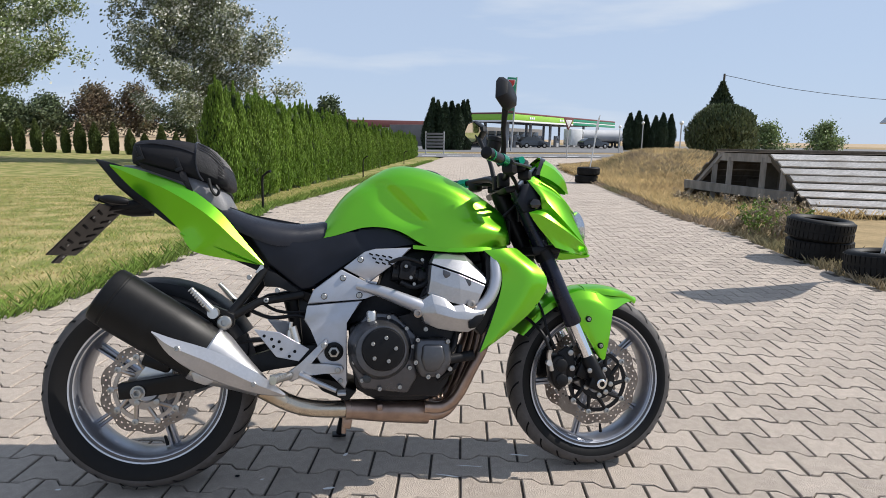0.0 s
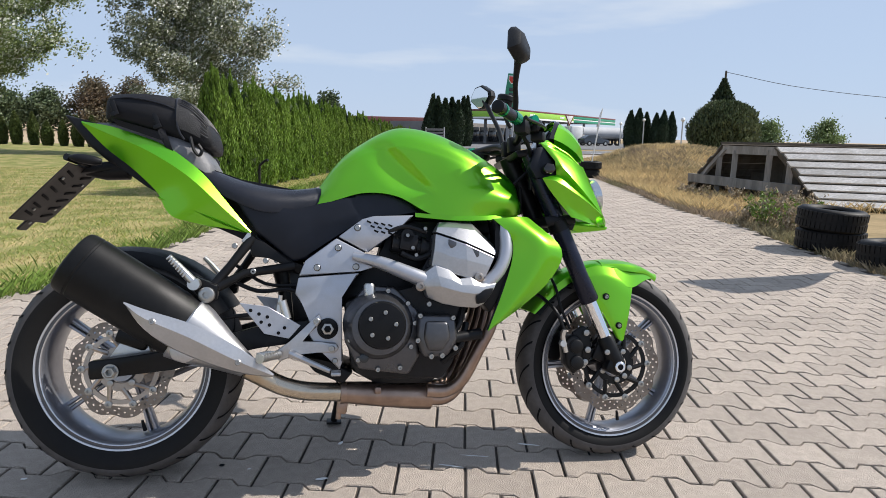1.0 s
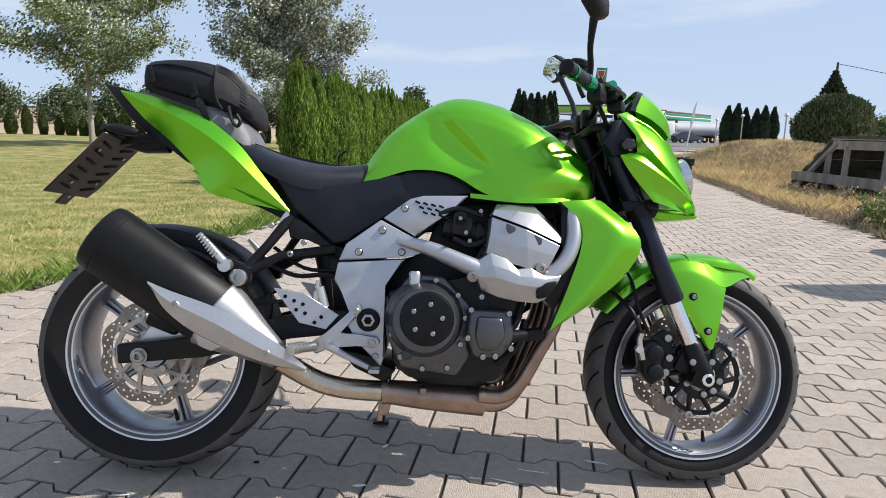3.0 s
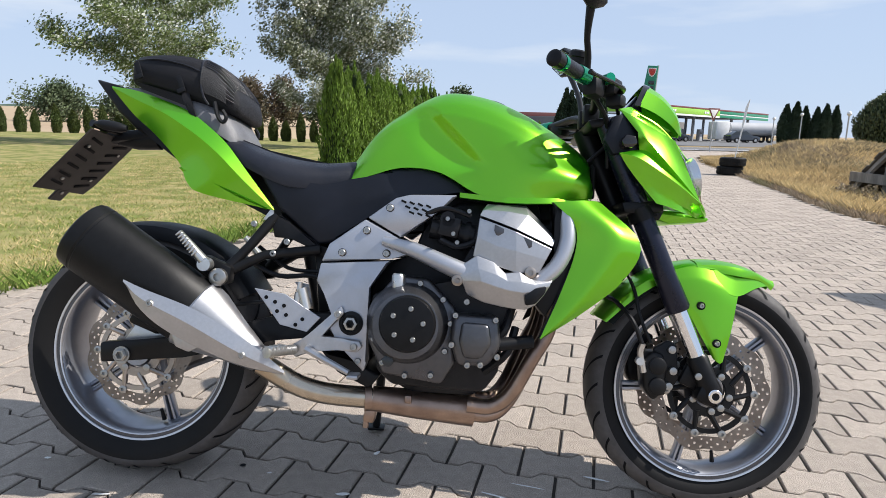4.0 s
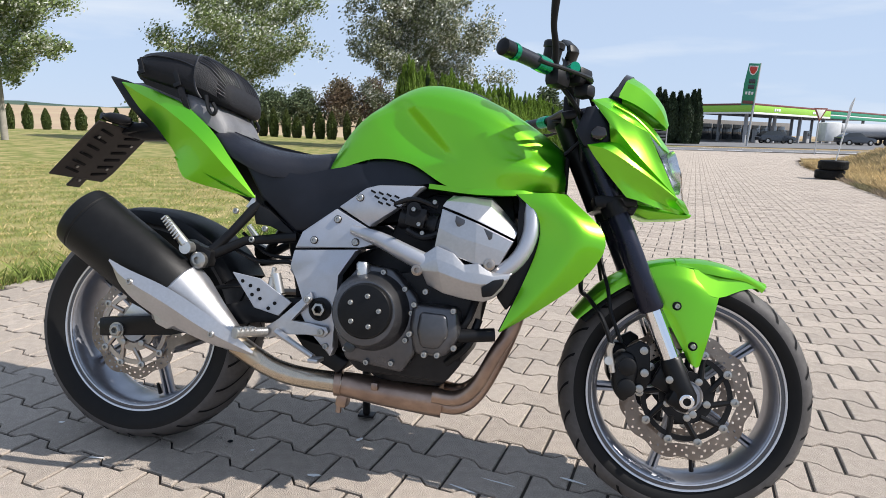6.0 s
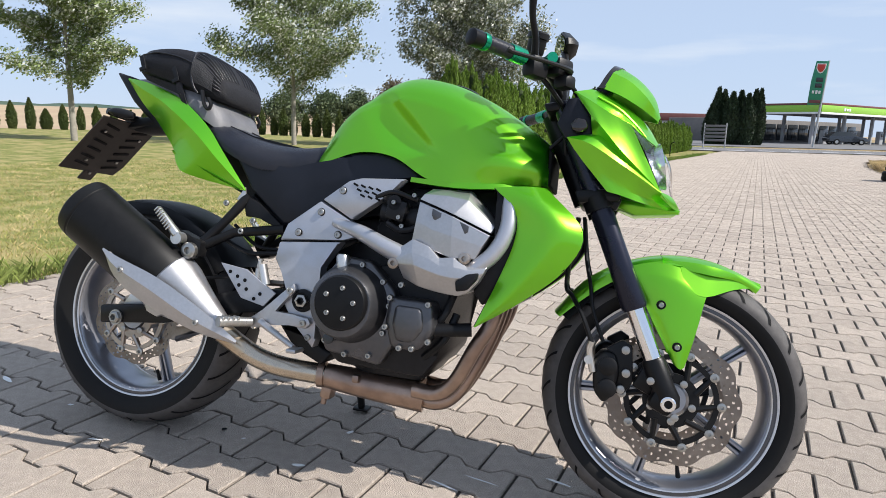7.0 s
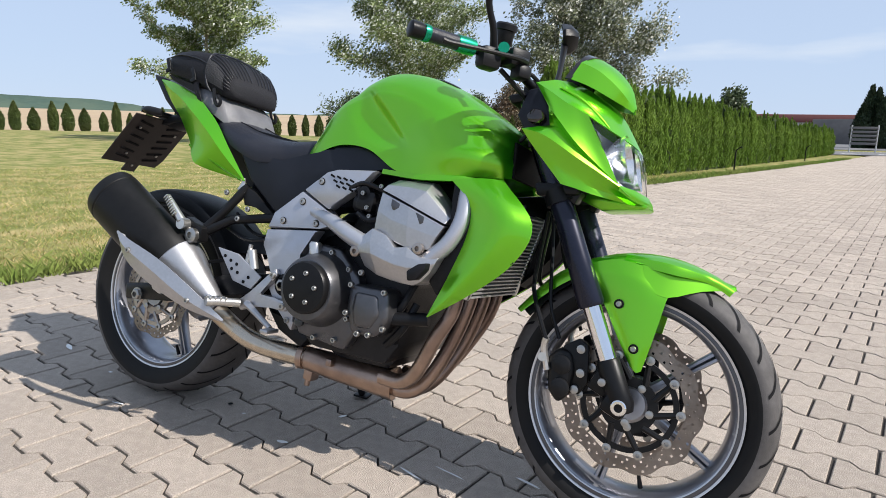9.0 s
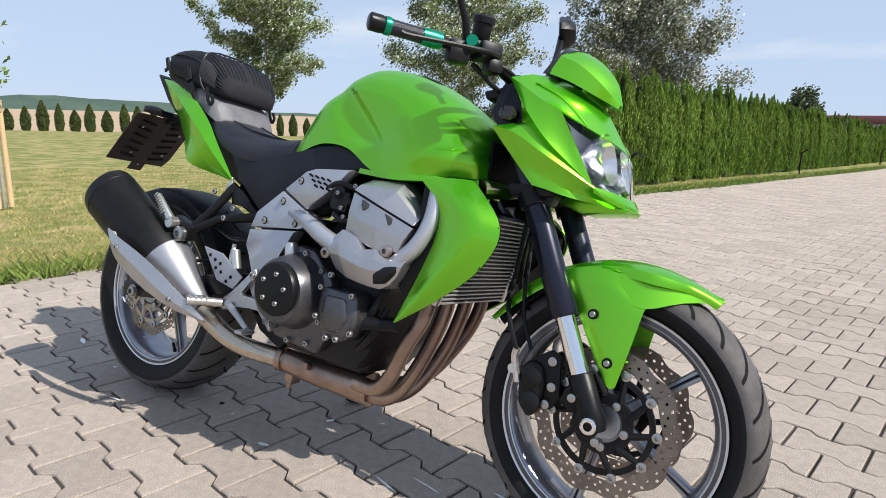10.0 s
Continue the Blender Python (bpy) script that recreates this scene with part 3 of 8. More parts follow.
def plume_mesh(name, height, radius, plumes, count, seed):
    """A hedge thuja: upright plumes of slender sprays round a core darkened as painted shade, with open seams between
    the plumes.
    """
    rnd = random.Random(seed)
    heads = []
    for i in range(plumes):
        a = math.tau * (i + rnd.uniform(-.3, .3)) / plumes
        q = radius * rnd.uniform(0.55, 0.78)
        heads.append((q * math.cos(a), q * math.sin(a), rnd.uniform(0.86, 1.0), radius * rnd.uniform(0.24, 0.36), rnd.uniform(0, 0.06)))
    heads.append((0, 0, 1.04, radius * 0.30, 0))
    vs, fs = [], []
    for _ in range(count):
        hx, hy, top, wide, low = heads[rnd.randrange(len(heads))]
        f = low + (1 - low) * rnd.random() ** 0.8
        taper = min(1.0, (1 - f) * 3.6 + 0.10) * (0.82 + 0.30 * math.sin(f * 23 + hx * 40))
        a = rnd.random() * math.tau
        q = wide * taper * rnd.uniform(0.55, 1.0)
        out = Vector((math.cos(a), math.sin(a), 0))
        c = Vector((hx * (1 - 0.45 * f ** 3), hy * (1 - 0.45 * f ** 3), f * top * height)) + out * q
        up = (Vector((0, 0, 1)) + out * rnd.uniform(0.0, 0.55) + Vector((rnd.uniform(-.3, .3), rnd.uniform(-.3, .3), 0))).normalized()
        side = up.cross(out + Vector((rnd.gauss(0, 0.6), rnd.gauss(0, 0.6), 0))).normalized()
        L, W = rnd.uniform(0.035, 0.085), rnd.uniform(0.008, 0.017)
        k = len(vs)
        vs += [tuple(c - up * L * 0.5), tuple(c + side * W), tuple(c + up * L * 0.7), tuple(c - side * W)]
        fs.append((k, k + 1, k + 2, k + 3))
    leaf = bpy.data.meshes.new(name)
    leaf.from_pydata(vs, [], fs)
    leaf.materials.append(THUJA)
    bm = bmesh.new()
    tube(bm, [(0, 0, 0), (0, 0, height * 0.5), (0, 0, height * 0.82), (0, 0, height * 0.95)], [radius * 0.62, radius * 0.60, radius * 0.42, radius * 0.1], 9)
    return leaf, finish(bm, name, FOLIAGE_SHADE)


def thuja_hedge():
    rnd = random.Random(3)
    kinds = [plume_mesh("thuja", 1.95, 0.36, 9 + i % 3, 15000, 20 + i) for i in range(5)]
    a, b = Vector((-0.72, 8.2)), Vector((6.15, 36.4))
    along = b - a
    steps = int(along.length / 0.43)
    side = Vector((along.y, -along.x)).normalized()
    for i in range(steps + 1):
        p = a + along * (i / steps) - side * (0.40 + rnd.uniform(-.07, .07))
        h = 1.86 - 0.72 * i / steps + 0.2 * (i / steps) ** 2 + rnd.uniform(-.11, .13)
        r = rnd.uniform(0.92, 1.10)
        evergreen("thuja", *kinds[rnd.randrange(5)], Matrix.LocRotScale((p.x, p.y, land(p.x, p.y) - 0.03), Euler((rnd.uniform(-.03, .03), rnd.uniform(-.03, .03), rnd.random() * 6)), (r * 0.88, r * 0.94, h / 1.95)), "tall green thuja in a clipped hedge row beside the drive", "hedge plant", "thuja hedge")
    small = [spray_mesh("young_thuja", YOUNG_LEAF, FOLIAGE_SHADE, 1.38, 0.27, 2600, 0.075, 40 + i, spindle_shape) for i in range(3)]
    line = [Vector(p) for p in ((-4.5, 31.5), (-19.5, 34.5), (-31, 24), (-40, 8))]
    for p, q in zip(line, line[1:]):
        n = int((q - p).length / 0.78)
        for i in range(n):
            c = p.lerp(q, i / n) + Vector((rnd.uniform(-.10, .10), rnd.uniform(-.10, .10)))
            h = rnd.uniform(1.05, 1.65)
            w = rnd.uniform(0.8, 1.15)
            evergreen("young_thuja", *small[i % 3], Matrix.LocRotScale((c.x, c.y, land(c.x, c.y) - 0.03), Euler((0, 0, rnd.random() * 6)), (w, w, h / 1.38)), "young cone-shaped thuja in a row along the lawn", "hedge plant", "young thuja row")


def crown_mesh(name, mat, seed, limbs, leaves, leaf, top):
    """Leaves in loose clumps round the tips of limbs."""
    rnd = random.Random(seed)
    vs, fs = [], []
    for _ in range(leaves):
        tip = limbs[rnd.randrange(len(limbs))]
        f = rnd.random() ** 0.6
        c = Vector(tip[0]).lerp(Vector(tip[1]), 0.25 + 0.85 * f) + Vector([rnd.gauss(0, 1) for _ in range(3)]) * tip[2]
        n = Vector([rnd.gauss(0, 1) for _ in range(3)]).normalized()
        u = n.orthogonal().normalized()
        v = n.cross(u)
        s = leaf * rnd.uniform(0.6, 1.4)
        k = len(vs)
        vs += [tuple(c - u * s), tuple(c - v * s * 0.55), tuple(c + u * s), tuple(c + v * s * 0.55)]
        fs.append((k, k + 1, k + 2, k + 3))
    me = bpy.data.meshes.new(name)
    me.from_pydata(vs, [], fs)
    me.materials.append(mat)
    return me


def tree(x, y, height, width, first, seed, mat, leaves, leaf, label, trunk_r=0.16, rise=0.75, limbs=34, twigs=9, puff=0.16):
    """A tapered trunk with ascending limbs, twigs along each limb and a bunch of leaves round every twig."""
    rnd = random.Random(seed)
    t = thing("tree", label, "tree", pose(x, y, land(x, y) - 0.05))
    bm = bmesh.new()
    lean = Vector((rnd.uniform(-.03, .03), rnd.uniform(-.03, .03), 1))
    tube(bm, [lean * (height * f) for f in (0, 0.2, 0.45, 0.7, 0.93)], [trunk_r, trunk_r * 0.8, trunk_r * 0.55, trunk_r * 0.3, 0.015], 10, 3)
    bunches = []
    low = first / height
    for i in range(limbs):
        g = (i + rnd.random()) / limbs
        f = low + (0.97 - low) * g
        a = i * 2.4 + rnd.uniform(-.5, .5)
        reach = width * 0.5 * (0.62 + 0.55 * math.sin(min(1.0, 0.25 + g) * math.pi)) * (1 - 0.62 * g ** 1.5) * rnd.uniform(0.6, 1.12)
        s = lean * (height * f)
        out = Vector((math.cos(a), math.sin(a), 0))
        e = s + out * reach + Vector((0, 0, reach * rise * rnd.uniform(0.25, 1.2) - 0.12 * reach * (1 - g)))
        m = s.lerp(e, 0.5) + Vector((0, 0, -0.06 * reach))
        tube(bm, [s, m, e], [trunk_r * 0.30 * (1 - f * 0.6), trunk_r * 0.18 * (1 - f * 0.6), 0.006], 6, 2)
        for k in range(twigs):
            q = 0.18 + 0.86 * (k + rnd.random()) / twigs
            p = (s.lerp(m, q * 2) if q < 0.5 else m.lerp(e, q * 2 - 1))
            d = (out * rnd.uniform(-0.2, 0.8) + Vector((rnd.uniform(-1, 1), rnd.uniform(-1, 1), rnd.uniform(-0.35, 0.9)))).normalized()
            n = p + d * width * rnd.uniform(0.04, 0.13)
            if k % 2:
                tube(bm, [p, n], [0.008, 0.003], 4)
            bunches.append((p, n, width * puff * 0.2 * rnd.uniform(0.5, 1.25)))
    part("trunk", bm, BARK, t)
    ob = new("crown", crown_mesh("crown", mat, seed + 1, bunches, leaves, leaf, height))
    ob.parent = t
    return t


def plants():
    thuja_hedge()
    tree(-16.2, 16.4, 7.4, 4.3, 1.9, 61, POPLAR, 66000, 0.054, "young white poplar with a dense leafy crown on the lawn", 0.11, 0.9, 40, 12)
    tree(-10.5, 21.2, 8.2, 5.8, 1.9, 62, POPLAR, 64000, 0.055, "white poplar with a silvery airy crown on the lawn", 0.10, 0.8, 38, 11)
    tree(-4.25, 24.2, 8.8, 5.7, 1.5, 67, POPLAR_GREY, 84000, 0.056, "broad white poplar with dense silvery crown behind the hedge", 0.15, 0.8, 46, 12)
    # trees beyond the field
    far = ((-20.4, 75.3, 5.2, 5.6, 71, RED_LEAF), (-24.2, 74.2, 4.9, 5.8, 72, RED_LEAF), (-28.7, 72.6, 3.7, 5.2, 73, FAR_LEAF), (-32.0, 71.3, 3.4, 5.0, 74, FAR_LEAF),
           (-36.5, 69, 3.0, 6.0, 75, FAR_LEAF), (-42, 66, 3.2, 6.5, 79, FAR_LEAF), (-15.5, 77, 3.6, 5.2, 76, FAR_LEAF), (0.77, 58, 4.0, 3.8, 77, FAR_LEAF))
    for x, y, h, w, s, m in far:
        tree(x, y, h, w, 0.5, s, m, 9000, 0.15, "dense far tree at the edge of the stubble field", 0.22, 0.5, 30, 8, 0.42)
    for x, y, h, w, s in ((37.0, 45.8, 2.4, 3.4, 81), (40.2, 43.0, 2.5, 2.9, 82)):
        tree(x, y, h, w, 0.3, s, LIGHT_LEAF, 4200, 0.10, "small bushy tree beyond the wooden ramp", 0.10, 0.6, 24, 7, 0.40)
    dark = [spray_mesh("conifer", THUJA_DARK, FOLIAGE_SHADE, 5.0, 0.70, 3600, 0.20, 90 + i, spindle_shape) for i in range(2)]
    spire = spray_mesh("spruce", THUJA_DARK, FOLIAGE_SHADE, 5.7, 2.1, 5200, 0.24, 97, cone)
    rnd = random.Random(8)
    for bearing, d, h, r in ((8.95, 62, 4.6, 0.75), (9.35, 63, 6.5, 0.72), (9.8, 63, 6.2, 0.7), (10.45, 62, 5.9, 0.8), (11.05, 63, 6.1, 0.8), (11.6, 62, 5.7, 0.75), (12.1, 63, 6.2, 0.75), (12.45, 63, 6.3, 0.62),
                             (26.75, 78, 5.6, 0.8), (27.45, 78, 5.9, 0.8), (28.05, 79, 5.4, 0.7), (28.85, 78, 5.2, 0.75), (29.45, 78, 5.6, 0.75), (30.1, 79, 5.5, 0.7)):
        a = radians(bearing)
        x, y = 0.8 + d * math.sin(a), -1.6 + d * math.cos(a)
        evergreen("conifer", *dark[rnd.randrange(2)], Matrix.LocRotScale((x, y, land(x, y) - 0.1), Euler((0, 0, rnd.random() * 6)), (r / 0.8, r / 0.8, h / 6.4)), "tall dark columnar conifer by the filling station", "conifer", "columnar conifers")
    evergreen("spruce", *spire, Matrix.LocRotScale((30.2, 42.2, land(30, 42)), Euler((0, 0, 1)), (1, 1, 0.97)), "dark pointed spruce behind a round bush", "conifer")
    dome = spray_mesh("bush", BUSH_LEAF, FOLIAGE_SHADE, 2.6, 2.2, 12000, 0.14, 15, lambda f: math.sqrt(max(0.03, 1 - (abs(f - 0.42) / 0.60) ** 2.2)))
    evergreen("bush", *dome, pose(21.75, 29.4, land(22, 29) + 0.50) @ Matrix.Diagonal((0.82, 0.82, 1, 1)), "wide round dark green bush on the dry grass", "bush")
    stem = bmesh.new()
    tube(stem, [(0, 0, -0.5), (0.05, 0, 0.7), (0, 0, 1.2)], [0.14, 0.10, 0.08], 8)
    part("trunk", stem, BARK, bpy.data.objects["bush"])


def weed_clump(x, y, size, seed, mat, leaves, label):
    """A loose weed: thin stalks from one root with small leaves along them."""
    rnd = random.Random(seed)
    w = thing("weed_clump", label, "weeds", pose(x, y, land(x, y) - 0.03), "weeds by the ramp")
    bm = bmesh.new()
    twigs = []
    for i in range(16):
        a, h = rnd.random() * math.tau, size * rnd.uniform(0.5, 1.15)
        d = Vector((math.cos(a), math.sin(a), 0)) * h * rnd.uniform(0.15, 0.75)
        foot = Vector((rnd.gauss(0, 0.10), rnd.gauss(0, 0.10), 0)) * size
        m, e = foot + d * 0.35 + Vector((0, 0, h * 0.6)), foot + d + Vector((0, 0, h))
        tube(bm, [foot, m, e], [0.0045, 0.003, 0.0015], 5, 2)
        twigs += [(foot.lerp(m, 0.3), m, size * 0.05), (m, e, size * 0.045)]
        for k in range(3):
            p = m.lerp(e, rnd.random())
            q = p + Vector((rnd.uniform(-1, 1), rnd.uniform(-1, 1), rnd.uniform(0.2, 1))) * size * 0.16
            tube(bm, [p, q], [0.002, 0.001], 4)
            twigs.append((p, q, size * 0.03))
    part("stalk", bm, BRUSH, w)
    ob = new("leaves", crown_mesh("leaves", mat, seed + 1, twigs, leaves, 0.020, size))
    ob.parent = w


def grasses():
    rnd = random.Random(21)
    spots = []
    while len(spots) < 150000:
        y = 0.2 + 15 * rnd.random() ** 1.4 if rnd.random() < 0.88 else rnd.uniform(-8, 0.2)
        x = drive_left(y) - 0.03 - 9.0 * rnd.random() ** 1.4
        if math.sin(x * 5.3 + y * 2.1) + math.sin(y * 6.1 - x * 3.7) > rnd.uniform(-3.4, 0.6):
            spots.append((x, y, land(x, y) - 0.022))
    straw = spots[::3]
    spots = [p for i, p in enumerate(spots) if i % 3]
    blades("dry_lawn_grass", straw, rnd, 0.024, 0.0022, DRY_BLADE, "dry straw-coloured blades in the mown lawn", 1.3)
    blades("lawn_grass", spots, rnd, 0.028, 0.0021, GRASS_BLADE, "short mown grass blades, partly dry, on the lawn", 0.9)
    spots = []
    while len(spots) < 16000:
        y = -0.2 + 30 * rnd.random() ** 1.3 if rnd.random() < 0.85 else rnd.uniform(-13, 0)
        x = drive_left(y) + 0.05 - abs(rnd.gauss(0, 0.16))
        spots.append((x, y, land(x, y) - 0.02))
    blades("verge_grass", spots, rnd, 0.085, 0.0032, GRASS_TALL, "taller green grass creeping over the edge of the pavers", 0.9)
    spots = []
    while len(spots) < 60000:
        y = 6.5 + 18 * rnd.random()
        x = drive_right(y) + 0.25 + 9 * rnd.random() ** 1.6
        if math.sin(x * 2.1) + math.sin(y * 1.7 + x) > rnd.uniform(-2.2, 0.9):
            spots.append((x, y, land(x, y) - 0.02))
    blades("dry_grass", spots, rnd, 0.15, 0.0035, DRY_BLADE, "tall dry golden grass beside the drive", 0.8)
    spots = []
    while len(spots) < 9000:
        y = 1.5 + 13 * rnd.random()
        x = drive_right(y) + 0.04 + abs(rnd.gauss(0, 0.30))
        spots.append((x, y, land(x, y) - 0.02))
    blades("weeds", spots, rnd, 0.09, 0.0028, BRUSH, "brown and green weeds along the edge of the pavers", 0.8)
    spots = []
    while len(spots) < 22000:
        x, y = rnd.gauss(11.6, 2.4), rnd.gauss(18.0, 2.6)
        if x > drive_right(y) + 1.0 and math.sin(x * 1.9 + 1) + math.sin(y * 2.3 - x) > rnd.uniform(-1.8, 1.2):
            spots.append((x, y, land(x, y) - 0.02))
    blades("brush", spots, rnd, 0.12, 0.006, BRUSH, "low grey-brown brush on the dry mound", 1.1)
    for i in range(11):
        x, y = 5.90 + 0.21 * (i % 5) + rnd.uniform(-.15, .15), 4.55 + 0.42 * (i // 5) + 0.22 * (i % 5) + rnd.uniform(-.12, .12)
        weed_clump(x, y, rnd.uniform(0.26, 0.46), 300 + i * 3, GRASS_TALL if i % 2 else BRUSH, 300, "leafy green and dry weed growing at the foot of the ramp")
    for i in range(9):
        x, y = rnd.uniform(6.6, 8.3), rnd.uniform(6.2, 9.4)
        weed_clump(x, y, rnd.uniform(0.18, 0.32), 360 + i * 3, BRUSH, 200, "dry brown weed growing under the ramp")

# ---- the motorcycle: x forward from the rear axle, y to its left, z up from the ground ----
BIKE = pose(0, 0.0325, 0.0064, 0, 0, -1.17) @ pose(0, 0, 0, 0, 1.34, 0) @ pose(0, 0, 0, -11.3, 0, 0)
REAR, FRONT = (0.0, 0.0, 0.315), (1.447, 0.0, 0.298)


def tyre_bm(c, R, half, grooves):
    """A road tyre; the crown rows are tread with slanted grooves."""
    bm = bmesh.new()
    rim_r = 0.222
    prof = [(rim_r - 0.006, half * 0.72), (rim_r, half * 0.78), (rim_r + 0.012, half * 0.84), (R - 0.055, half * 0.985), (R - 0.038, half), (R - 0.027, half * 0.975),
            (R - 0.016, half * 0.84), (R - 0.008, half * 0.62), (R - 0.003, half * 0.36), (R, 0)]
    prof = prof + [(r, -h) for r, h in prof[-2::-1]]
    lathe(bm, prof, c, 120, close=False)
    bmesh.ops.delete(bm, geom=[f for f in bm.faces if len(f.verts) > 4], context='FACES')
    for f in bm.faces:
        m = f.calc_center_median()
        f.material_index = 1 if math.hypot(m.x - c[0], m.z - c[2]) > R - 0.036 else 0
    return bm


def groove_bm(c, R, half, n):
    """Slanted tread grooves: dark inlays a hair above the crown."""
    bm = bmesh.new()
    prof = [tuple(q) for q in spline([(R - 0.027, 0.975), (R - 0.016, 0.84), (R - 0.008, 0.62), (R - 0.003, 0.36), (R, 0.10)], 4)]
    for i in range(n):
        for s in (-1, 1):
            a0 = math.tau * (i + (0.5 if s > 0 else 0)) / n
            line = []
            for k, (r, h) in enumerate(prof):
                a = a0 + 0.014 * k * (0.55 + 0.0375 * k)
                line.append((a, r + 0.0016, s * h * half))
            rows = []
            for w in (-0.014, 0.0, 0.014):
                rows.append([(c[0] + r * math.cos(a + w), c[1] + h, c[2] + r * math.sin(a + w)) for a, r, h in line])
            loft(bm, rows, caps=False, closed=False)
    return bm


def rim_bm(c, half, hub_half, phase):
    bm = bmesh.new()
    prof = [(0.2215, half), (0.2140, half * 0.93), (0.2080, half * 0.78), (0.2040, half * 0.60), (0.2010, 0.2 * half), (0.2010, -0.2 * half), (0.2040, -half * 0.60),
            (0.2080, -half * 0.78), (0.2140, -half * 0.93), (0.2215, -half), (0.2190, -half * 0.6), (0.208, -half * 0.3), (0.208, half * 0.3), (0.2190, half * 0.6)]
    lathe(bm, prof, c, 96)
    lathe(bm, [(0.034, -hub_half), (0.045, -hub_half * 0.7), (0.040, 0), (0.045, hub_half * 0.7), (0.034, hub_half)], c, 32, close=False)
    return bm


def spoke_bm(c, a, gap):
    bm = bmesh.new()
    for off in (-1, 1):
        q = off * gap
        p0 = (c[0] + 0.038 * math.cos(a + q * 3), c[1], c[2] + 0.038 * math.sin(a + q * 3))
        p1 = (c[0] + 0.204 * math.cos(a + q), c[1], c[2] + 0.204 * math.sin(a + q))
        d = Vector(p1) - Vector(p0)
        spoke = bmesh.new()
        w0, w1, t0, t1 = 0.0085, 0.0058, 0.020, 0.013
        rings = []
        for f, w, t in ((0, w0, t0), (0.5, 0.0052, 0.015), (1, w1, t1)):
            m = Vector(p0) + d * f
            n = Vector((-d.z, 0, d.x)).normalized()
            rings.append([m + n * w + Vector((0, t * 0.6, 0)), m + n * w * 0.5 + Vector((0, t, 0)), m - n * w * 0.5 + Vector((0, t, 0)), m - n * w + Vector((0, t * 0.6, 0)),
                          m - n * w + Vector((0, -t * 0.6, 0)), m - n * w * 0.5 + Vector((0, -t, 0)), m + n * w * 0.5 + Vector((0, -t, 0)), m + n * w + Vector((0, -t * 0.6, 0))])
        loft(spoke, rings)
        join(bm, spoke)
    return bm


def disc_bm(c, y, R, inner, petals, s):
    """A petal brake disc with drilled holes."""
    bm = bmesh.new()
    nt, nr = petals * 16, 7
    grid = []
    for i in range(nt):
        a = math.tau * i / nt
        wave = 0.5 + 0.5 * math.cos(a * petals)
        ro = R - 0.009 * (1 - wave) ** 1.6
        ri = inner + 0.004 * wave
        grid.append([bm.verts.new((c[0] + (ri + (ro - ri) * k / nr) * math.cos(a), y, c[2] + (ri + (ro - ri) * k / nr) * math.sin(a))) for k in range(nr + 1)])
    for i in range(nt):
        for k in range(nr):
            q = i % 16
            if (k == 5 and q in (0, 5, 10)) or (k == 3 and q in (2, 8, 13)) or (k == 1 and q in (0, 5, 10)):
                continue
            bm.faces.new((grid[i][k], grid[(i + 1) % nt][k], grid[(i + 1) % nt][k + 1], grid[i][k + 1]))
    bmesh.ops.solidify(bm, geom=list(bm.faces), thickness=0.005)
    return bm


def carrier_bm(c, y, R, s, arms=10):
    bm = bmesh.new()
    lathe(bm, [(0.040, -0.004), (0.062, -0.004), (0.062, 0.004), (0.040, 0.004)], (c[0], y, c[2]), 40)
    lathe(bm, [(R - 0.012, -0.003), (R, -0.003), (R, 0.003), (R - 0.012, 0.003)], (c[0], y, c[2]), 48)
    for i in range(arms):
        a = math.tau * i / arms
        tube(bm, [(c[0] + 0.055 * math.cos(a - 0.25), y, c[2] + 0.055 * math.sin(a - 0.25)), (c[0] + R * math.cos(a), y, c[2] + R * math.sin(a))], [0.008, 0.006], 8)
    return bm


def button_bm(c, y, R, s, n=10):
    bm = bmesh.new()
    for i in range(n):
        a = math.tau * i / n
        lathe(bm, [(0.010, 0), (0.010, s * 0.005), (0.0045, s * 0.006), (0.0045, s * 0.001)], (c[0] + R * math.cos(a), y, c[2] + R * math.sin(a)), 12, close=False)
    return bm


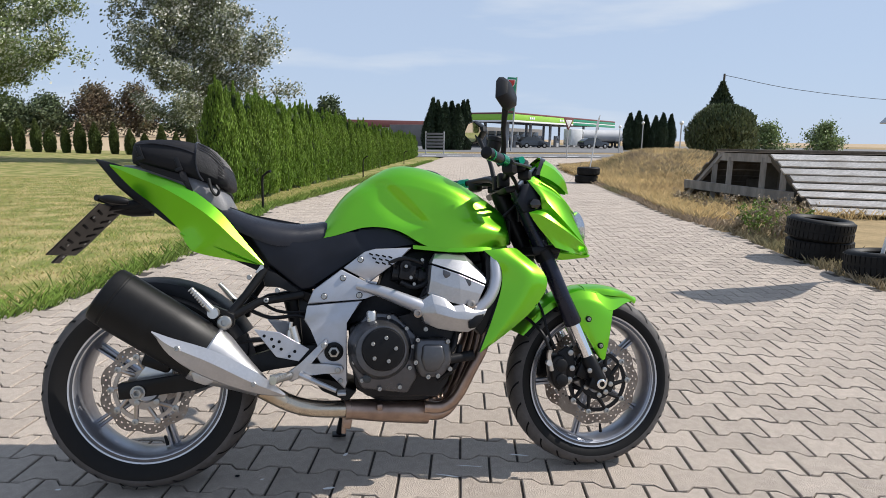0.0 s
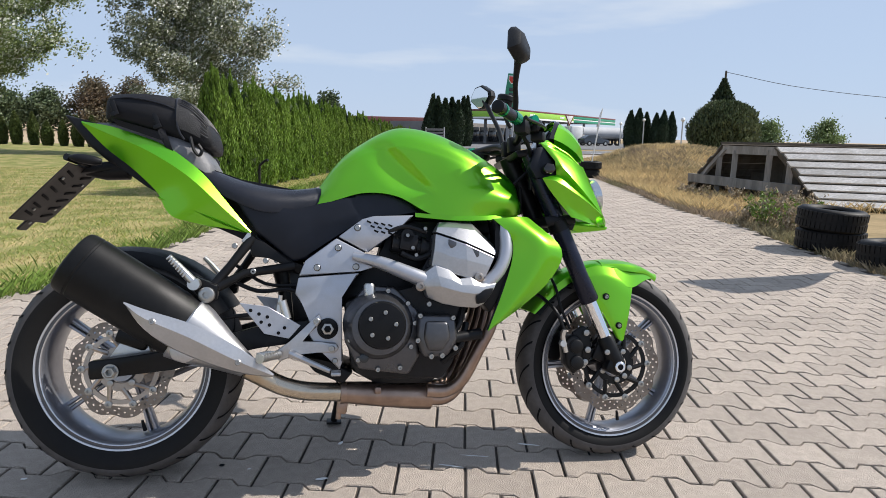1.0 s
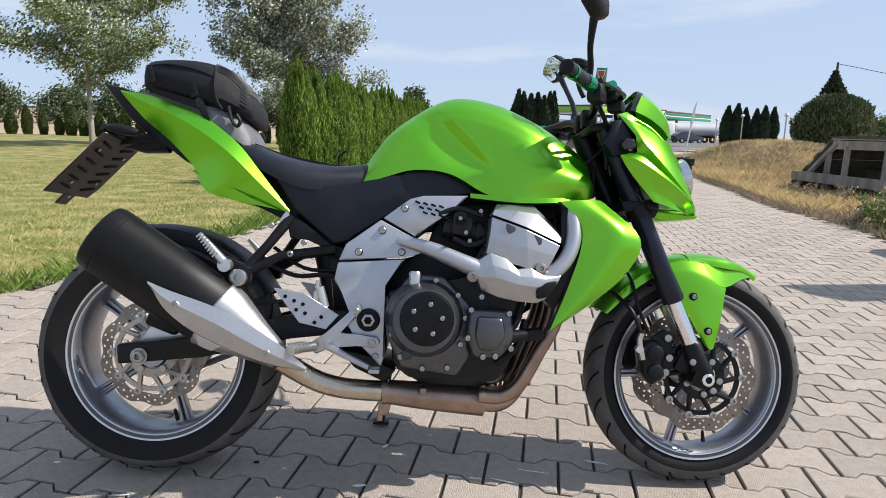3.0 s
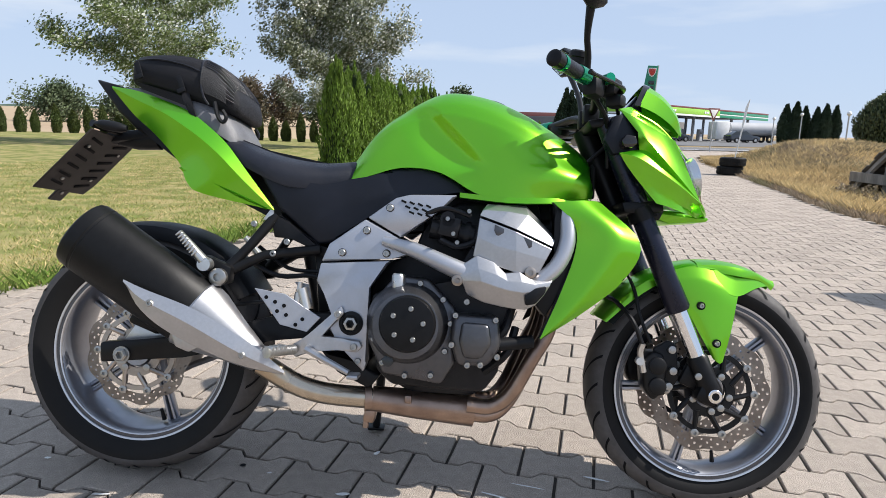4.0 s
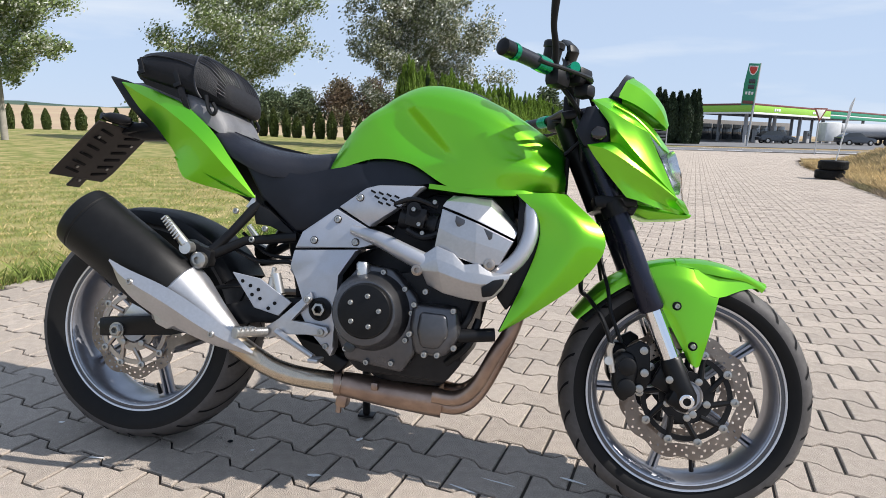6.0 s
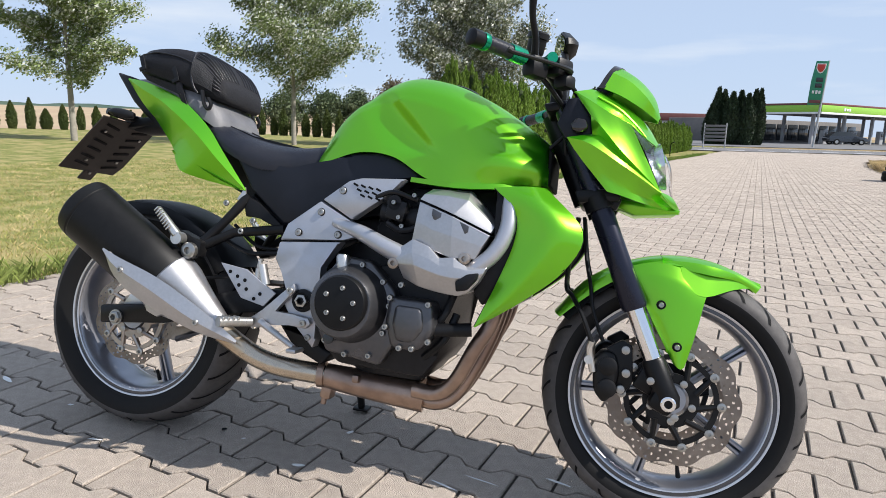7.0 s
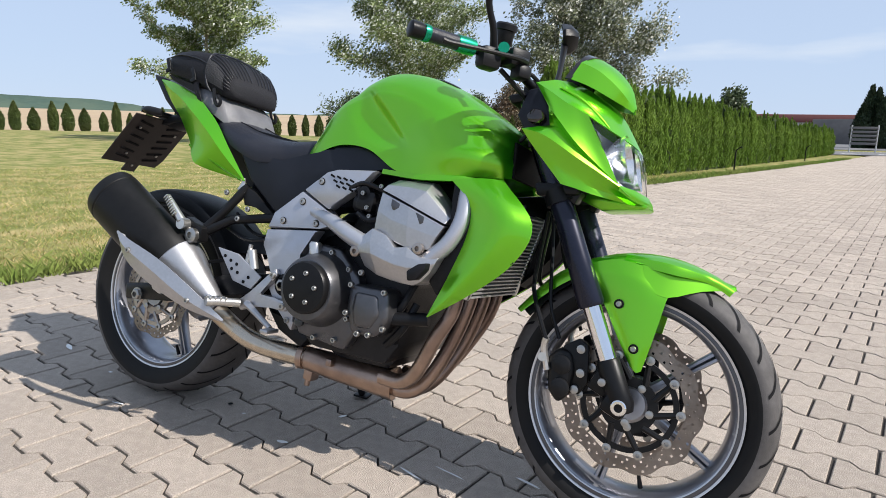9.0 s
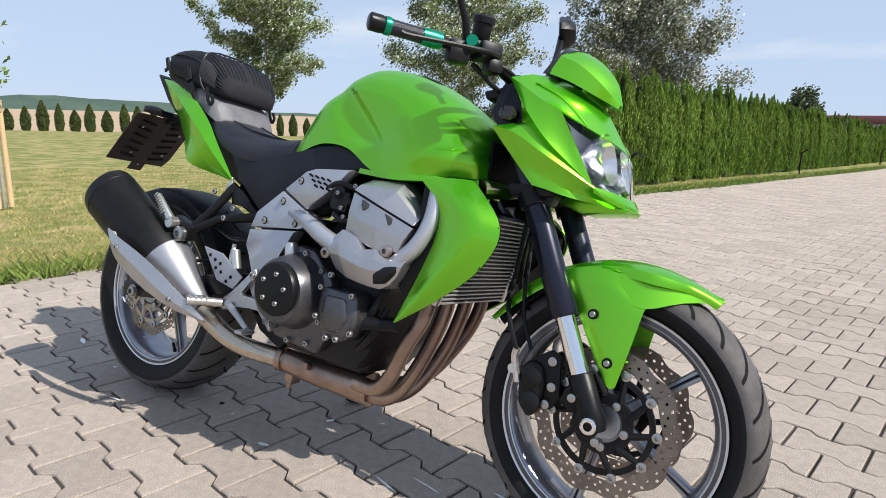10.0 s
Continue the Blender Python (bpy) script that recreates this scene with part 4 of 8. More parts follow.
def wheel(bike, name, c, R, half, rim_half, hub_half, phase, discs):
    w = part(name, rim_bm(c, rim_half, hub_half, phase), RIM, bike, "silver cast wheel with five double spokes", 32)
    for i in range(5):
        part("spoke", spoke_bm(c, radians(phase + 72 * i), 0.040 if half > 0.08 else 0.030), RIM, w)
    for s in (-1, 1):
        bm = bmesh.new()
        lathe(bm, [(0.2260, s * rim_half * 0.97), (0.2312, s * (rim_half + 0.001)), (0.2312, s * (rim_half + 0.005)), (0.2265, s * (rim_half + 0.004))], c, 96)
        lathe(bm, [(0.2150, s * rim_half * 0.90), (0.2182, s * (rim_half - 0.001)), (0.2178, s * (rim_half + 0.002)), (0.2152, s * (rim_half + 0.0005))], c, 96)
        part("rim_edge", bm, RIM_EDGE, w, each=True)
        bm = bmesh.new()
        lathe(bm, [(0.2180, s * rim_half * 0.95), (0.2262, s * rim_half * 0.95), (0.2262, s * (rim_half + 0.0012)), (0.2180, s * (rim_half + 0.0012))], c, 96)
        part("rim_groove", bm, ENGINE, w)
    t = part("tyre", tyre_bm(c, R, half, 0), [RUBBER, TREAD], w, "black road tyre with worn grey tread", 50)
    part("tread_groove", groove_bm(c, R, half, 24), SLOT, w)
    bm = bmesh.new()
    a = radians(-78)
    tube(bm, [(c[0] + 0.196 * math.cos(a), -0.012, c[2] + 0.196 * math.sin(a)), (c[0] + 0.165 * math.cos(a), -0.02, c[2] + 0.165 * math.sin(a))], [0.006, 0.004], 8)
    part("valve", bm, BLACK_METAL, w)
    for y, disc_r, inner, carrier, petals, s in discs:
        part("brake_disc", disc_bm(c, y, disc_r, inner, petals, s), STEEL, w, "drilled petal brake disc of worn steel")
        bm = bmesh.new()
        for k in range(5):
            a = radians(phase + 20 + 72 * k)
            lathe(bm, [(0.0085, 0), (0.0085, s * 0.007), (0.004, s * 0.008)], (c[0] + 0.047 * math.cos(a), y + s * 0.008, c[2] + 0.047 * math.sin(a)), 12, close=False)
        part("carrier_bolt", bm, BOLT, w, each=True)
        part("disc_carrier", carrier_bm(c, y + s * 0.004, carrier, s), BLACK_METAL if disc_r > 0.145 else STEEL, w, each=True)
        part("disc_button", button_bm(c, y + s * 0.006, carrier + 0.004, s), BOLT, w, each=True)
    return w


def fork_x(z):
    return 1.245 + (0.733 - z) * 0.443


def front_end(bike):
    for s in (-1, 1):
        y = 0.112 * s
        bm = bmesh.new()
        tube(bm, [(fork_x(z), y, z) for z in (0.955, 0.94, 0.60, 0.505, 0.498)], [0.024, 0.0265, 0.0265, 0.0295, 0.026], 24)
        leg = part("fork_leg", bm, FORK_PAINT, bike, "dark upside-down fork leg", 30)
        bm = bmesh.new()
        tube(bm, [(fork_x(z), y, z) for z in (0.50, 0.38)], 0.0205, 24)
        part("fork_slider", bm, CHROME, leg, "chromed fork slider")
        bm = bmesh.new()
        tube(bm, [(fork_x(z), y, z) for z in (0.392, 0.386, 0.33, 0.302, 0.285)], [0.022, 0.0255, 0.026, 0.029, 0.022], 20)
        box(bm, (1.425, y, 0.300), (0.055, 0.045, 0.05), (0, 24, 0), 0.012)
        box(bm, (1.395, y + s * -0.012, 0.345), (0.05, 0.02, 0.07), (0, 24, 0), 0.006)
        part("fork_foot", bm, BLACK_METAL, leg)
        bm = bmesh.new()
        lathe(bm, [(0.0165, 0), (0.0165, s * 0.008), (0.014, s * 0.010), (0.009, s * 0.010), (0.009, s * 0.002)], (1.436, y + s * 0.022, 0.300), 24, close=False)
        part("axle_nut", bm, CHROME, leg)
        bm = bmesh.new()
        lathe(bm, [(0.0085, 0), (0.0085, s * 0.006), (0.004, s * 0.007)], (1.395, y + s * 0.022, 0.345), 12, close=False)
        lathe(bm, [(0.0085, 0), (0.0085, s * 0.006), (0.004, s * 0.007)], (1.452, y + s * 0.02, 0.272), 12, close=False)
        part("pinch_bolt", bm, BOLT, leg, each=True)
        # clamp round the leg below the headlight
        bm = bmesh.new()
        tube(bm, [(fork_x(z), y, z) for z in (0.745, 0.715)], 0.034, 20)
        box(bm, (fork_x(0.73) + 0.03, y - s * 0.005, 0.735), (0.035, 0.04, 0.03), (0, 24, 0), 0.005)
        part("fork_clamp", bm, BLACK_METAL, leg)
        # caliper behind the leg
        yc = 0.088 * s
        bm = bmesh.new()
        plate(bm, [(1.266, 0.372), (1.290, 0.398), (1.318, 0.392), (1.330, 0.352), (1.324, 0.302), (1.300, 0.272), (1.274, 0.300)], yc - 0.030, yc + 0.034, 0.012, 3)
        plate(bm, [(1.296, 0.402), (1.330, 0.424), (1.352, 0.412), (1.360, 0.330), (1.342, 0.300), (1.318, 0.300)], yc + s * 0.002, yc + s * 0.018, 0.004)
        lathe(bm, [(0.021, 0), (0.021, s * 0.005), (0.016, s * 0.008)], (1.302, yc + s * 0.033, 0.362), 20, close=False)
        lathe(bm, [(0.021, 0), (0.021, s * 0.005), (0.016, s * 0.008)], (1.304, yc + s * 0.033, 0.312), 20, close=False)
        cal = part("brake_caliper", bm, BLACK_METAL, bike)
        bm = bmesh.new()
        for x, z in ((1.338, 0.402), (1.343, 0.350), (1.334, 0.312)):
            lathe(bm, [(0.0095, 0), (0.0095, s * 0.009), (0.0045, s * 0.010)], (x, yc + s * 0.018, z), 12, close=False)
        part("caliper_bolt", bm, BOLT, cal, each=True)
        bm = bmesh.new()
        tube(bm, [(1.270, yc + s * 0.03, 0.345), (1.258, yc + s * 0.035, 0.392), (1.262, yc + s * 0.04, 0.415)], 0.008, 8, 3)
        lathe(bm, [(0.010, -0.008), (0.010, 0.008)], (1.258, yc + s * 0.034, 0.372), 12, close=False)
        part("hose_fitting", bm, ALU, cal)
        bm = bmesh.new()
        tube(bm, [(1.262, yc + s * 0.04, 0.41), (1.235, 0.125 * s, 0.47), (1.205, 0.075 * s, 0.510), (1.188, 0.025 * s, 0.525), (1.188, 0.015 * s, 0.58), (1.20, 0.02 * s, 0.70)], 0.0055, 8, 5)
        tube(bm, [(1.286, yc + s * 0.02, 0.415), (1.258, 0.105 * s, 0.48), (1.246, 0.090 * s, 0.54), (1.230, 0.05 * s, 0.60), (1.215, 0.03 * s, 0.70)], 0.0045, 8, 5)
        part("brake_hose", bm, BLACK_PLASTIC, bike, each=True)
    bm = bmesh.new()
    plate(bm, [(1.10, 0.950), (1.175, 0.965), (1.185, 0.945), (1.11, 0.930)], -0.135, 0.135, 0.006)
    plate(bm, [(1.19, 0.755), (1.29, 0.765), (1.295, 0.735), (1.20, 0.725)], -0.14, 0.14, 0.008)
    tube(bm, [(1.115, 0, 0.95), (1.215, 0, 0.735)], 0.03, 16)
    part("triple_clamp", bm, BLACK_METAL, bike)
    # mudguard hugging the tyre, with a pointed flap on each side
    cx, cz = FRONT[0], FRONT[2]
    bm = bmesh.new()
    rows = []
    for side_y, drop in ((-0.083, 0.030), (-0.078, 0.010), (-0.045, 0.0), (0.0, -0.004), (0.045, 0.0), (0.078, 0.010), (0.083, 0.030)):
        line = []
        for a in (57, 66, 78, 90, 103, 117, 132, 149):
            narrow = 1 - 0.85 * smooth_step(80, 55, a)
            pinch = 1 if a > 80 else narrow
            r = 0.327 - drop * (1.0 if 66 < a < 140 else 0.6)
            line.append((cx + r * math.cos(radians(a)), side_y * pinch, cz + r * math.sin(radians(a))))
        rows.append(line)
    sheet(bm, rows, 3, 2, 0.003)
    guard = part("front_mudguard", bm, GREEN, bike, "green painted front mudguard", 42)
    for s in (-1, 1):
        bm = bmesh.new()
        top = [(1.322, 0.083, 0.590), (1.378, 0.086, 0.606), (1.440, 0.084, 0.600), (1.505, 0.078, 0.560)]
        mid = [(1.338, 0.094, 0.570), (1.400, 0.102, 0.572), (1.452, 0.102, 0.556), (1.497, 0.093, 0.533)]
        low = [(1.392, 0.098, 0.470), (1.417, 0.106, 0.465), (1.450, 0.106, 0.456), (1.482, 0.100, 0.450)]
        tip = [(1.442, 0.100, 0.384), (1.450, 0.105, 0.378), (1.458, 0.105, 0.374), (1.466, 0.100, 0.378)]
        sheet(bm, [[(x, y * s, z) for x, y, z in r] for r in (top, mid, low, tip)], 3, 3, 0.004, crease=(1,))
        beak_a = [(1.440, 0.084, 0.602), (1.505, 0.072, 0.598), (1.565, 0.042, 0.590), (1.628, 0.003, 0.574)]
        beak_b = [(1.452, 0.101, 0.556), (1.497, 0.092, 0.540), (1.562, 0.052, 0.562), (1.628, 0.002, 0.571)]
        sheet(bm, [[(x, y * s, z) for x, y, z in r] for r in (beak_a, beak_b)], 3, 2, 0.004)
        lid = [[(1.400, 0.060, 0.622), (1.440, 0.060, 0.620), (1.500, 0.052, 0.612), (1.560, 0.030, 0.597), (1.626, 0.002, 0.576)],
               [(1.400, 0.085, 0.606), (1.440, 0.084, 0.604), (1.505, 0.072, 0.600), (1.565, 0.042, 0.591), (1.627, 0.003, 0.575)]]
        sheet(bm, [[(x, 0, z + 0.004) for x, y, z in lid[0]]] + [[(x, y * s, z) for x, y, z in r] for r in lid], 3, 2, 0.003)
        part("mudguard_flap", bm, GREEN, guard)
        bm = bmesh.new()
        bolt(bm, (1.404, 0.108 * s, 0.513), 0.0065, 0.006, s)
        bolt(bm, (1.446, 0.109 * s, 0.423), 0.0065, 0.006, s)
        part("flap_bolt", bm, BOLT, guard, each=True)
        bm = bmesh.new()
        for x, y, z in ((1.404, 0.1065, 0.513), (1.446, 0.1075, 0.423)):
            lathe(bm, [(0.0105, 0), (0.0105, s * 0.0025), (0.005, s * 0.003)], (x, y * s, z), 16, close=False)
        part("rubber_washer", bm, SLOT, guard, each=True)
    bm = bmesh.new()
    rows = []
    for y, drop in ((-0.075, 0.03), (-0.06, 0.006), (0, 0.0), (0.06, 0.006), (0.075, 0.03)):
        rows.append([(cx + (0.319 - drop) * math.cos(radians(a)), y, cz + (0.319 - drop) * math.sin(radians(a))) for a in (80, 90, 100, 115, 130, 148)])
    sheet(bm, rows, 2, 2, 0.003)
    part("mudguard_liner", bm, BLACK_PLASTIC, guard)


def headlight(bike):
    for s in (-1, 1):
        def m(pts):
            return [(x, y * s, z) for x, y, z in pts]
        # cheek: folded from the ridge down to the chin
        bm = bmesh.new()
        ridge = [(1.170, 0.150, 0.976), (1.205, 0.158, 0.955), (1.253, 0.168, 0.925), (1.300, 0.168, 0.902)]
        upper = [(1.214, 0.170, 0.918), (1.242, 0.183, 0.888), (1.293, 0.1805, 0.834), (1.376, 0.1385, 0.763)]
        brow = [(1.220, 0.164, 0.876), (1.246, 0.172, 0.868), (1.294, 0.171, 0.824), (1.3765, 0.1383, 0.762)]
        lower = [(1.166, 0.193, 0.862), (1.218, 0.193, 0.850), (1.295, 0.181, 0.806), (1.377, 0.1380, 0.761)]
        mid = [(1.205, 0.180, 0.815), (1.245, 0.179, 0.795), (1.310, 0.163, 0.768), (1.398, 0.108, 0.746)]
        chin = [(1.262, 0.174, 0.752), (1.290, 0.168, 0.746), (1.345, 0.136, 0.734), (1.433, 0.012, 0.729)]
        lens_edge = [(1.300, 0.168, 0.902), (1.325, 0.160, 0.862), (1.352, 0.150, 0.814), (1.377, 0.138, 0.762)]
        sheet(bm, [m(ridge), m(upper), m(brow), m(lower), m(mid), m(chin)], 4, 2, 0.003, crease=(1, 2, 3))
        cheek = part("headlight_cheek", bm, GREEN, bike, "green angular headlight fairing", 22)
        # bonnet between the cheeks
        bm = bmesh.new()
        sheet(bm, [m(ridge), m([(1.205, 0.120, 0.990), (1.240, 0.118, 0.968), (1.290, 0.115, 0.935), (1.335, 0.112, 0.885)]),
                   m([(1.235, 0.055, 1.000), (1.272, 0.055, 0.978), (1.325, 0.055, 0.935), (1.382, 0.058, 0.862)]),
                   m([(1.245, 0, 1.003), (1.285, 0, 0.980), (1.340, 0, 0.938), (1.397, 0, 0.850)])], 4, 3, 0.003, crease=(1,))
        part("bonnet", bm, GREEN, cheek, sharp=30)
        bm = bmesh.new()
        tube(bm, m([(1.222, 0.133, 0.970), (1.270, 0.122, 0.946), (1.312, 0.112, 0.911), (1.336, 0.108, 0.887)]), [0.002, 0.0045, 0.0045, 0.002], 8, 4)
        part("bonnet_rib", bm, GREEN, cheek)
        # lens and reflector
        bm = bmesh.new()
        sheet(bm, [m(lens_edge), m([(1.338, 0.108, 0.882), (1.362, 0.100, 0.852), (1.388, 0.092, 0.805), (1.404, 0.086, 0.758)]),
                   m([(1.384, 0.056, 0.860), (1.400, 0.050, 0.832), (1.406, 0.046, 0.792), (1.412, 0.042, 0.754)]),
                   m([(1.398, 0, 0.848), (1.404, 0, 0.822), (1.412, 0, 0.785), (1.418, 0, 0.752)])], 3, 3, 0.003)
        lens = part("headlight_lens", bm, LENS, cheek, "clear headlight lens")
        lens.visible_shadow = False
        bm = bmesh.new()
        lathe(bm, [(0.004, 0), (0.03, 0.012), (0.047, 0.035), (0.054, 0.060)], (0, 0, 0), 28, axis="z", close=False)
        bmesh.ops.delete(bm, geom=[f for f in bm.faces if len(f.verts) > 4], context='FACES')
        bm.transform(pose(1.322, 0.072 * s, 0.815, 0, 78, 0) @ Matrix.Diagonal((1.0, 1.05, 1.0, 1)))
        part("reflector", bm, LAMP_BACK, cheek)
        bm = bmesh.new()
        sheet(bm, [m([(1.294, 0.162, 0.897), (1.310, 0.152, 0.840), (1.366, 0.137, 0.763)]), m([(1.318, 0.104, 0.874), (1.312, 0.098, 0.82), (1.368, 0.086, 0.762)]),
                   m([(1.352, 0.046, 0.858), (1.318, 0.044, 0.80), (1.374, 0.042, 0.756)]), m([(1.366, 0, 0.848), (1.340, 0, 0.80), (1.392, 0, 0.752)])], 4, 4, 0.002)
        part("lamp_housing", bm, LAMP_CASE, cheek)
        # lip of the chin under the lens
        bm = bmesh.new()
        sheet(bm, [m([(1.376, 0.141, 0.763), (1.403, 0.090, 0.759), (1.416, 0.044, 0.755), (1.422, 0, 0.753)]), m([(1.379, 0.140, 0.757), (1.408, 0.092, 0.745), (1.426, 0.046, 0.738), (1.433, 0, 0.736)]),
                   m([(1.377, 0.138, 0.752), (1.404, 0.094, 0.736), (1.424, 0.048, 0.729), (1.434, 0, 0.727)])], 3, 2, 0.003)
        part("chin_lip", bm, GREEN, cheek)
        # indicator box beside the lamp
        bm = bmesh.new()
        plate(bm, [(1.138, 0.900), (1.158, 0.958), (1.180, 0.962), (1.214, 0.915), (1.219, 0.876), (1.160, 0.866)], 0.128 * s, 0.158 * s, 0.004)
        part("indicator_mount", bm, NAVY_PLASTIC, cheek)
        bm = bmesh.new()
        plate(bm, [(1.170, 0.894), (1.182, 0.910), (1.204, 0.906), (1.210, 0.888), (1.196, 0.876), (1.176, 0.879)], 0.150 * s, 0.192 * s, 0.006)
        part("indicator", bm, AMBER, cheek)
        # visor over the bonnet
        bm = bmesh.new()
        sheet(bm, [m([(1.232, 0.100, 0.998), (1.275, 0.088, 0.984), (1.322, 0.062, 0.963), (1.366, 0.012, 0.945)]),
                   m([(1.250, 0.090, 1.038), (1.292, 0.080, 1.020), (1.336, 0.056, 0.986), (1.367, 0.010, 0.952)]),
                   m([(1.266, 0.050, 1.060), (1.308, 0.042, 1.036), (1.347, 0.026, 0.998), (1.369, 0.005, 0.955)]),
                   m([(1.276, 0.0, 1.070), (1.318, 0.0, 1.043), (1.354, 0, 1.002), (1.370, 0, 0.956)])], 4, 2, 0.003, crease=(1,))
        part("visor", bm, GREEN, cheek, sharp=22)
        bm = bmesh.new()
        sheet(bm, [m([(1.219, 0.101, 0.999), (1.237, 0.083, 1.038), (1.252, 0.056, 1.064), (1.262, 0, 1.077)]),
                   m([(1.234, 0.101, 0.998), (1.252, 0.083, 1.0365), (1.268, 0.056, 1.0585), (1.278, 0, 1.0705)])], 4, 2, 0.003)
        part("wind_deflector", bm, AMBER, cheek, "smoked wind deflector edge")
    bm = bmesh.new()
    plate(bm, [(1.275, 0.752), (1.432, 0.732), (1.425, 0.722), (1.33, 0.712), (1.27, 0.735)], -0.06, 0.06, 0.005)
    part("fairing_belly", bm, GREEN, bike)
    bm = bmesh.new()
    plate(bm, [(1.185, 0.955), (1.238, 1.030), (1.250, 1.030), (1.240, 0.985), (1.27, 0.90), (1.26, 0.78), (1.21, 0.80)], -0.070, 0.070, 0.012)
    dash = part("instrument_panel", bm, BLACK_PLASTIC, bike)
    bm = bmesh.new()
    plate(bm, [(1.181, 0.962), (1.233, 1.034), (1.237, 1.030), (1.186, 0.957)], -0.06, 0.06, 0.002)
    part("instrument_glass", bm, SHOP_GLASS, dash)


def handlebar(bike):
    bm = bmesh.new()
    tube(bm, [(0.985, -0.385, 1.014), (1.062, -0.276, 1.013), (1.110, -0.15, 1.012), (1.125, -0.08, 0.995), (1.125, 0, 0.992), (1.125, 0.08, 0.995), (1.110, 0.15, 1.012), (1.062, 0.276, 1.013), (0.985, 0.385, 1.014)], 0.011, 12, 4)
    box(bm, (1.125, 0.035, 0.985), (0.04, 0.03, 0.05), (0, 0, 0), 0.006)
    box(bm, (1.125, -0.035, 0.985), (0.04, 0.03, 0.05), (0, 0, 0), 0.006)
    bar = part("handlebar", bm, BLACK_METAL, bike)
    for s in (-1, 1):
        d = Vector((1.066 - 0.976, -0.124 * s, -0.002))
        end = Vector((0.976, 0.400 * s, 1.014))
        bm = bmesh.new()
        n = 26
        tube(bm, [end + d * f for f in np.linspace(0.16, 0.92, n)], [0.0148 + (0.0012 if i % 2 else 0) for i in range(n)], 16)
        grip = part("grip", bm, VINYL, bar, "ribbed black rubber grip")
        bm = bmesh.new()
        tube(bm, [end + d * f for f in (0.0, 0.02, 0.16, 0.2, 0.215)], [0.013, 0.0175, 0.0175, 0.016, 0.011], 20)
        part("bar_end_weight", bm, BLACK_METAL, grip)
        bm = bmesh.new()
        for f0, f1 in ((0.205, 0.29), (0.72, 0.99)):
            tube(bm, [end + d * f for f in (f0, (f0 + f1) / 2, f1)], [0.0172, 0.0182, 0.0172], 20)
        part("grip_ring", bm, GREEN_ANODISED, grip, "green anodised grip ring", each=True)
        # switch housing, lever and reservoir
        bm = bmesh.new()
        c = end + d * 1.25
        box(bm, tuple(c + Vector((0, 0, -0.012))), (0.042, 0.052, 0.050), (0, 0, -36 * -s), 0.014)
        c2 = end + d * 1.6
        box(bm, tuple(c2 + Vector((0.015, 0, 0))), (0.045, 0.05, 0.04), (0, 0, 36 * s), 0.008)
        box(bm, tuple(c2 + Vector((0.03, 0, -0.03))), (0.04, 0.035, 0.03), (0, 0, 36 * s), 0.008)
        part("switch_housing", bm, BLACK_PLASTIC, bar)
        bm = bmesh.new()
        piv = end + d * 1.55 + Vector((0.045, 0, -0.008))
        tip = end + d * 0.15 + Vector((0.075, 0.0, -0.025))
        tube(bm, [piv, piv.lerp(tip, 0.2) + Vector((0.014, 0, 0)), piv.lerp(tip, 0.6) + Vector((0.012, 0, 0)), tip, tip + Vector((-0.012, 0.012 * s, 0.002))], [0.008, 0.006, 0.0045, 0.0045, 0.006], 8, 3)
        part("brake_lever" if s < 0 else "clutch_lever", bm, BLACK_METAL, bar)
        if s < 0:
            bm = bmesh.new()
            lathe(bm, [(0.018, -0.024), (0.021, -0.020), (0.022, 0.010), (0.026, 0.012), (0.026, 0.024), (0.022, 0.028)], (0, 0, 0), 24, axis="z", close=False)
            bm.transform(pose(1.070, -0.124, 1.090, 8, 10, 0))
            tube(bm, [(1.085, -0.135, 1.020), (1.075, -0.128, 1.045), (1.070, -0.124, 1.070)], 0.007, 8, 3)
            box(bm, (1.115, -0.20, 1.018), (0.05, 0.06, 0.026), (0, 0, -36), 0.006)
            r = part("brake_reservoir", bm, BLACK_PLASTIC, bar)
            bm = bmesh.new()
            cyl(bm, (1.125, -0.255, 1.020), (1.112, -0.225, 1.020), 0.012, 14)
            part("reservoir_clamp", bm, GREEN_ANODISED, bar)
        # mirror
        foot = Vector((1.078, -0.196, 1.030)) if s < 0 else Vector((1.128, 0.110, 1.010))
        head = Vector((1.068, -0.250, 1.150)) if s < 0 else Vector((1.112, 0.235, 1.165))
        bm = bmesh.new()
        tube(bm, [foot, foot.lerp(head, 0.35) + Vector((0.004, 0, 0.004)), foot.lerp(head, 0.75), head + (Vector((0.004, -0.008, 0.035)) if s < 0 else Vector((-0.012, 0.030, 0.035)))], [0.010, 0.008, 0.0075, 0.011], 10, 4)
        part("mirror_stalk", bm, BLACK_METAL, bar)
        bm = bmesh.new()
        if s < 0:
            flat = [(-0.012, -0.028), (0.012, -0.028), (0.050, -0.006), (0.052, 0.014), (0.012, 0.088), (-0.012, 0.090), (-0.028, 0.074), (-0.048, 0.004)]
        else:
            flat = [(-0.008, -0.030), (0.012, -0.030), (0.052, 0.022), (0.050, 0.050), (0.012, 0.098), (-0.020, 0.098), (-0.046, 0.055), (-0.048, 0.030)]
        rings = []
        for depth, grow in ((0.0, 0.94), (0.004, 1.0), (0.018, 0.92), (0.032, 0.55)):
            rings.append([(depth, y * s * -grow if s > 0 else y * -grow * -1, 0.034 + (z - 0.034) * grow) for y, z in flat])
        loft(bm, rings)
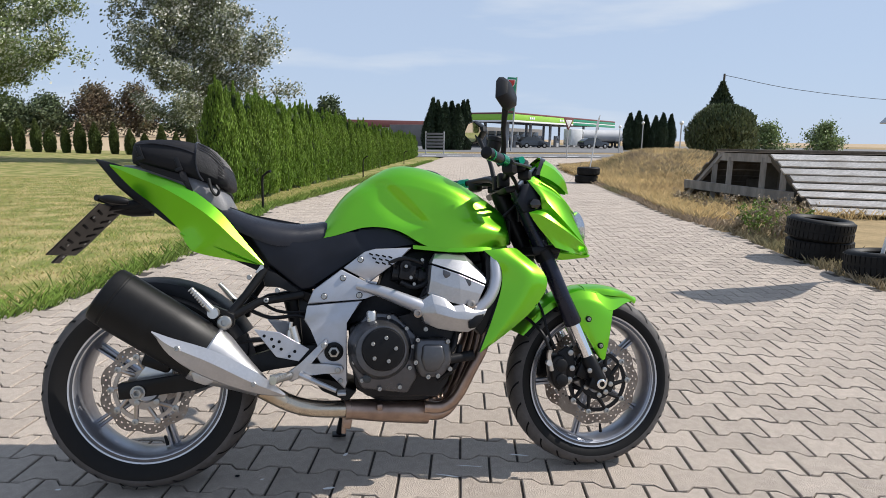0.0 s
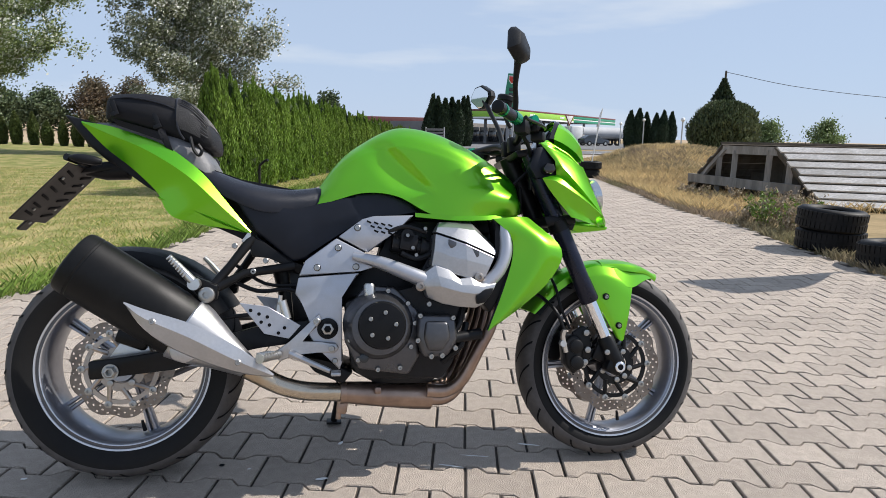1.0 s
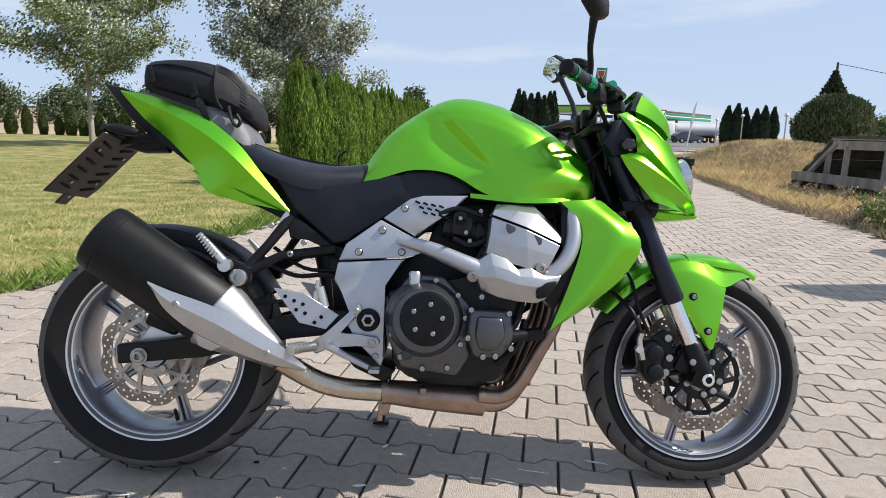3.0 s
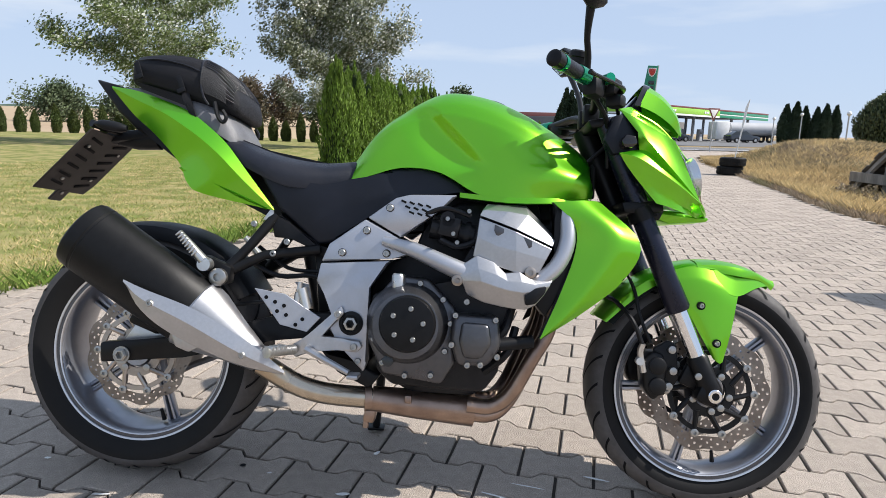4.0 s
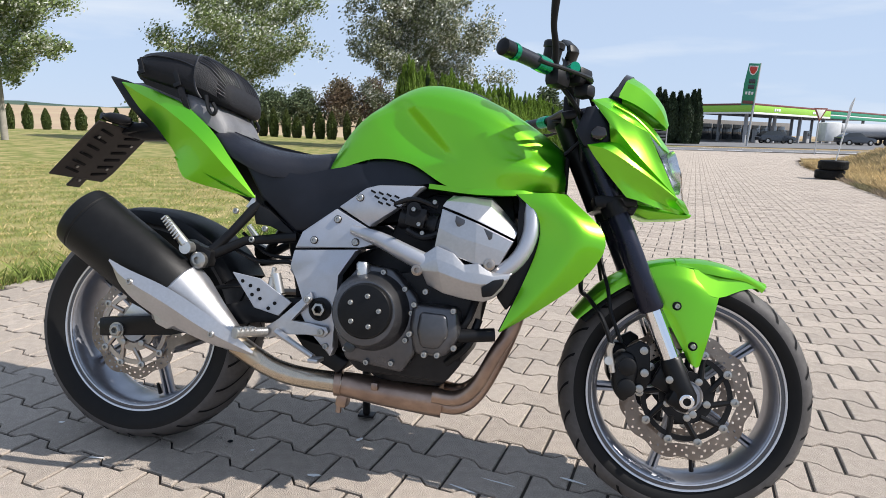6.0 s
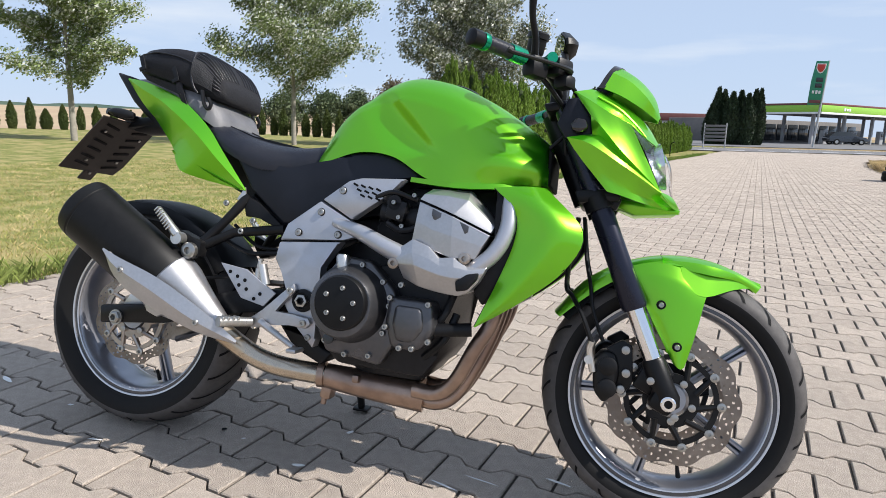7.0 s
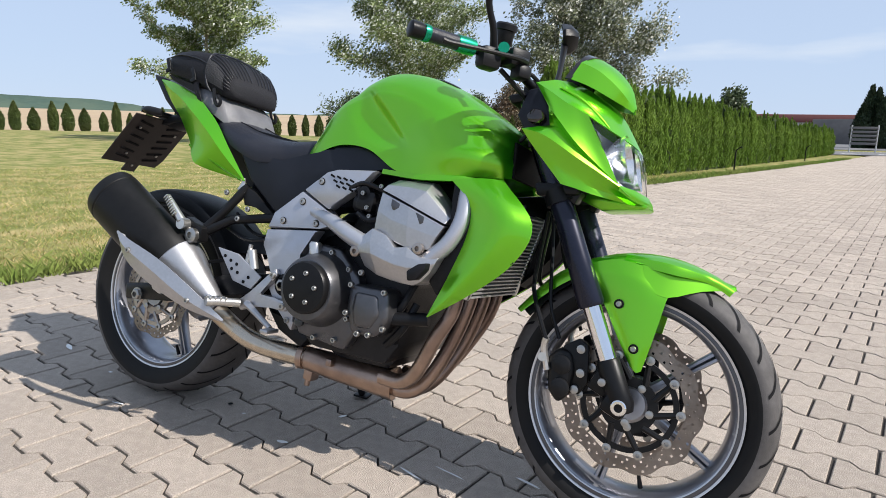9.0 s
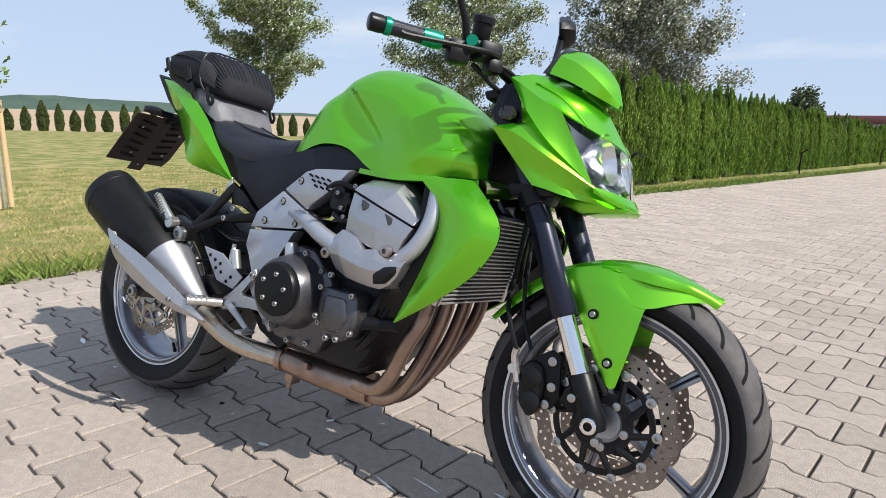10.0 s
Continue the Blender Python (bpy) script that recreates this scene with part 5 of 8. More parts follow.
        turn = pose(1.063, -0.265, 1.193, 0, -9.4, -43) @ Matrix.Diagonal((1, 1.13, 0.865, 1)) if s < 0 else pose(1.087, 0.280, 1.192, 0, -6.7, 20) @ Matrix.Diagonal((1.4, 1.3, 0.67, 1))
        bm.transform(turn)
        shell = part("mirror", bm, BLACK_PLASTIC, bar, "black angular rear-view mirror")
        bm = bmesh.new()
        vs = [bm.verts.new((-0.0015, (y * -s if s > 0 else y) * 0.86, 0.034 + (z - 0.034) * 0.86)) for y, z in flat]
        bm.faces.new(vs)
        bm.transform(turn)
        part("mirror_glass", bm, MIRROR, shell)
    # cables
    bm = bmesh.new()
    tube(bm, [(1.08, -0.22, 1.0), (1.16, -0.15, 0.99), (1.18, -0.08, 0.93), (1.12, -0.06, 0.86), (1.05, -0.07, 0.80)], 0.005, 8, 5)
    tube(bm, [(1.08, 0.22, 1.0), (1.17, 0.14, 0.985), (1.17, 0.05, 0.92), (1.10, 0.05, 0.85)], 0.005, 8, 5)
    tube(bm, [(1.10, -0.20, 0.99), (1.13, -0.17, 0.96), (1.15, -0.13, 0.93), (1.16, -0.10, 0.84)], 0.006, 8, 5)
    part("cable", bm, BLACK_PLASTIC, bar, each=True)


def knee(x, z):
    """Depth of the knee hollow behind the fold in the tank's flank."""
    run = 0.726 + 0.950 - z
    behind = run - x
    along = smooth_step(0.80, 0.84, z) * smooth_step(0.985, 0.945, z)
    return 0.013 * along * smooth_step(-0.022, 0.020, behind) * smooth_step(0.14, 0.03, behind)


def bodywork(bike):
    # fuel tank
    X = (0.506, 0.58, 0.66, 0.75, 0.85, 0.95, 1.04, 1.104, 1.126)
    zt = (0.812, 0.918, 0.982, 1.026, 1.020, 0.982, 0.930, 0.884, 0.862)
    ws = (0.050, 0.090, 0.112, 0.128, 0.142, 0.150, 0.138, 0.108, 0.084)
    zs = (0.800, 0.880, 0.928, 0.950, 0.930, 0.893, 0.855, 0.835, 0.815)
    ww = (0.075, 0.108, 0.122, 0.128, 0.145, 0.179, 0.178, 0.146, 0.110)
    zw = (0.785, 0.838, 0.868, 0.872, 0.845, 0.822, 0.806, 0.798, 0.788)
    wb = (0.088, 0.114, 0.130, 0.142, 0.160, 0.176, 0.166, 0.138, 0.104)
    zb = (0.768, 0.793, 0.813, 0.803, 0.752, 0.747, 0.752, 0.757, 0.762)
    keys = [np.array(r) for r in zip(X, zt, ws, zs, ww, zw, wb, zb)]
    bm = bmesh.new()
    rings = []
    for x, t, a, sz, b, wz, c, bz in spline(keys, 14):
        half = spline([(0, t), (a * 0.52, t - 0.16 * (t - sz)), (a * 0.86, t - 0.55 * (t - sz)), (a, sz)], 6) + spline([(a, sz), (b, wz), (c, bz)], 10)[1:]
        half = [(y - knee(x, z), z) for y, z in half]
        ring = [(x, -y, z) for y, z in half[::-1]] + [(x, y, z) for y, z in half[1:]]
        rings.append(ring)
    loft(bm, rings)
    tank = part("fuel_tank", bm, GREEN, bike, "glossy bright green fuel tank", 30)
    bm = bmesh.new()
    for s in (-1, 1):
        sheet(bm, [[(0.800, 0.146 * s, 0.757), (0.92, 0.176 * s, 0.748), (1.02, 0.174 * s, 0.752), (1.112, 0.122 * s, 0.760)], [(0.800, 0.150 * s, 0.745), (0.92, 0.180 * s, 0.735), (1.02, 0.178 * s, 0.739), (1.117, 0.125 * s, 0.747)]], 3, 1, 0.006)
    part("tank_lip", bm, GREEN, tank, each=True)
    bm = bmesh.new()
    lathe(bm, [(0.036, -0.006), (0.036, 0.004), (0.030, 0.007), (0.012, 0.008)], (0, 0, 0), 28, axis="z", close=False)
    bm.transform(pose(0.885, 0, 1.002, 0, 19, 0))
    part("filler_cap", bm, BLACK_METAL, tank)
    # matt black plate added to hide the paver reflection on the tank's front face
    bm = bmesh.new()
    plate(bm, [(1.122, 0.762), (1.132, 0.762), (1.132, 0.842), (1.122, 0.850)], -0.106, 0.106, 0.003, 1)
    part("tank_front_pad", bm, SLOT, tank)
    # black side covers under the seat and tank
    for s in (-1, 1):
        bm = bmesh.new()
        a, b = sorted((0.122 * s, 0.06 * s))
        plate(bm, [(0.262, 0.836), (0.352, 0.697), (0.455, 0.612), (0.50, 0.622), (0.581, 0.702), (0.640, 0.742), (0.828, 0.752), (0.790, 0.785), (0.74, 0.808), (0.70, 0.817), (0.63, 0.810), (0.534, 0.770), (0.46, 0.760), (0.39, 0.760), (0.333, 0.778)], a, b, 0.010, 3)
        cover = part("side_cover", bm, NAVY_PLASTIC, bike, "dark satin plastic side cover", 30)
        bm = bmesh.new()
        plate(bm, [(0.352, 0.692), (0.455, 0.606), (0.520, 0.600), (0.470, 0.575), (0.40, 0.62), (0.345, 0.665)], min(0.11 * s, 0.07 * s), max(0.11 * s, 0.07 * s), 0.006)
        part("lower_cover", bm, BLACK_PLASTIC, cover)
    # seats
    bm = bmesh.new()
    rings = []
    for x, t, b, w in spline([np.array(r) for r in ((0.186, 0.880, 0.846, 0.104), (0.235, 0.873, 0.812, 0.128), (0.300, 0.850, 0.778, 0.138), (0.375, 0.834, 0.752, 0.136), (0.455, 0.828, 0.756, 0.116), (0.530, 0.838, 0.768, 0.088))], 4):
        rings.append([(x, y * w, b + (t - b) * h) for y, h in ((-0.96, 0), (-1.0, 0.30), (-0.93, 0.62), (-0.72, 0.86), (-0.38, 0.97), (0, 1), (0.38, 0.97), (0.72, 0.86), (0.93, 0.62), (1.0, 0.30), (0.96, 0))])
    loft(bm, rings)
    seat = part("rider_seat", bm, VINYL, bike, "black vinyl rider seat", 45)
    bm = bmesh.new()
    rings = []
    for x, t, b, w in spline([np.array(r) for r in ((-0.09, 1.002, 0.975, 0.060), (-0.02, 1.000, 0.962, 0.085), (0.07, 0.985, 0.935, 0.105), (0.14, 0.965, 0.900, 0.115), (0.198, 0.935, 0.868, 0.112), (0.228, 0.890, 0.850, 0.100))], 4):
        rings.append([(x, y * w, b + (t - b) * h) for y, h in ((-1.0, 0), (-1.0, 0.5), (-0.9, 0.8), (-0.6, 0.97), (0, 1), (0.6, 0.97), (0.9, 0.8), (1.0, 0.5), (1.0, 0))])
    loft(bm, rings)
    part("pillion_seat", bm, GREY_VINYL, bike, "greyish vinyl pillion seat", 45)
    # tail
    for s in (-1, 1):
        def m(pts):
            return [(x, y * s, z) for x, y, z in pts]
        bm = bmesh.new()
        top = [(-0.130, 0.052, 1.000), (-0.046, 0.080, 0.984), (0.031, 0.100, 0.960), (0.108, 0.116, 0.930), (0.171, 0.126, 0.888), (0.218, 0.130, 0.847), (0.266, 0.133, 0.789), (0.342, 0.130, 0.695)]
        fold = [(-0.129, 0.056, 0.997), (-0.040, 0.092, 0.958), (0.040, 0.118, 0.925), (0.100, 0.138, 0.893), (0.160, 0.150, 0.855), (0.210, 0.152, 0.815), (0.262, 0.147, 0.765), (0.341, 0.132, 0.693)]
        low = [(-0.128, 0.052, 0.992), (-0.060, 0.066, 0.925), (0.000, 0.082, 0.880), (0.050, 0.100, 0.838), (0.092, 0.112, 0.795), (0.116, 0.122, 0.750), (0.160, 0.128, 0.724), (0.338, 0.130, 0.692)]
        sheet(bm, [m(top), m(fold), m(low)], 4, 3, 0.004, crease=(1,))
        part("tail_panel", bm, GREEN, bike, "green angular tail panel", 25)
        bm = bmesh.new()
        sheet(bm, [m([(0.092, 0.110, 0.790), (0.160, 0.128, 0.765), (0.240, 0.134, 0.735), (0.325, 0.128, 0.700)]), m([(0.150, 0.110, 0.728), (0.20, 0.118, 0.722), (0.25, 0.122, 0.714), (0.325, 0.124, 0.696)])], 3, 2, 0.006)
        part("tail_inset", bm, GREEN, bike)
    bm = bmesh.new()
    plate(bm, [(-0.180, 1.020), (-0.120, 1.005), (-0.05, 0.985), (0.05, 0.90), (0.11, 0.80), (0.12, 0.755), (0.05, 0.83), (-0.02, 0.868), (-0.06, 0.890), (-0.110, 0.932)], -0.052, 0.052, 0.010, 3)
    under = part("tail_unit", bm, BLACK_PLASTIC, bike)
    bm = bmesh.new()
    plate(bm, [(0.10, 0.93), (0.30, 0.84), (0.60, 0.80), (1.05, 0.76), (1.05, 0.70), (0.62, 0.66), (0.45, 0.60), (0.30, 0.68), (0.12, 0.76)], -0.055, 0.055, 0.01)
    part("airbox", bm, BLACK_PLASTIC, bike)
    # number-plate carrier, seen from its front side
    carrier = bmesh.new()
    plate(carrier, [(-0.105, -0.095), (0.085, -0.095), (0.095, -0.06), (0.095, 0.08), (0.075, 0.095), (-0.105, 0.095)], -0.002, 0.002, 0.001, 1)
    box(carrier, (0, 0.004, 0), (0.02, 0.008, 0.17), bevel=0.002)
    plate(carrier, [(-0.020, -0.125), (0.025, -0.125), (0.025, -0.09), (-0.020, -0.09)], -0.003, 0.003, 0.001, 1)
    at = pose(-0.200, -0.020, 0.796, 0, 0, 90) @ pose(0, 0, 0, 43, 0, 0)
    carrier.transform(at @ Matrix.Diagonal((1.08, 1, 1.1, 1)))
    pc = part("plate_carrier", carrier, CARRIER, bike, "dark brown-black slotted number-plate carrier")
    bm = bmesh.new()
    for i in range(6):
        for side_x in (-0.055, 0.050):
            box(bm, (side_x, -0.003, -0.075 + i * 0.030), (0.055, 0.003, 0.008), (0, 12 if side_x < 0 else -12, 0), 0.001)
    bm.transform(at)
    part("carrier_slot", bm, SLOT, pc, each=True)
    bm = bmesh.new()
    for x, z in ((-0.07, 0.055), (0.07, 0.05), (-0.05, -0.06), (0.06, -0.05), (0.0, -0.108)):
        box(bm, (x, -0.004, z), (0.008, 0.004, 0.008), bevel=0.001)
    bm.transform(at)
    part("carrier_screw", bm, BOLT, pc, each=True)
    bm = bmesh.new()
    tube(bm, [(-0.02, 0, 0.875), (-0.08, 0, 0.868), (-0.13, 0, 0.872)], [0.030, 0.026, 0.020], 10)
    box(bm, (-0.07, 0, 0.880), (0.17, 0.06, 0.028), (0, -8, 0), 0.008)
    for s in (-1, 1):
        tube(bm, [(-0.11, 0, 0.882), (-0.135, 0.07 * s, 0.888), (-0.15, 0.10 * s, 0.892)], [0.012, 0.011, 0.010], 8)
    part("plate_bracket", bm, BLACK_PLASTIC, pc)
    for s in (-1, 1):
        bm = bmesh.new()
        tube(bm, [(-0.060, 0.096 * s, 0.882), (-0.080, 0.100 * s, 0.884), (-0.118, 0.104 * s, 0.889), (-0.140, 0.104 * s, 0.891)], [0.008, 0.013, 0.012, 0.004], 14, 3)
        part("rear_indicator", bm, BLACK_PLASTIC, pc)
    # radiator shrouds
    for s in (-1, 1):
        def m(pts):
            return [(x, y * s, z) for x, y, z in pts]
        bm = bmesh.new()
        back = [(1.018, 0.206, 0.740), (1.070, 0.206, 0.690), (1.074, 0.204, 0.625), (1.045, 0.208, 0.530), (1.003, 0.213, 0.424)]
        ridge = [(1.085, 0.196, 0.748), (1.150, 0.228, 0.678), (1.148, 0.232, 0.610), (1.085, 0.226, 0.510), (1.004, 0.214, 0.423)]
        fore = [(1.131, 0.170, 0.750), (1.221, 0.206, 0.657), (1.190, 0.206, 0.570), (1.102, 0.206, 0.490), (1.005, 0.211, 0.422)]
        sheet(bm, [m(back), m(ridge), m(fore)], 5, 4, 0.004, crease=())
        sh = part("radiator_shroud", bm, GREEN, bike, "green angular radiator shroud", 28)
        bm = bmesh.new()
        sheet(bm, [m([(1.221, 0.206, 0.657), (1.190, 0.206, 0.570), (1.102, 0.206, 0.490)]), m([(1.190, 0.165, 0.655), (1.165, 0.165, 0.580), (1.09, 0.165, 0.500)])], 3, 1, 0.003)
        part("shroud_liner", bm, BLACK_PLASTIC, sh)
        bm = bmesh.new()
        sheet(bm, [[(x - 0.003, (y - 0.010) * s, z) for x, y, z in row] for row in (back, ridge, fore)], 5, 4, 0.003)
        part("shroud_inside", bm, BLACK_PLASTIC, sh)
        bm = bmesh.new()
        a, b = sorted((0.198 * s, 0.12 * s))
        plate(bm, [(1.020, 0.738), (1.072, 0.700), (1.078, 0.625), (1.050, 0.535), (1.014, 0.470), (0.988, 0.502), (1.035, 0.590), (1.030, 0.70)], a, b, 0.006)
        part("shroud_bracket", bm, BLACK_PLASTIC, sh)
    # radiator
    bm = bmesh.new()
    rot = pose(1.096, 0, 0.582, 0, 16, 0)
    core = bmesh.new()
    box(core, (0, 0, 0), (0.026, 0.33, 0.220), bevel=0.004)
    core.transform(rot)
    join(bm, core)
    rad = part("radiator", bm, BLACK_METAL, bike)
    bm = bmesh.new()
    for i in range(22):
        box(bm, (0.015, 0, -0.105 + i * 0.010), (0.004, 0.315, 0.0035))
    bm.transform(rot)
    part("radiator_fin", bm, FIN, rad, each=True)
    bm = bmesh.new()
    for s in (-1, 1):
        box(bm, (0.0, 0.168 * s, 0), (0.036, 0.022, 0.225), bevel=0.006)
    bm.transform(rot)
    part("radiator_tank", bm, ALU, rad, each=True)


def engine(bike):
    bm = bmesh.new()
    plate(bm, [(0.60, 0.500), (0.62, 0.320), (0.66, 0.285), (0.88, 0.280), (0.915, 0.330), (0.925, 0.480), (0.98, 0.52), (1.0, 0.60), (0.95, 0.70), (0.86, 0.70), (0.80, 0.53), (0.68, 0.53)], -0.165, 0.165, 0.012, 2)
    eng = part("engine_block", bm, ENGINE_BLACK, bike, "dark grey four-cylinder engine block")
    bm = bmesh.new()
    for k in range(6):
        z = 0.54 + k * 0.022
        box(bm, (0.90 + k * 0.006, 0, z), (0.17, 0.36, 0.006), (0, 14, 0), 0.001)
    part("cooling_fin", bm, ENGINE_BLACK, eng, each=True)
    bm = bmesh.new()
    plate(bm, [(0.585, 0.480), (0.595, 0.560), (0.640, 0.585), (0.700, 0.600), (0.715, 0.690), (0.80, 0.740), (1.00, 0.745), (1.03, 0.60), (0.98, 0.50), (0.80, 0.49)], -0.075, 0.075, 0.01)
    part("crankcase_top", bm, ENGINE_BLACK, eng)
    # right-hand covers
    bm = bmesh.new()
    c = (0.695, -0.165, 0.440)
    lathe(bm, [(0.098, 0.02), (0.098, -0.030), (0.092, -0.040), (0.086, -0.060), (0.080, -0.085), (0.074, -0.096), (0.050, -0.099)], c, 56, close=False)
    plate(bm, [(0.62, 0.500), (0.60, 0.40), (0.64, 0.318), (0.78, 0.300), (0.81, 0.350), (0.805, 0.480), (0.74, 0.545), (0.66, 0.55)], -0.200, -0.15, 0.010, 3)
    cov = part("clutch_cover", bm, ENGINE, eng, "round dark grey clutch cover with bolts")
    bm = bmesh.new()
    lathe(bm, [(0.064, 0), (0.064, -0.010), (0.060, -0.016), (0.030, -0.019)], (0.700, -0.262, 0.446), 48, close=False)
    part("cover_cap", bm, BLACK_METAL, cov)
    bm = bmesh.new()
    for i in range(5):
        a = radians(78 + 72 * i)
        bolt(bm, (0.700 + 0.036 * math.cos(a), -0.279, 0.446 + 0.036 * math.sin(a)), 0.0065, 0.006)
    for x, z in ((0.612, 0.450), (0.617, 0.400), (0.640, 0.345), (0.694, 0.318), (0.755, 0.322), (0.785, 0.380), (0.795, 0.445), (0.775, 0.500), (0.720, 0.535), (0.664, 0.535), (0.640, 0.500)):
        bolt(bm, (x, -0.200, z), 0.0075, 0.009)
    part("cover_bolt", bm, BOLT, cov, each=True)
    bm = bmesh.new()
    tube(bm, [(0.670, -0.20, 0.515), (0.668, -0.205, 0.550), (0.668, -0.205, 0.555)], [0.016, 0.016, 0.012], 14)
    part("oil_filler_cap", bm, ALU, cov)
    bm = bmesh.new()
    lathe(bm, [(0.013, 0), (0.013, -0.008), (0.010, -0.010), (0.004, -0.010)], (0.655, -0.212, 0.352), 20, close=False)
    part("oil_sight_glass", bm, SHOP_GLASS, cov)
    bm = bmesh.new()
    plate(bm, [(0.800, 0.470), (0.905, 0.468), (0.914, 0.400), (0.884, 0.352), (0.815, 0.352), (0.795, 0.41)], -0.232, -0.14, 0.014, 3)
    plate(bm, [(0.820, 0.455), (0.885, 0.453), (0.893, 0.405), (0.870, 0.370), (0.828, 0.370), (0.815, 0.41)], -0.240, -0.20, 0.012, 3)
    alt = part("pickup_cover", bm, ENGINE, eng, "dark grey engine side cover")
    bm = bmesh.new()
    for x, z in ((0.806, 0.468), (0.898, 0.462), (0.905, 0.378), (0.838, 0.356), (0.800, 0.400), (0.868, 0.358), (0.83, 0.500)):
        bolt(bm, (x, -0.230, z), 0.0075, 0.009)
    part("cover_bolt", bm, BOLT, alt, each=True)
    bm = bmesh.new()
    plate(bm, [(0.62, 0.300), (0.70, 0.255), (0.86, 0.255), (0.90, 0.31)], -0.10, 0.10, 0.012)
    part("oil_sump", bm, ENGINE_BLACK, eng)
    bm = bmesh.new()
    for x, z in ((0.92, 0.43), (0.93, 0.38)):
        tube(bm, [(x - 0.05, -0.16, z - 0.05), (x, -0.18, z), (x + 0.02, -0.16, z + 0.06)], 0.010, 8, 4)
    tube(bm, [(0.905, -0.19, 0.40), (0.99, -0.17, 0.41)], 0.016, 12)
    part("coolant_hose", bm, BLACK_PLASTIC, eng, each=True)
    # throttle bodies and clutter above the gearbox
    bm = bmesh.new()
    for y in (-0.135, -0.045, 0.045, 0.135):
        cyl(bm, (0.735, y, 0.670), (0.850, y, 0.650), 0.027, 16)
        cyl(bm, (0.760, y, 0.665), (0.772, y, 0.663), 0.034, 16)
        cyl(bm, (0.815, y, 0.655), (0.828, y, 0.653), 0.034, 16)
    box(bm, (0.78, -0.165, 0.672), (0.05, 0.03, 0.05), (0, 10, 0), 0.006)
    cyl(bm, (0.775, -0.18, 0.690), (0.775, -0.16, 0.690), 0.018, 14)
    tube(bm, [(0.76, -0.17, 0.64), (0.80, -0.18, 0.625), (0.84, -0.17, 0.64), (0.85, -0.15, 0.68)], 0.008, 8, 4)
    tube(bm, [(0.72, -0.16, 0.70), (0.77, -0.175, 0.715), (0.83, -0.17, 0.70)], 0.006, 8, 4)
    part("throttle_body", bm, ENGINE_BLACK, eng, each=True)
    bm = bmesh.new()
    for x, z in ((0.775, 0.690), (0.79, 0.655), (0.825, 0.71), (0.80, 0.635)):
        bolt(bm, (x, -0.182, z), 0.006, 0.005)
    part("throttle_screw", bm, BOLT, eng, each=True)
    # silver cylinder-head cover and bracket
    for s in (-1, 1):
        def facets(bm, rows, back):
            """Flat faces between rows of points, closed towards the engine; rows run along the casting."""
            mine = bmesh.new()
            grid = [[mine.verts.new((x, y * s, z)) for x, y, z in row] for row in rows]
            deep = [[mine.verts.new((x, back * s, z)) for x, y, z in row] for row in (rows[0], rows[-1])]
            ends = [deep[0]] + grid + [deep[1]]
            for p, q in zip(ends, ends[1:]):
                for i in range(len(p) - 1):
                    mine.faces.new((p[i], p[i + 1], q[i + 1], q[i]))
            for k in (0, -1):
                mine.faces.new([row[k] for row in ends])
            bmesh.ops.recalc_face_normals(mine, faces=mine.faces)
            hard = [e for e in mine.edges if len(e.link_faces) == 2 and e.calc_face_angle(0) > 0.12]
            bmesh.ops.bevel(mine, geom=hard, offset=0.0016, segments=2, profile=0.5, affect='EDGES', clamp_overlap=True)
            return join(bm, mine)
        bm = bmesh.new()
        facets(bm, [[(0.867, 0.172, 0.730), (0.915, 0.172, 0.731), (0.959, 0.172, 0.731), (1.026, 0.180, 0.664)],
                    [(0.856, 0.205, 0.714), (0.915, 0.212, 0.712), (0.962, 0.210, 0.706), (1.027, 0.203, 0.650)],
                    [(0.850, 0.218, 0.700), (0.893, 0.226, 0.686), (0.935, 0.232, 0.671), (1.021, 0.216, 0.636)]], 0.14)
        facets(bm, [[(0.850, 0.216, 0.6945), (0.893, 0.225, 0.6805), (0.934, 0.231, 0.6665), (1.020, 0.215, 0.6310)],
                    [(0.846, 0.222, 0.650), (0.890, 0.231, 0.632), (0.936, 0.236, 0.622), (1.006, 0.222, 0.605)],
                    [(0.839, 0.216, 0.605), (0.886, 0.226, 0.588), (0.938, 0.231, 0.572), (0.992, 0.222, 0.574)]], 0.14)
        head = part("head_cover", bm, CAST, eng, "silver cast side cover of the cylinder head", 12)
        bm = bmesh.new()
        for x0, z0, y0 in ((0.897, 0.672, 0.2285), (0.962, 0.648, 0.2285)):
            plate(bm, [(x0 - 0.012, z0 + 0.008), (x0 + 0.010, z0 - 0.001), (x0 + 0.010, z0 - 0.014), (x0 + 0.002, z0 - 0.020), (x0 - 0.008, z0 - 0.016), (x0 - 0.013, z0 - 0.006)], min(0.21 * s, y0 * s), max(0.21 * s, (y0 + 0.0025) * s), 0.001)
        part("cover_lug", bm, ENGINE, head, each=True)
        bm = bmesh.new()
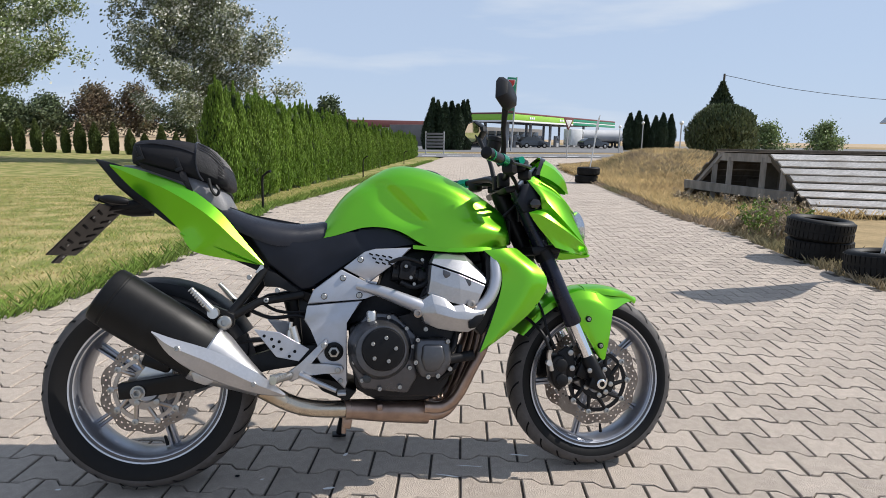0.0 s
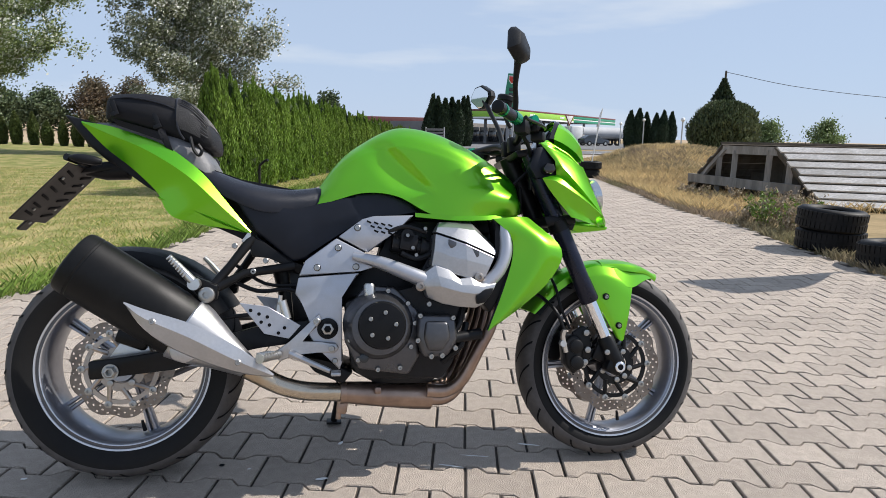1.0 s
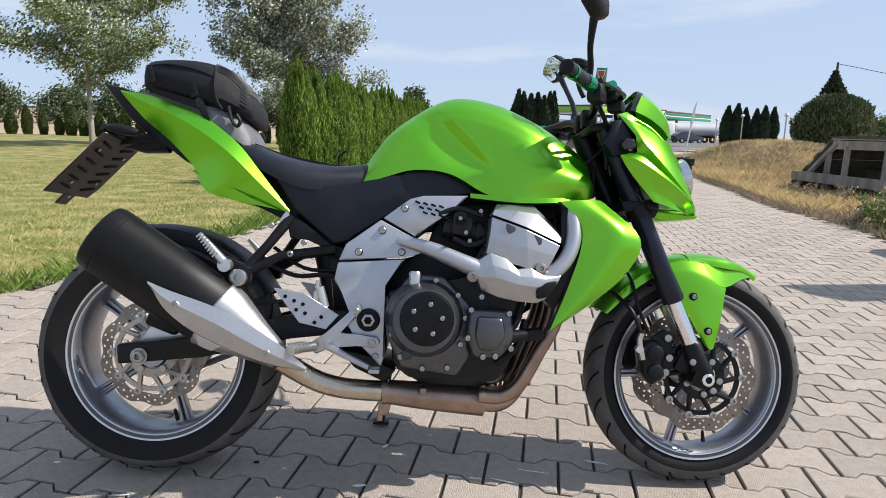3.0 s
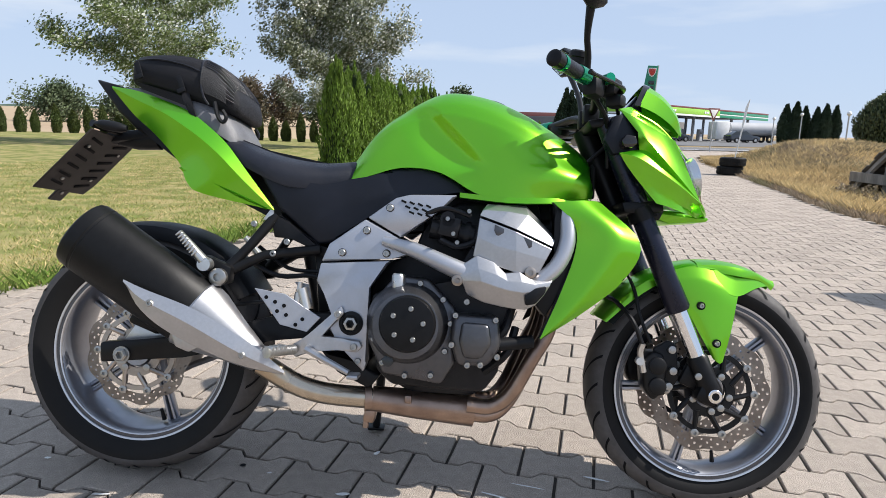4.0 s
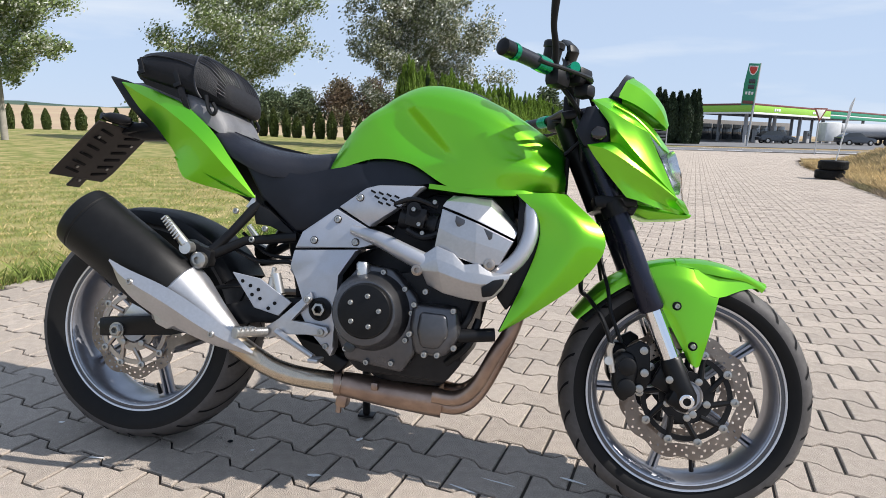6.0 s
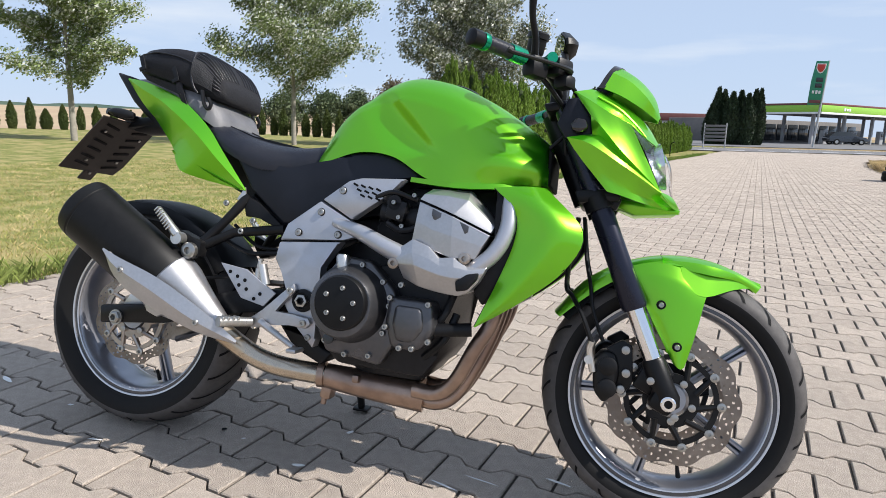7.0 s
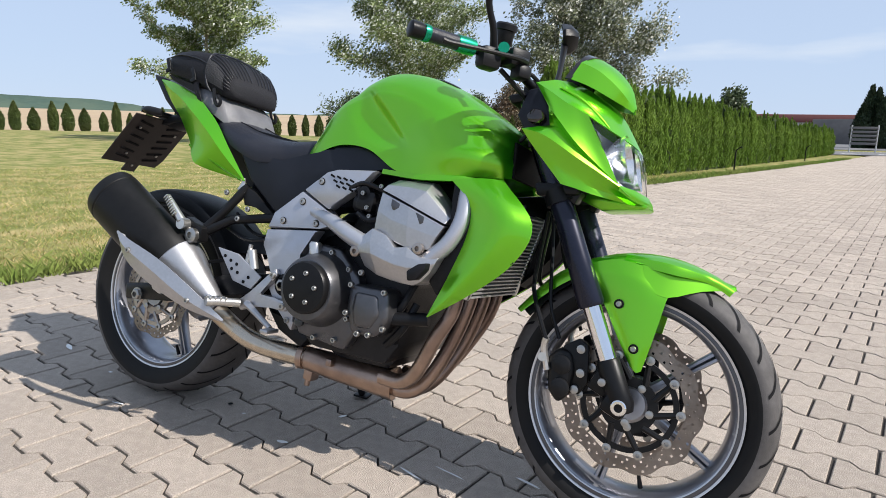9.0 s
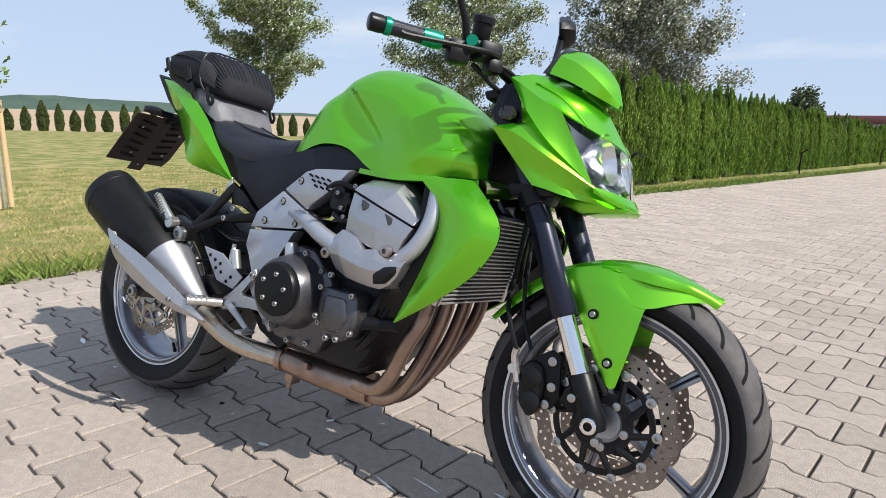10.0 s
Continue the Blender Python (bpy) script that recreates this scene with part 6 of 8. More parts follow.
        facets(bm, [[(0.807, 0.228, 0.578), (0.847, 0.236, 0.607), (0.887, 0.236, 0.594), (0.914, 0.240, 0.570), (0.946, 0.240, 0.575), (0.977, 0.236, 0.558), (1.023, 0.225, 0.560)],
                    [(0.811, 0.238, 0.560), (0.852, 0.250, 0.578), (0.893, 0.250, 0.566), (0.919, 0.252, 0.553), (0.951, 0.250, 0.553), (0.983, 0.244, 0.549), (1.021, 0.230, 0.556)],
                    [(0.816, 0.236, 0.547), (0.861, 0.255, 0.549), (0.899, 0.255, 0.538), (0.925, 0.256, 0.532), (0.956, 0.253, 0.529), (0.986, 0.246, 0.533), (1.017, 0.230, 0.545)],
                    [(0.829, 0.222, 0.516), (0.869, 0.228, 0.500), (0.908, 0.228, 0.493), (0.936, 0.228, 0.490), (0.964, 0.228, 0.489), (0.986, 0.228, 0.500), (1.004, 0.224, 0.522)]], 0.15)
        br = part("engine_bracket", bm, CAST, eng, "silver cast engine bracket with flat facets", 12)
        bm = bmesh.new()
        for x, z, y in ((0.806, 0.548, 0.226), (0.971, 0.574, 0.226)):
            lathe(bm, [(0.013, 0), (0.013, s * 0.012), (0.009, s * 0.014), (0.006, s * 0.014), (0.006, s * 0.004)], (x, y * s, z), 18, close=False)
        part("bracket_bolt", bm, STEEL, br, each=True)
        bm = bmesh.new()
        a, b = sorted((0.2535 * s, 0.22 * s))
        plate(bm, [(0.958, 0.522), (0.984, 0.541), (1.008, 0.546), (1.004, 0.530), (0.984, 0.505), (0.962, 0.500)], a, b, 0.004)
        part("bracket_pad", bm, BLACK_PLASTIC, br)
        bm = bmesh.new()
        tube(bm, [(0.625, 0.172 * s, 0.630), (0.70, 0.196 * s, 0.612), (0.77, 0.214 * s, 0.585), (0.835, 0.218 * s, 0.560)], [0.012, 0.018, 0.021, 0.023], 18, 4)
        part("frame_tube", bm, SILVER, bike, "silver painted frame tube")
        bm = bmesh.new()
        tube(bm, [(0.985, 0.216 * s, 0.546), (1.032, 0.212 * s, 0.592), (1.056, 0.202 * s, 0.650), (1.054, 0.185 * s, 0.72)], 0.019, 14, 4)
        part("frame_strut", bm, SILVER, bike)
        # flat frame covers
        y0, y1 = sorted((0.130 * s, 0.166 * s))
        bm = bmesh.new()
        plate(bm, [(0.582, 0.684), (0.648, 0.735), (0.680, 0.744), (0.795, 0.749), (0.746, 0.703), (0.664, 0.640)], y0, y1, 0.004)
        f1 = part("frame_cover", bm, SILVER, bike, "perforated silver frame cover")
        bm = bmesh.new()
        for i in range(4):
            for k in range(3):
                x, z = 0.667 + i * 0.020 + k * 0.010, 0.727 - k * 0.013 - i * 0.003
                box(bm, (x, 0.1665 * s, z), (0.013, 0.003, 0.0048), (0, 24, 0), 0.0)
        part("cover_slot", bm, SLOT, f1, each=True)
        bm = bmesh.new()
        plate(bm, [(0.492, 0.616), (0.577, 0.680), (0.660, 0.637), (0.712, 0.606), (0.645, 0.588), (0.475, 0.573)], y0, y1, 0.004)
        f2 = part("frame_cover", bm, SILVER, bike)
        bm = bmesh.new()
        plate(bm, [(0.474, 0.569), (0.642, 0.583), (0.590, 0.516), (0.598, 0.335), (0.590, 0.312), (0.545, 0.358), (0.521, 0.387), (0.502, 0.412), (0.511, 0.447), (0.487, 0.493), (0.466, 0.525)], y0, y1, 0.004)
        f3 = part("frame_cover", bm, SILVER, bike)
        bm = bmesh.new()
        for x, z in ((0.525, 0.597), (0.582, 0.653), (0.635, 0.710), (0.632, 0.600)):
            bolt(bm, (x, 0.166 * s, z), 0.0085, 0.005, s)
        for x, z in ((0.577, 0.338), (0.556, 0.375)):
            bolt(bm, (x, 0.166 * s, z), 0.008, 0.006, s)
        part("cover_bolt", bm, BOLT, f2, each=True)
        bm = bmesh.new()
        for x, z in ((0.525, 0.597), (0.582, 0.653), (0.635, 0.710), (0.632, 0.600)):
            lathe(bm, [(0.0098, 0), (0.0098, s * 0.0015), (0.006, s * 0.0017)], (x, 0.166 * s, z), 16, close=False)
        part("washer", bm, SLOT, f2, each=True)
        bm = bmesh.new()
        lathe(bm, [(0.029, 0), (0.029, s * 0.006), (0.021, s * 0.010), (0.021, s * 0.004)], (0.556, 0.166 * s, 0.428), 28, close=False)
        lathe(bm, [(0.010, 0), (0.010, s * 0.020), (0.007, s * 0.021), (0.007, s * 0.010)], (0.556, 0.166 * s, 0.428), 6, close=False)
        p = part("pivot_cap", bm, BLACK_PLASTIC, f3)
        bm = bmesh.new()
        lathe(bm, [(0.0165, 0.0), (0.0165, s * 0.018), (0.0105, s * 0.019), (0.0105, s * 0.004)], (0.556, 0.166 * s, 0.428), 6, close=False)
        part("pivot_nut", bm, BOLT, f3)


def chassis(bike):
    for s in (-1, 1):
        y0, y1 = sorted((0.150 * s, 0.112 * s))
        bm = bmesh.new()
        plate(bm, [(-0.068, 0.343), (-0.064, 0.294), (0.143, 0.318), (0.36, 0.372), (0.54, 0.395), (0.54, 0.455), (0.36, 0.432), (0.154, 0.372)], y0, y1, 0.006)
        sw = part("swingarm", bm, BLACK_METAL, bike, "black box-section swingarm")
        bm = bmesh.new()
        lathe(bm, [(0.017, 0), (0.017, s * 0.010), (0.013, s * 0.013), (0.009, s * 0.013), (0.009, s * 0.004)], (-0.010, 0.150 * s, 0.316), 6, close=False)
        lathe(bm, [(0.021, 0), (0.021, s * 0.004)], (-0.010, 0.150 * s, 0.316), 24, close=False)
        part("axle_nut", bm, BOLT, sw)
        # subframe arms
        bm = bmesh.new()
        tube(bm, [(0.250, 0.165 * s, 0.535), (0.33, 0.145 * s, 0.580), (0.46, 0.12 * s, 0.600)], [0.014, 0.012, 0.014], 10)
        tube(bm, [(0.245, 0.165 * s, 0.540), (0.29, 0.14 * s, 0.600), (0.345, 0.115 * s, 0.680)], [0.014, 0.012, 0.014], 10)
        plate(bm, [(0.33, 0.685), (0.345, 0.625), (0.39, 0.625), (0.44, 0.60), (0.46, 0.605), (0.38, 0.665)], min(0.125 * s, 0.105 * s), max(0.125 * s, 0.105 * s), 0.003)
        sub = part("subframe", bm, BLACK_METAL, bike)
        bm = bmesh.new()
        for x, z in ((0.302, 0.655), (0.385, 0.615), (0.352, 0.585)):
            bolt(bm, (x, 0.15 * s, z), 0.008, 0.006, s)
        part("subframe_bolt", bm, BOLT, sub, each=True)
        bm = bmesh.new()
        plate(bm, [(0.315, 0.668), (0.338, 0.702), (0.345, 0.660)], min(0.128 * s, 0.122 * s), max(0.128 * s, 0.122 * s), 0.001)
        part("subframe_bracket", bm, ALU, sub)
        # folded pillion peg
        bm = bmesh.new()
        tube(bm, [(0.150, 0.215 * s, 0.622), (0.172, 0.215 * s, 0.598), (0.205, 0.21 * s, 0.560)], [0.007, 0.010, 0.013], 10)
        for k in range(8):
            f = k / 8
            box(bm, (0.150 + 0.045 * f, 0.222 * s, 0.622 - 0.052 * f), (0.004, 0.014, 0.016), (0, 45, 0), 0.001)
        lathe(bm, [(0.016, -0.02), (0.016, 0.02)], (0.210, 0.200 * s, 0.552), 16, close=False)
        peg = part("pillion_peg", bm, ALU, bike, "folded aluminium pillion footpeg")
        bm = bmesh.new()
        lathe(bm, [(0.021, 0), (0.021, s * 0.018), (0.017, s * 0.021), (0.009, s * 0.021), (0.009, s * 0.012)], (0.240, 0.190 * s, 0.523), 24, close=False)
        part("peg_bolt", bm, BOLT, peg)
        bm = bmesh.new()
        plate(bm, [(0.20, 0.575), (0.235, 0.560), (0.268, 0.548), (0.262, 0.508), (0.228, 0.500), (0.205, 0.535)], min(0.195 * s, 0.160 * s), max(0.195 * s, 0.160 * s), 0.005)
        part("peg_mount", bm, BLACK_METAL, peg)
        # rider footpeg and heel plate
        bm = bmesh.new()
        plate(bm, [(0.320, 0.500), (0.395, 0.490), (0.483, 0.438), (0.452, 0.402), (0.386, 0.416)], min(0.178 * s, 0.172 * s), max(0.178 * s, 0.172 * s), 0.001, 1)
        heel = part("heel_plate", bm, SILVER, bike, "silver heel plate with drilled holes")
        bm = bmesh.new()
        for x, z in ((0.350, 0.480), (0.372, 0.470), (0.394, 0.462), (0.378, 0.448), (0.400, 0.440), (0.440, 0.432), (0.424, 0.418)):
            lathe(bm, [(0.0048, 0), (0.0048, s * 0.0012)], (x, 0.178 * s, z), 12, close=False)
        part("heel_plate_hole", bm, SLOT, heel, each=True)
        bm = bmesh.new()
        plate(bm, [(0.405, 0.360), (0.455, 0.395), (0.520, 0.458), (0.532, 0.470), (0.540, 0.452), (0.528, 0.436), (0.478, 0.390), (0.540, 0.392), (0.580, 0.388), (0.588, 0.374), (0.575, 0.360), (0.530, 0.364), (0.470, 0.362), (0.430, 0.340)], min(0.182 * s, 0.166 * s), max(0.182 * s, 0.166 * s), 0.004)
        rs = part("footrest_bracket", bm, CAST, bike, "cast aluminium footrest bracket")
        bm = bmesh.new()
        for x, z in ((0.526, 0.450), (0.568, 0.374)):
            bolt(bm, (x, 0.182 * s, z), 0.009, 0.006, s)
        part("bracket_bolt", bm, BOLT, rs, each=True)
        bm = bmesh.new()
        tube(bm, [(0.425, 0.185 * s, 0.360), (0.405, 0.225 * s, 0.362), (0.385, 0.265 * s, 0.362)], [0.012, 0.012, 0.013], 10)
        for k in range(4):
            box(bm, (0.408 - k * 0.0065, (0.222 + k * 0.012) * s, 0.372), (0.026, 0.005, 0.008), (0, 0, 25 * s), 0.001)
        part("footpeg", bm, ALU, rs, "ribbed aluminium footpeg")
        bm = bmesh.new()
        tube(bm, [(0.455, 0.19 * s, 0.365), (0.51, 0.20 * s, 0.340), (0.565, 0.215 * s, 0.318)], [0.010, 0.008, 0.007], 8)
        box(bm, (0.580, 0.235 * s, 0.316), (0.026, 0.045, 0.010), (0, 0, 0), 0.003)
        part("foot_pedal", bm, CAST, rs)
        bm = bmesh.new()
        cyl(bm, (0.425, 0.165 * s, 0.495), (0.418, 0.165 * s, 0.425), 0.010, 12)
        cyl(bm, (0.425, 0.168 * s, 0.500), (0.428, 0.168 * s, 0.52), 0.006, 8)
        cyl(bm, (0.430, 0.165 * s, 0.505), (0.445, 0.165 * s, 0.455), 0.013, 12)
        part("brake_cylinder", bm, ALU, rs)
    # rear shock, linkage, hugger and lower guards
    bm = bmesh.new()
    tube(bm, [(0.42, 0, 0.60), (0.46, 0, 0.44)], 0.035, 14)
    plate(bm, [(0.44, 0.60), (0.58, 0.62), (0.60, 0.33), (0.52, 0.30), (0.46, 0.42)], -0.10, 0.10, 0.01)
    part("shock_absorber", bm, BLACK_METAL, bike)
    bm = bmesh.new()
    tube(bm, [(0.28, -0.13, 0.565), (0.36, -0.12, 0.53), (0.44, -0.12, 0.535), (0.48, -0.12, 0.52)], 0.006, 8, 4)
    tube(bm, [(0.30, -0.10, 0.60), (0.38, -0.11, 0.55), (0.47, -0.11, 0.545)], 0.005, 8, 4)
    tube(bm, [(0.06, -0.10, 0.40), (0.16, -0.13, 0.43), (0.30, -0.13, 0.46), (0.41, -0.15, 0.47)], 0.005, 8, 4)
    part("rear_brake_hose", bm, BLACK_PLASTIC, bike, each=True)
    bm = bmesh.new()
    rows = []
    for y, drop in ((-0.098, 0.045), (-0.094, 0.012), (-0.05, 0.0), (0, -0.002), (0.05, 0.0), (0.094, 0.012), (0.098, 0.045)):
        rows.append([((0.336 - drop) * math.cos(radians(a)), y, 0.315 + (0.336 - drop) * math.sin(radians(a))) for a in (30, 45, 62, 80, 98, 112)])
    sheet(bm, rows, 3, 2, 0.004)
    part("rear_hugger", bm, BLACK_PLASTIC, bike)
    bm = bmesh.new()
    plate(bm, [(0.470, 0.360), (0.560, 0.330), (0.63, 0.300), (0.60, 0.265), (0.52, 0.300)], -0.13, 0.13, 0.008)
    part("lower_guard", bm, BLACK_PLASTIC, bike)
    bm = bmesh.new()
    box(bm, (0.035, -0.105, 0.402), (0.085, 0.05, 0.05), (0, 20, 0), 0.010)
    part("rear_caliper", bm, BLACK_METAL, bike)
    bm = bmesh.new()
    plate(bm, [(-0.03, 0.345), (0.01, 0.405), (0.07, 0.392), (0.08, 0.35)], -0.108, -0.096, 0.003)
    part("caliper_bracket", bm, ALU, bike)
    # side stand on the far side
    bm = bmesh.new()
    tube(bm, [(0.60, 0.13, 0.290), (0.585, 0.21, 0.13), (0.575, 0.262, 0.068)], [0.014, 0.012, 0.012], 10)
    box(bm, (0.575, 0.268, 0.060), (0.05, 0.035, 0.008), (11, 0, 0), 0.002)
    part("side_stand", bm, BLACK_METAL, bike)
    bm = bmesh.new()
    box(bm, (0.600, -0.06, 0.190), (0.030, 0.04, 0.045), (0, 10, 0), 0.006)
    tube(bm, [(0.592, -0.06, 0.20), (0.588, -0.06, 0.150)], 0.008, 8)
    part("pipe_bracket", bm, PIPE_HOT, bike)
    # chain on the left
    bm = bmesh.new()
    tube(bm, [(0.0, 0.10, 0.405), (0.28, 0.10, 0.435), (0.57, 0.10, 0.445)], 0.010, 6)
    tube(bm, [(0.0, 0.10, 0.225), (0.28, 0.10, 0.345), (0.57, 0.10, 0.385)], 0.010, 6)
    part("drive_chain", bm, STEEL, bike, each=True)
    bm = bmesh.new()
    lathe(bm, [(0.05, -0.003), (0.095, -0.003), (0.095, 0.003), (0.05, 0.003)], (0, 0.10, 0.315), 40)
    part("rear_sprocket", bm, STEEL, bike)


def exhaust(bike):
    d = Vector((0.245, 0.030, -0.165)).normalized()
    up = Vector((0.165, 0, 0.245)).normalized()
    side = d.cross(up).normalized()
    start = Vector((-0.082, -0.228, 0.614))

    def oval(dist, a, b):
        c = start + d * dist
        return [c + up * (a * math.cos(t)) + side * (b * math.sin(t)) for t in (math.tau * k / 40 for k in range(40))]
    bm = bmesh.new()
    loft(bm, [oval(q, a, b) for q, a, b in ((0.02, 0.050, 0.040), (0.004, 0.066, 0.055), (0.0, 0.074, 0.062), (0.004, 0.080, 0.067), (0.012, 0.083, 0.070), (0.034, 0.085, 0.072), (0.036, 0.0836, 0.0706),
                                           (0.040, 0.0836, 0.0706), (0.042, 0.085, 0.072), (0.20, 0.085, 0.072), (0.33, 0.083, 0.070), (0.335, 0.080, 0.068))])
    muf = part("muffler", bm, MUFFLER, bike, "matt black oval muffler", 30)
    bm = bmesh.new()
    loft(bm, [oval(q, a, b) for q, a, b in ((0.025, 0.028, 0.024), (-0.002, 0.030, 0.026), (0.012, 0.024, 0.02))])
    part("muffler_outlet", bm, SLOT, muf)
    bm = bmesh.new()
    loft(bm, [oval(q, a, b) for q, a, b in ((0.318, 0.084, 0.071), (0.322, 0.087, 0.074), (0.36, 0.080, 0.068), (0.43, 0.055, 0.048), (0.50, 0.034, 0.032), (0.515, 0.030, 0.030))])
    part("muffler_cone", bm, CAST, muf, "silver muffler cone")
    bm = bmesh.new()
    rows_a = [(0.066, -0.300, 0.512), (0.120, -0.303, 0.492), (0.235, -0.298, 0.452), (0.350, -0.272, 0.382), (0.418, -0.228, 0.316)]
    rows_m = [(0.068, -0.305, 0.508), (0.120, -0.318, 0.472), (0.220, -0.312, 0.425), (0.330, -0.286, 0.362), (0.417, -0.232, 0.312)]
    rows_b = [(0.070, -0.300, 0.504), (0.116, -0.312, 0.447), (0.190, -0.302, 0.394), (0.318, -0.272, 0.335), (0.415, -0.228, 0.308)]
    rows_c = [(0.075, -0.285, 0.500), (0.118, -0.290, 0.438), (0.186, -0.282, 0.388), (0.312, -0.255, 0.330), (0.413, -0.222, 0.306)]
    sheet(bm, [rows_a, rows_m, rows_b, rows_c], 4, 2, 0.004, crease=(1, 2))
    sh = part("heat_shield", bm, CAST, muf, "pointed silver heat shield", 25)
    bm = bmesh.new()
    plate(bm, [(0.155, 0.398), (0.190, 0.415), (0.245, 0.372), (0.20, 0.350), (0.168, 0.362)], -0.255, -0.16, 0.006)
    part("shield_bracket", bm, CAST, sh)
    bm = bmesh.new()
    for x, y, z in ((0.137, -0.316, 0.465), (0.335, -0.281, 0.356)):
        bolt(bm, (x, y, z), 0.008, 0.006)
    part("shield_bolt", bm, BOLT, sh, each=True)
    bm = bmesh.new()
    tube(bm, [(0.345, -0.178, 0.322), (0.42, -0.165, 0.278), (0.475, -0.155, 0.258), (0.53, -0.14, 0.248), (0.602, -0.105, 0.238)], [0.027, 0.026, 0.026, 0.026, 0.027], 20, 5)
    part("exhaust_pipe", bm, PIPE, bike, "tarnished steel exhaust pipe")
    bm = bmesh.new()
    tube(bm, [(0.590, -0.108, 0.238), (0.606, -0.105, 0.238)], 0.033, 20)
    tube(bm, [(0.606, -0.100, 0.236), (0.70, -0.085, 0.226), (0.80, -0.06, 0.215), (0.86, -0.05, 0.212)], [0.031, 0.036, 0.040, 0.044], 20, 4)
    box(bm, (0.700, -0.125, 0.245), (0.018, 0.02, 0.02), bevel=0.004)
    col = part("exhaust_collector", bm, PIPE_HOT, bike, "heat-browned exhaust collector")
    for y, yo, low in ((-0.135, -0.105, 0.232), (-0.045, -0.060, 0.200), (0.045, -0.02, 0.200), (0.135, 0.02, 0.225)):
        bm = bmesh.new()
        tube(bm, [(0.845, yo, low + 0.004), (0.905, yo * 1.02, low + 0.004), (0.950, (yo + y) / 2, low + 0.040), (0.995, y, low + 0.130), (1.030, y, 0.430), (1.035, y, 0.490), (0.995, y, 0.530)], [0.020, 0.0195, 0.0185, 0.018, 0.018, 0.018, 0.018], 16, 5)
        part("header_pipe", bm, PIPE_HOT if y < -0.1 else PIPE_HOT, bike, "browned exhaust header pipe")


def motorcycle():
    bike = thing("motorcycle", "bright green naked motorcycle on its side stand on the pavers", "motorcycle", BIKE)
    wheel(bike, "rear_wheel", REAR, 0.316, 0.090, 0.071, 0.10, 144, [(-0.088, 0.138, 0.104, 0.098, 9, -1)])
    wheel(bike, "front_wheel", FRONT, 0.299, 0.061, 0.052, 0.07, 183, [(-0.072, 0.152, 0.112, 0.104, 10, -1), (0.072, 0.152, 0.112, 0.104, 10, 1)])
    front_end(bike)
    headlight(bike)
    handlebar(bike)
    bodywork(bike)
    engine(bike)
    chassis(bike)
    exhaust(bike)


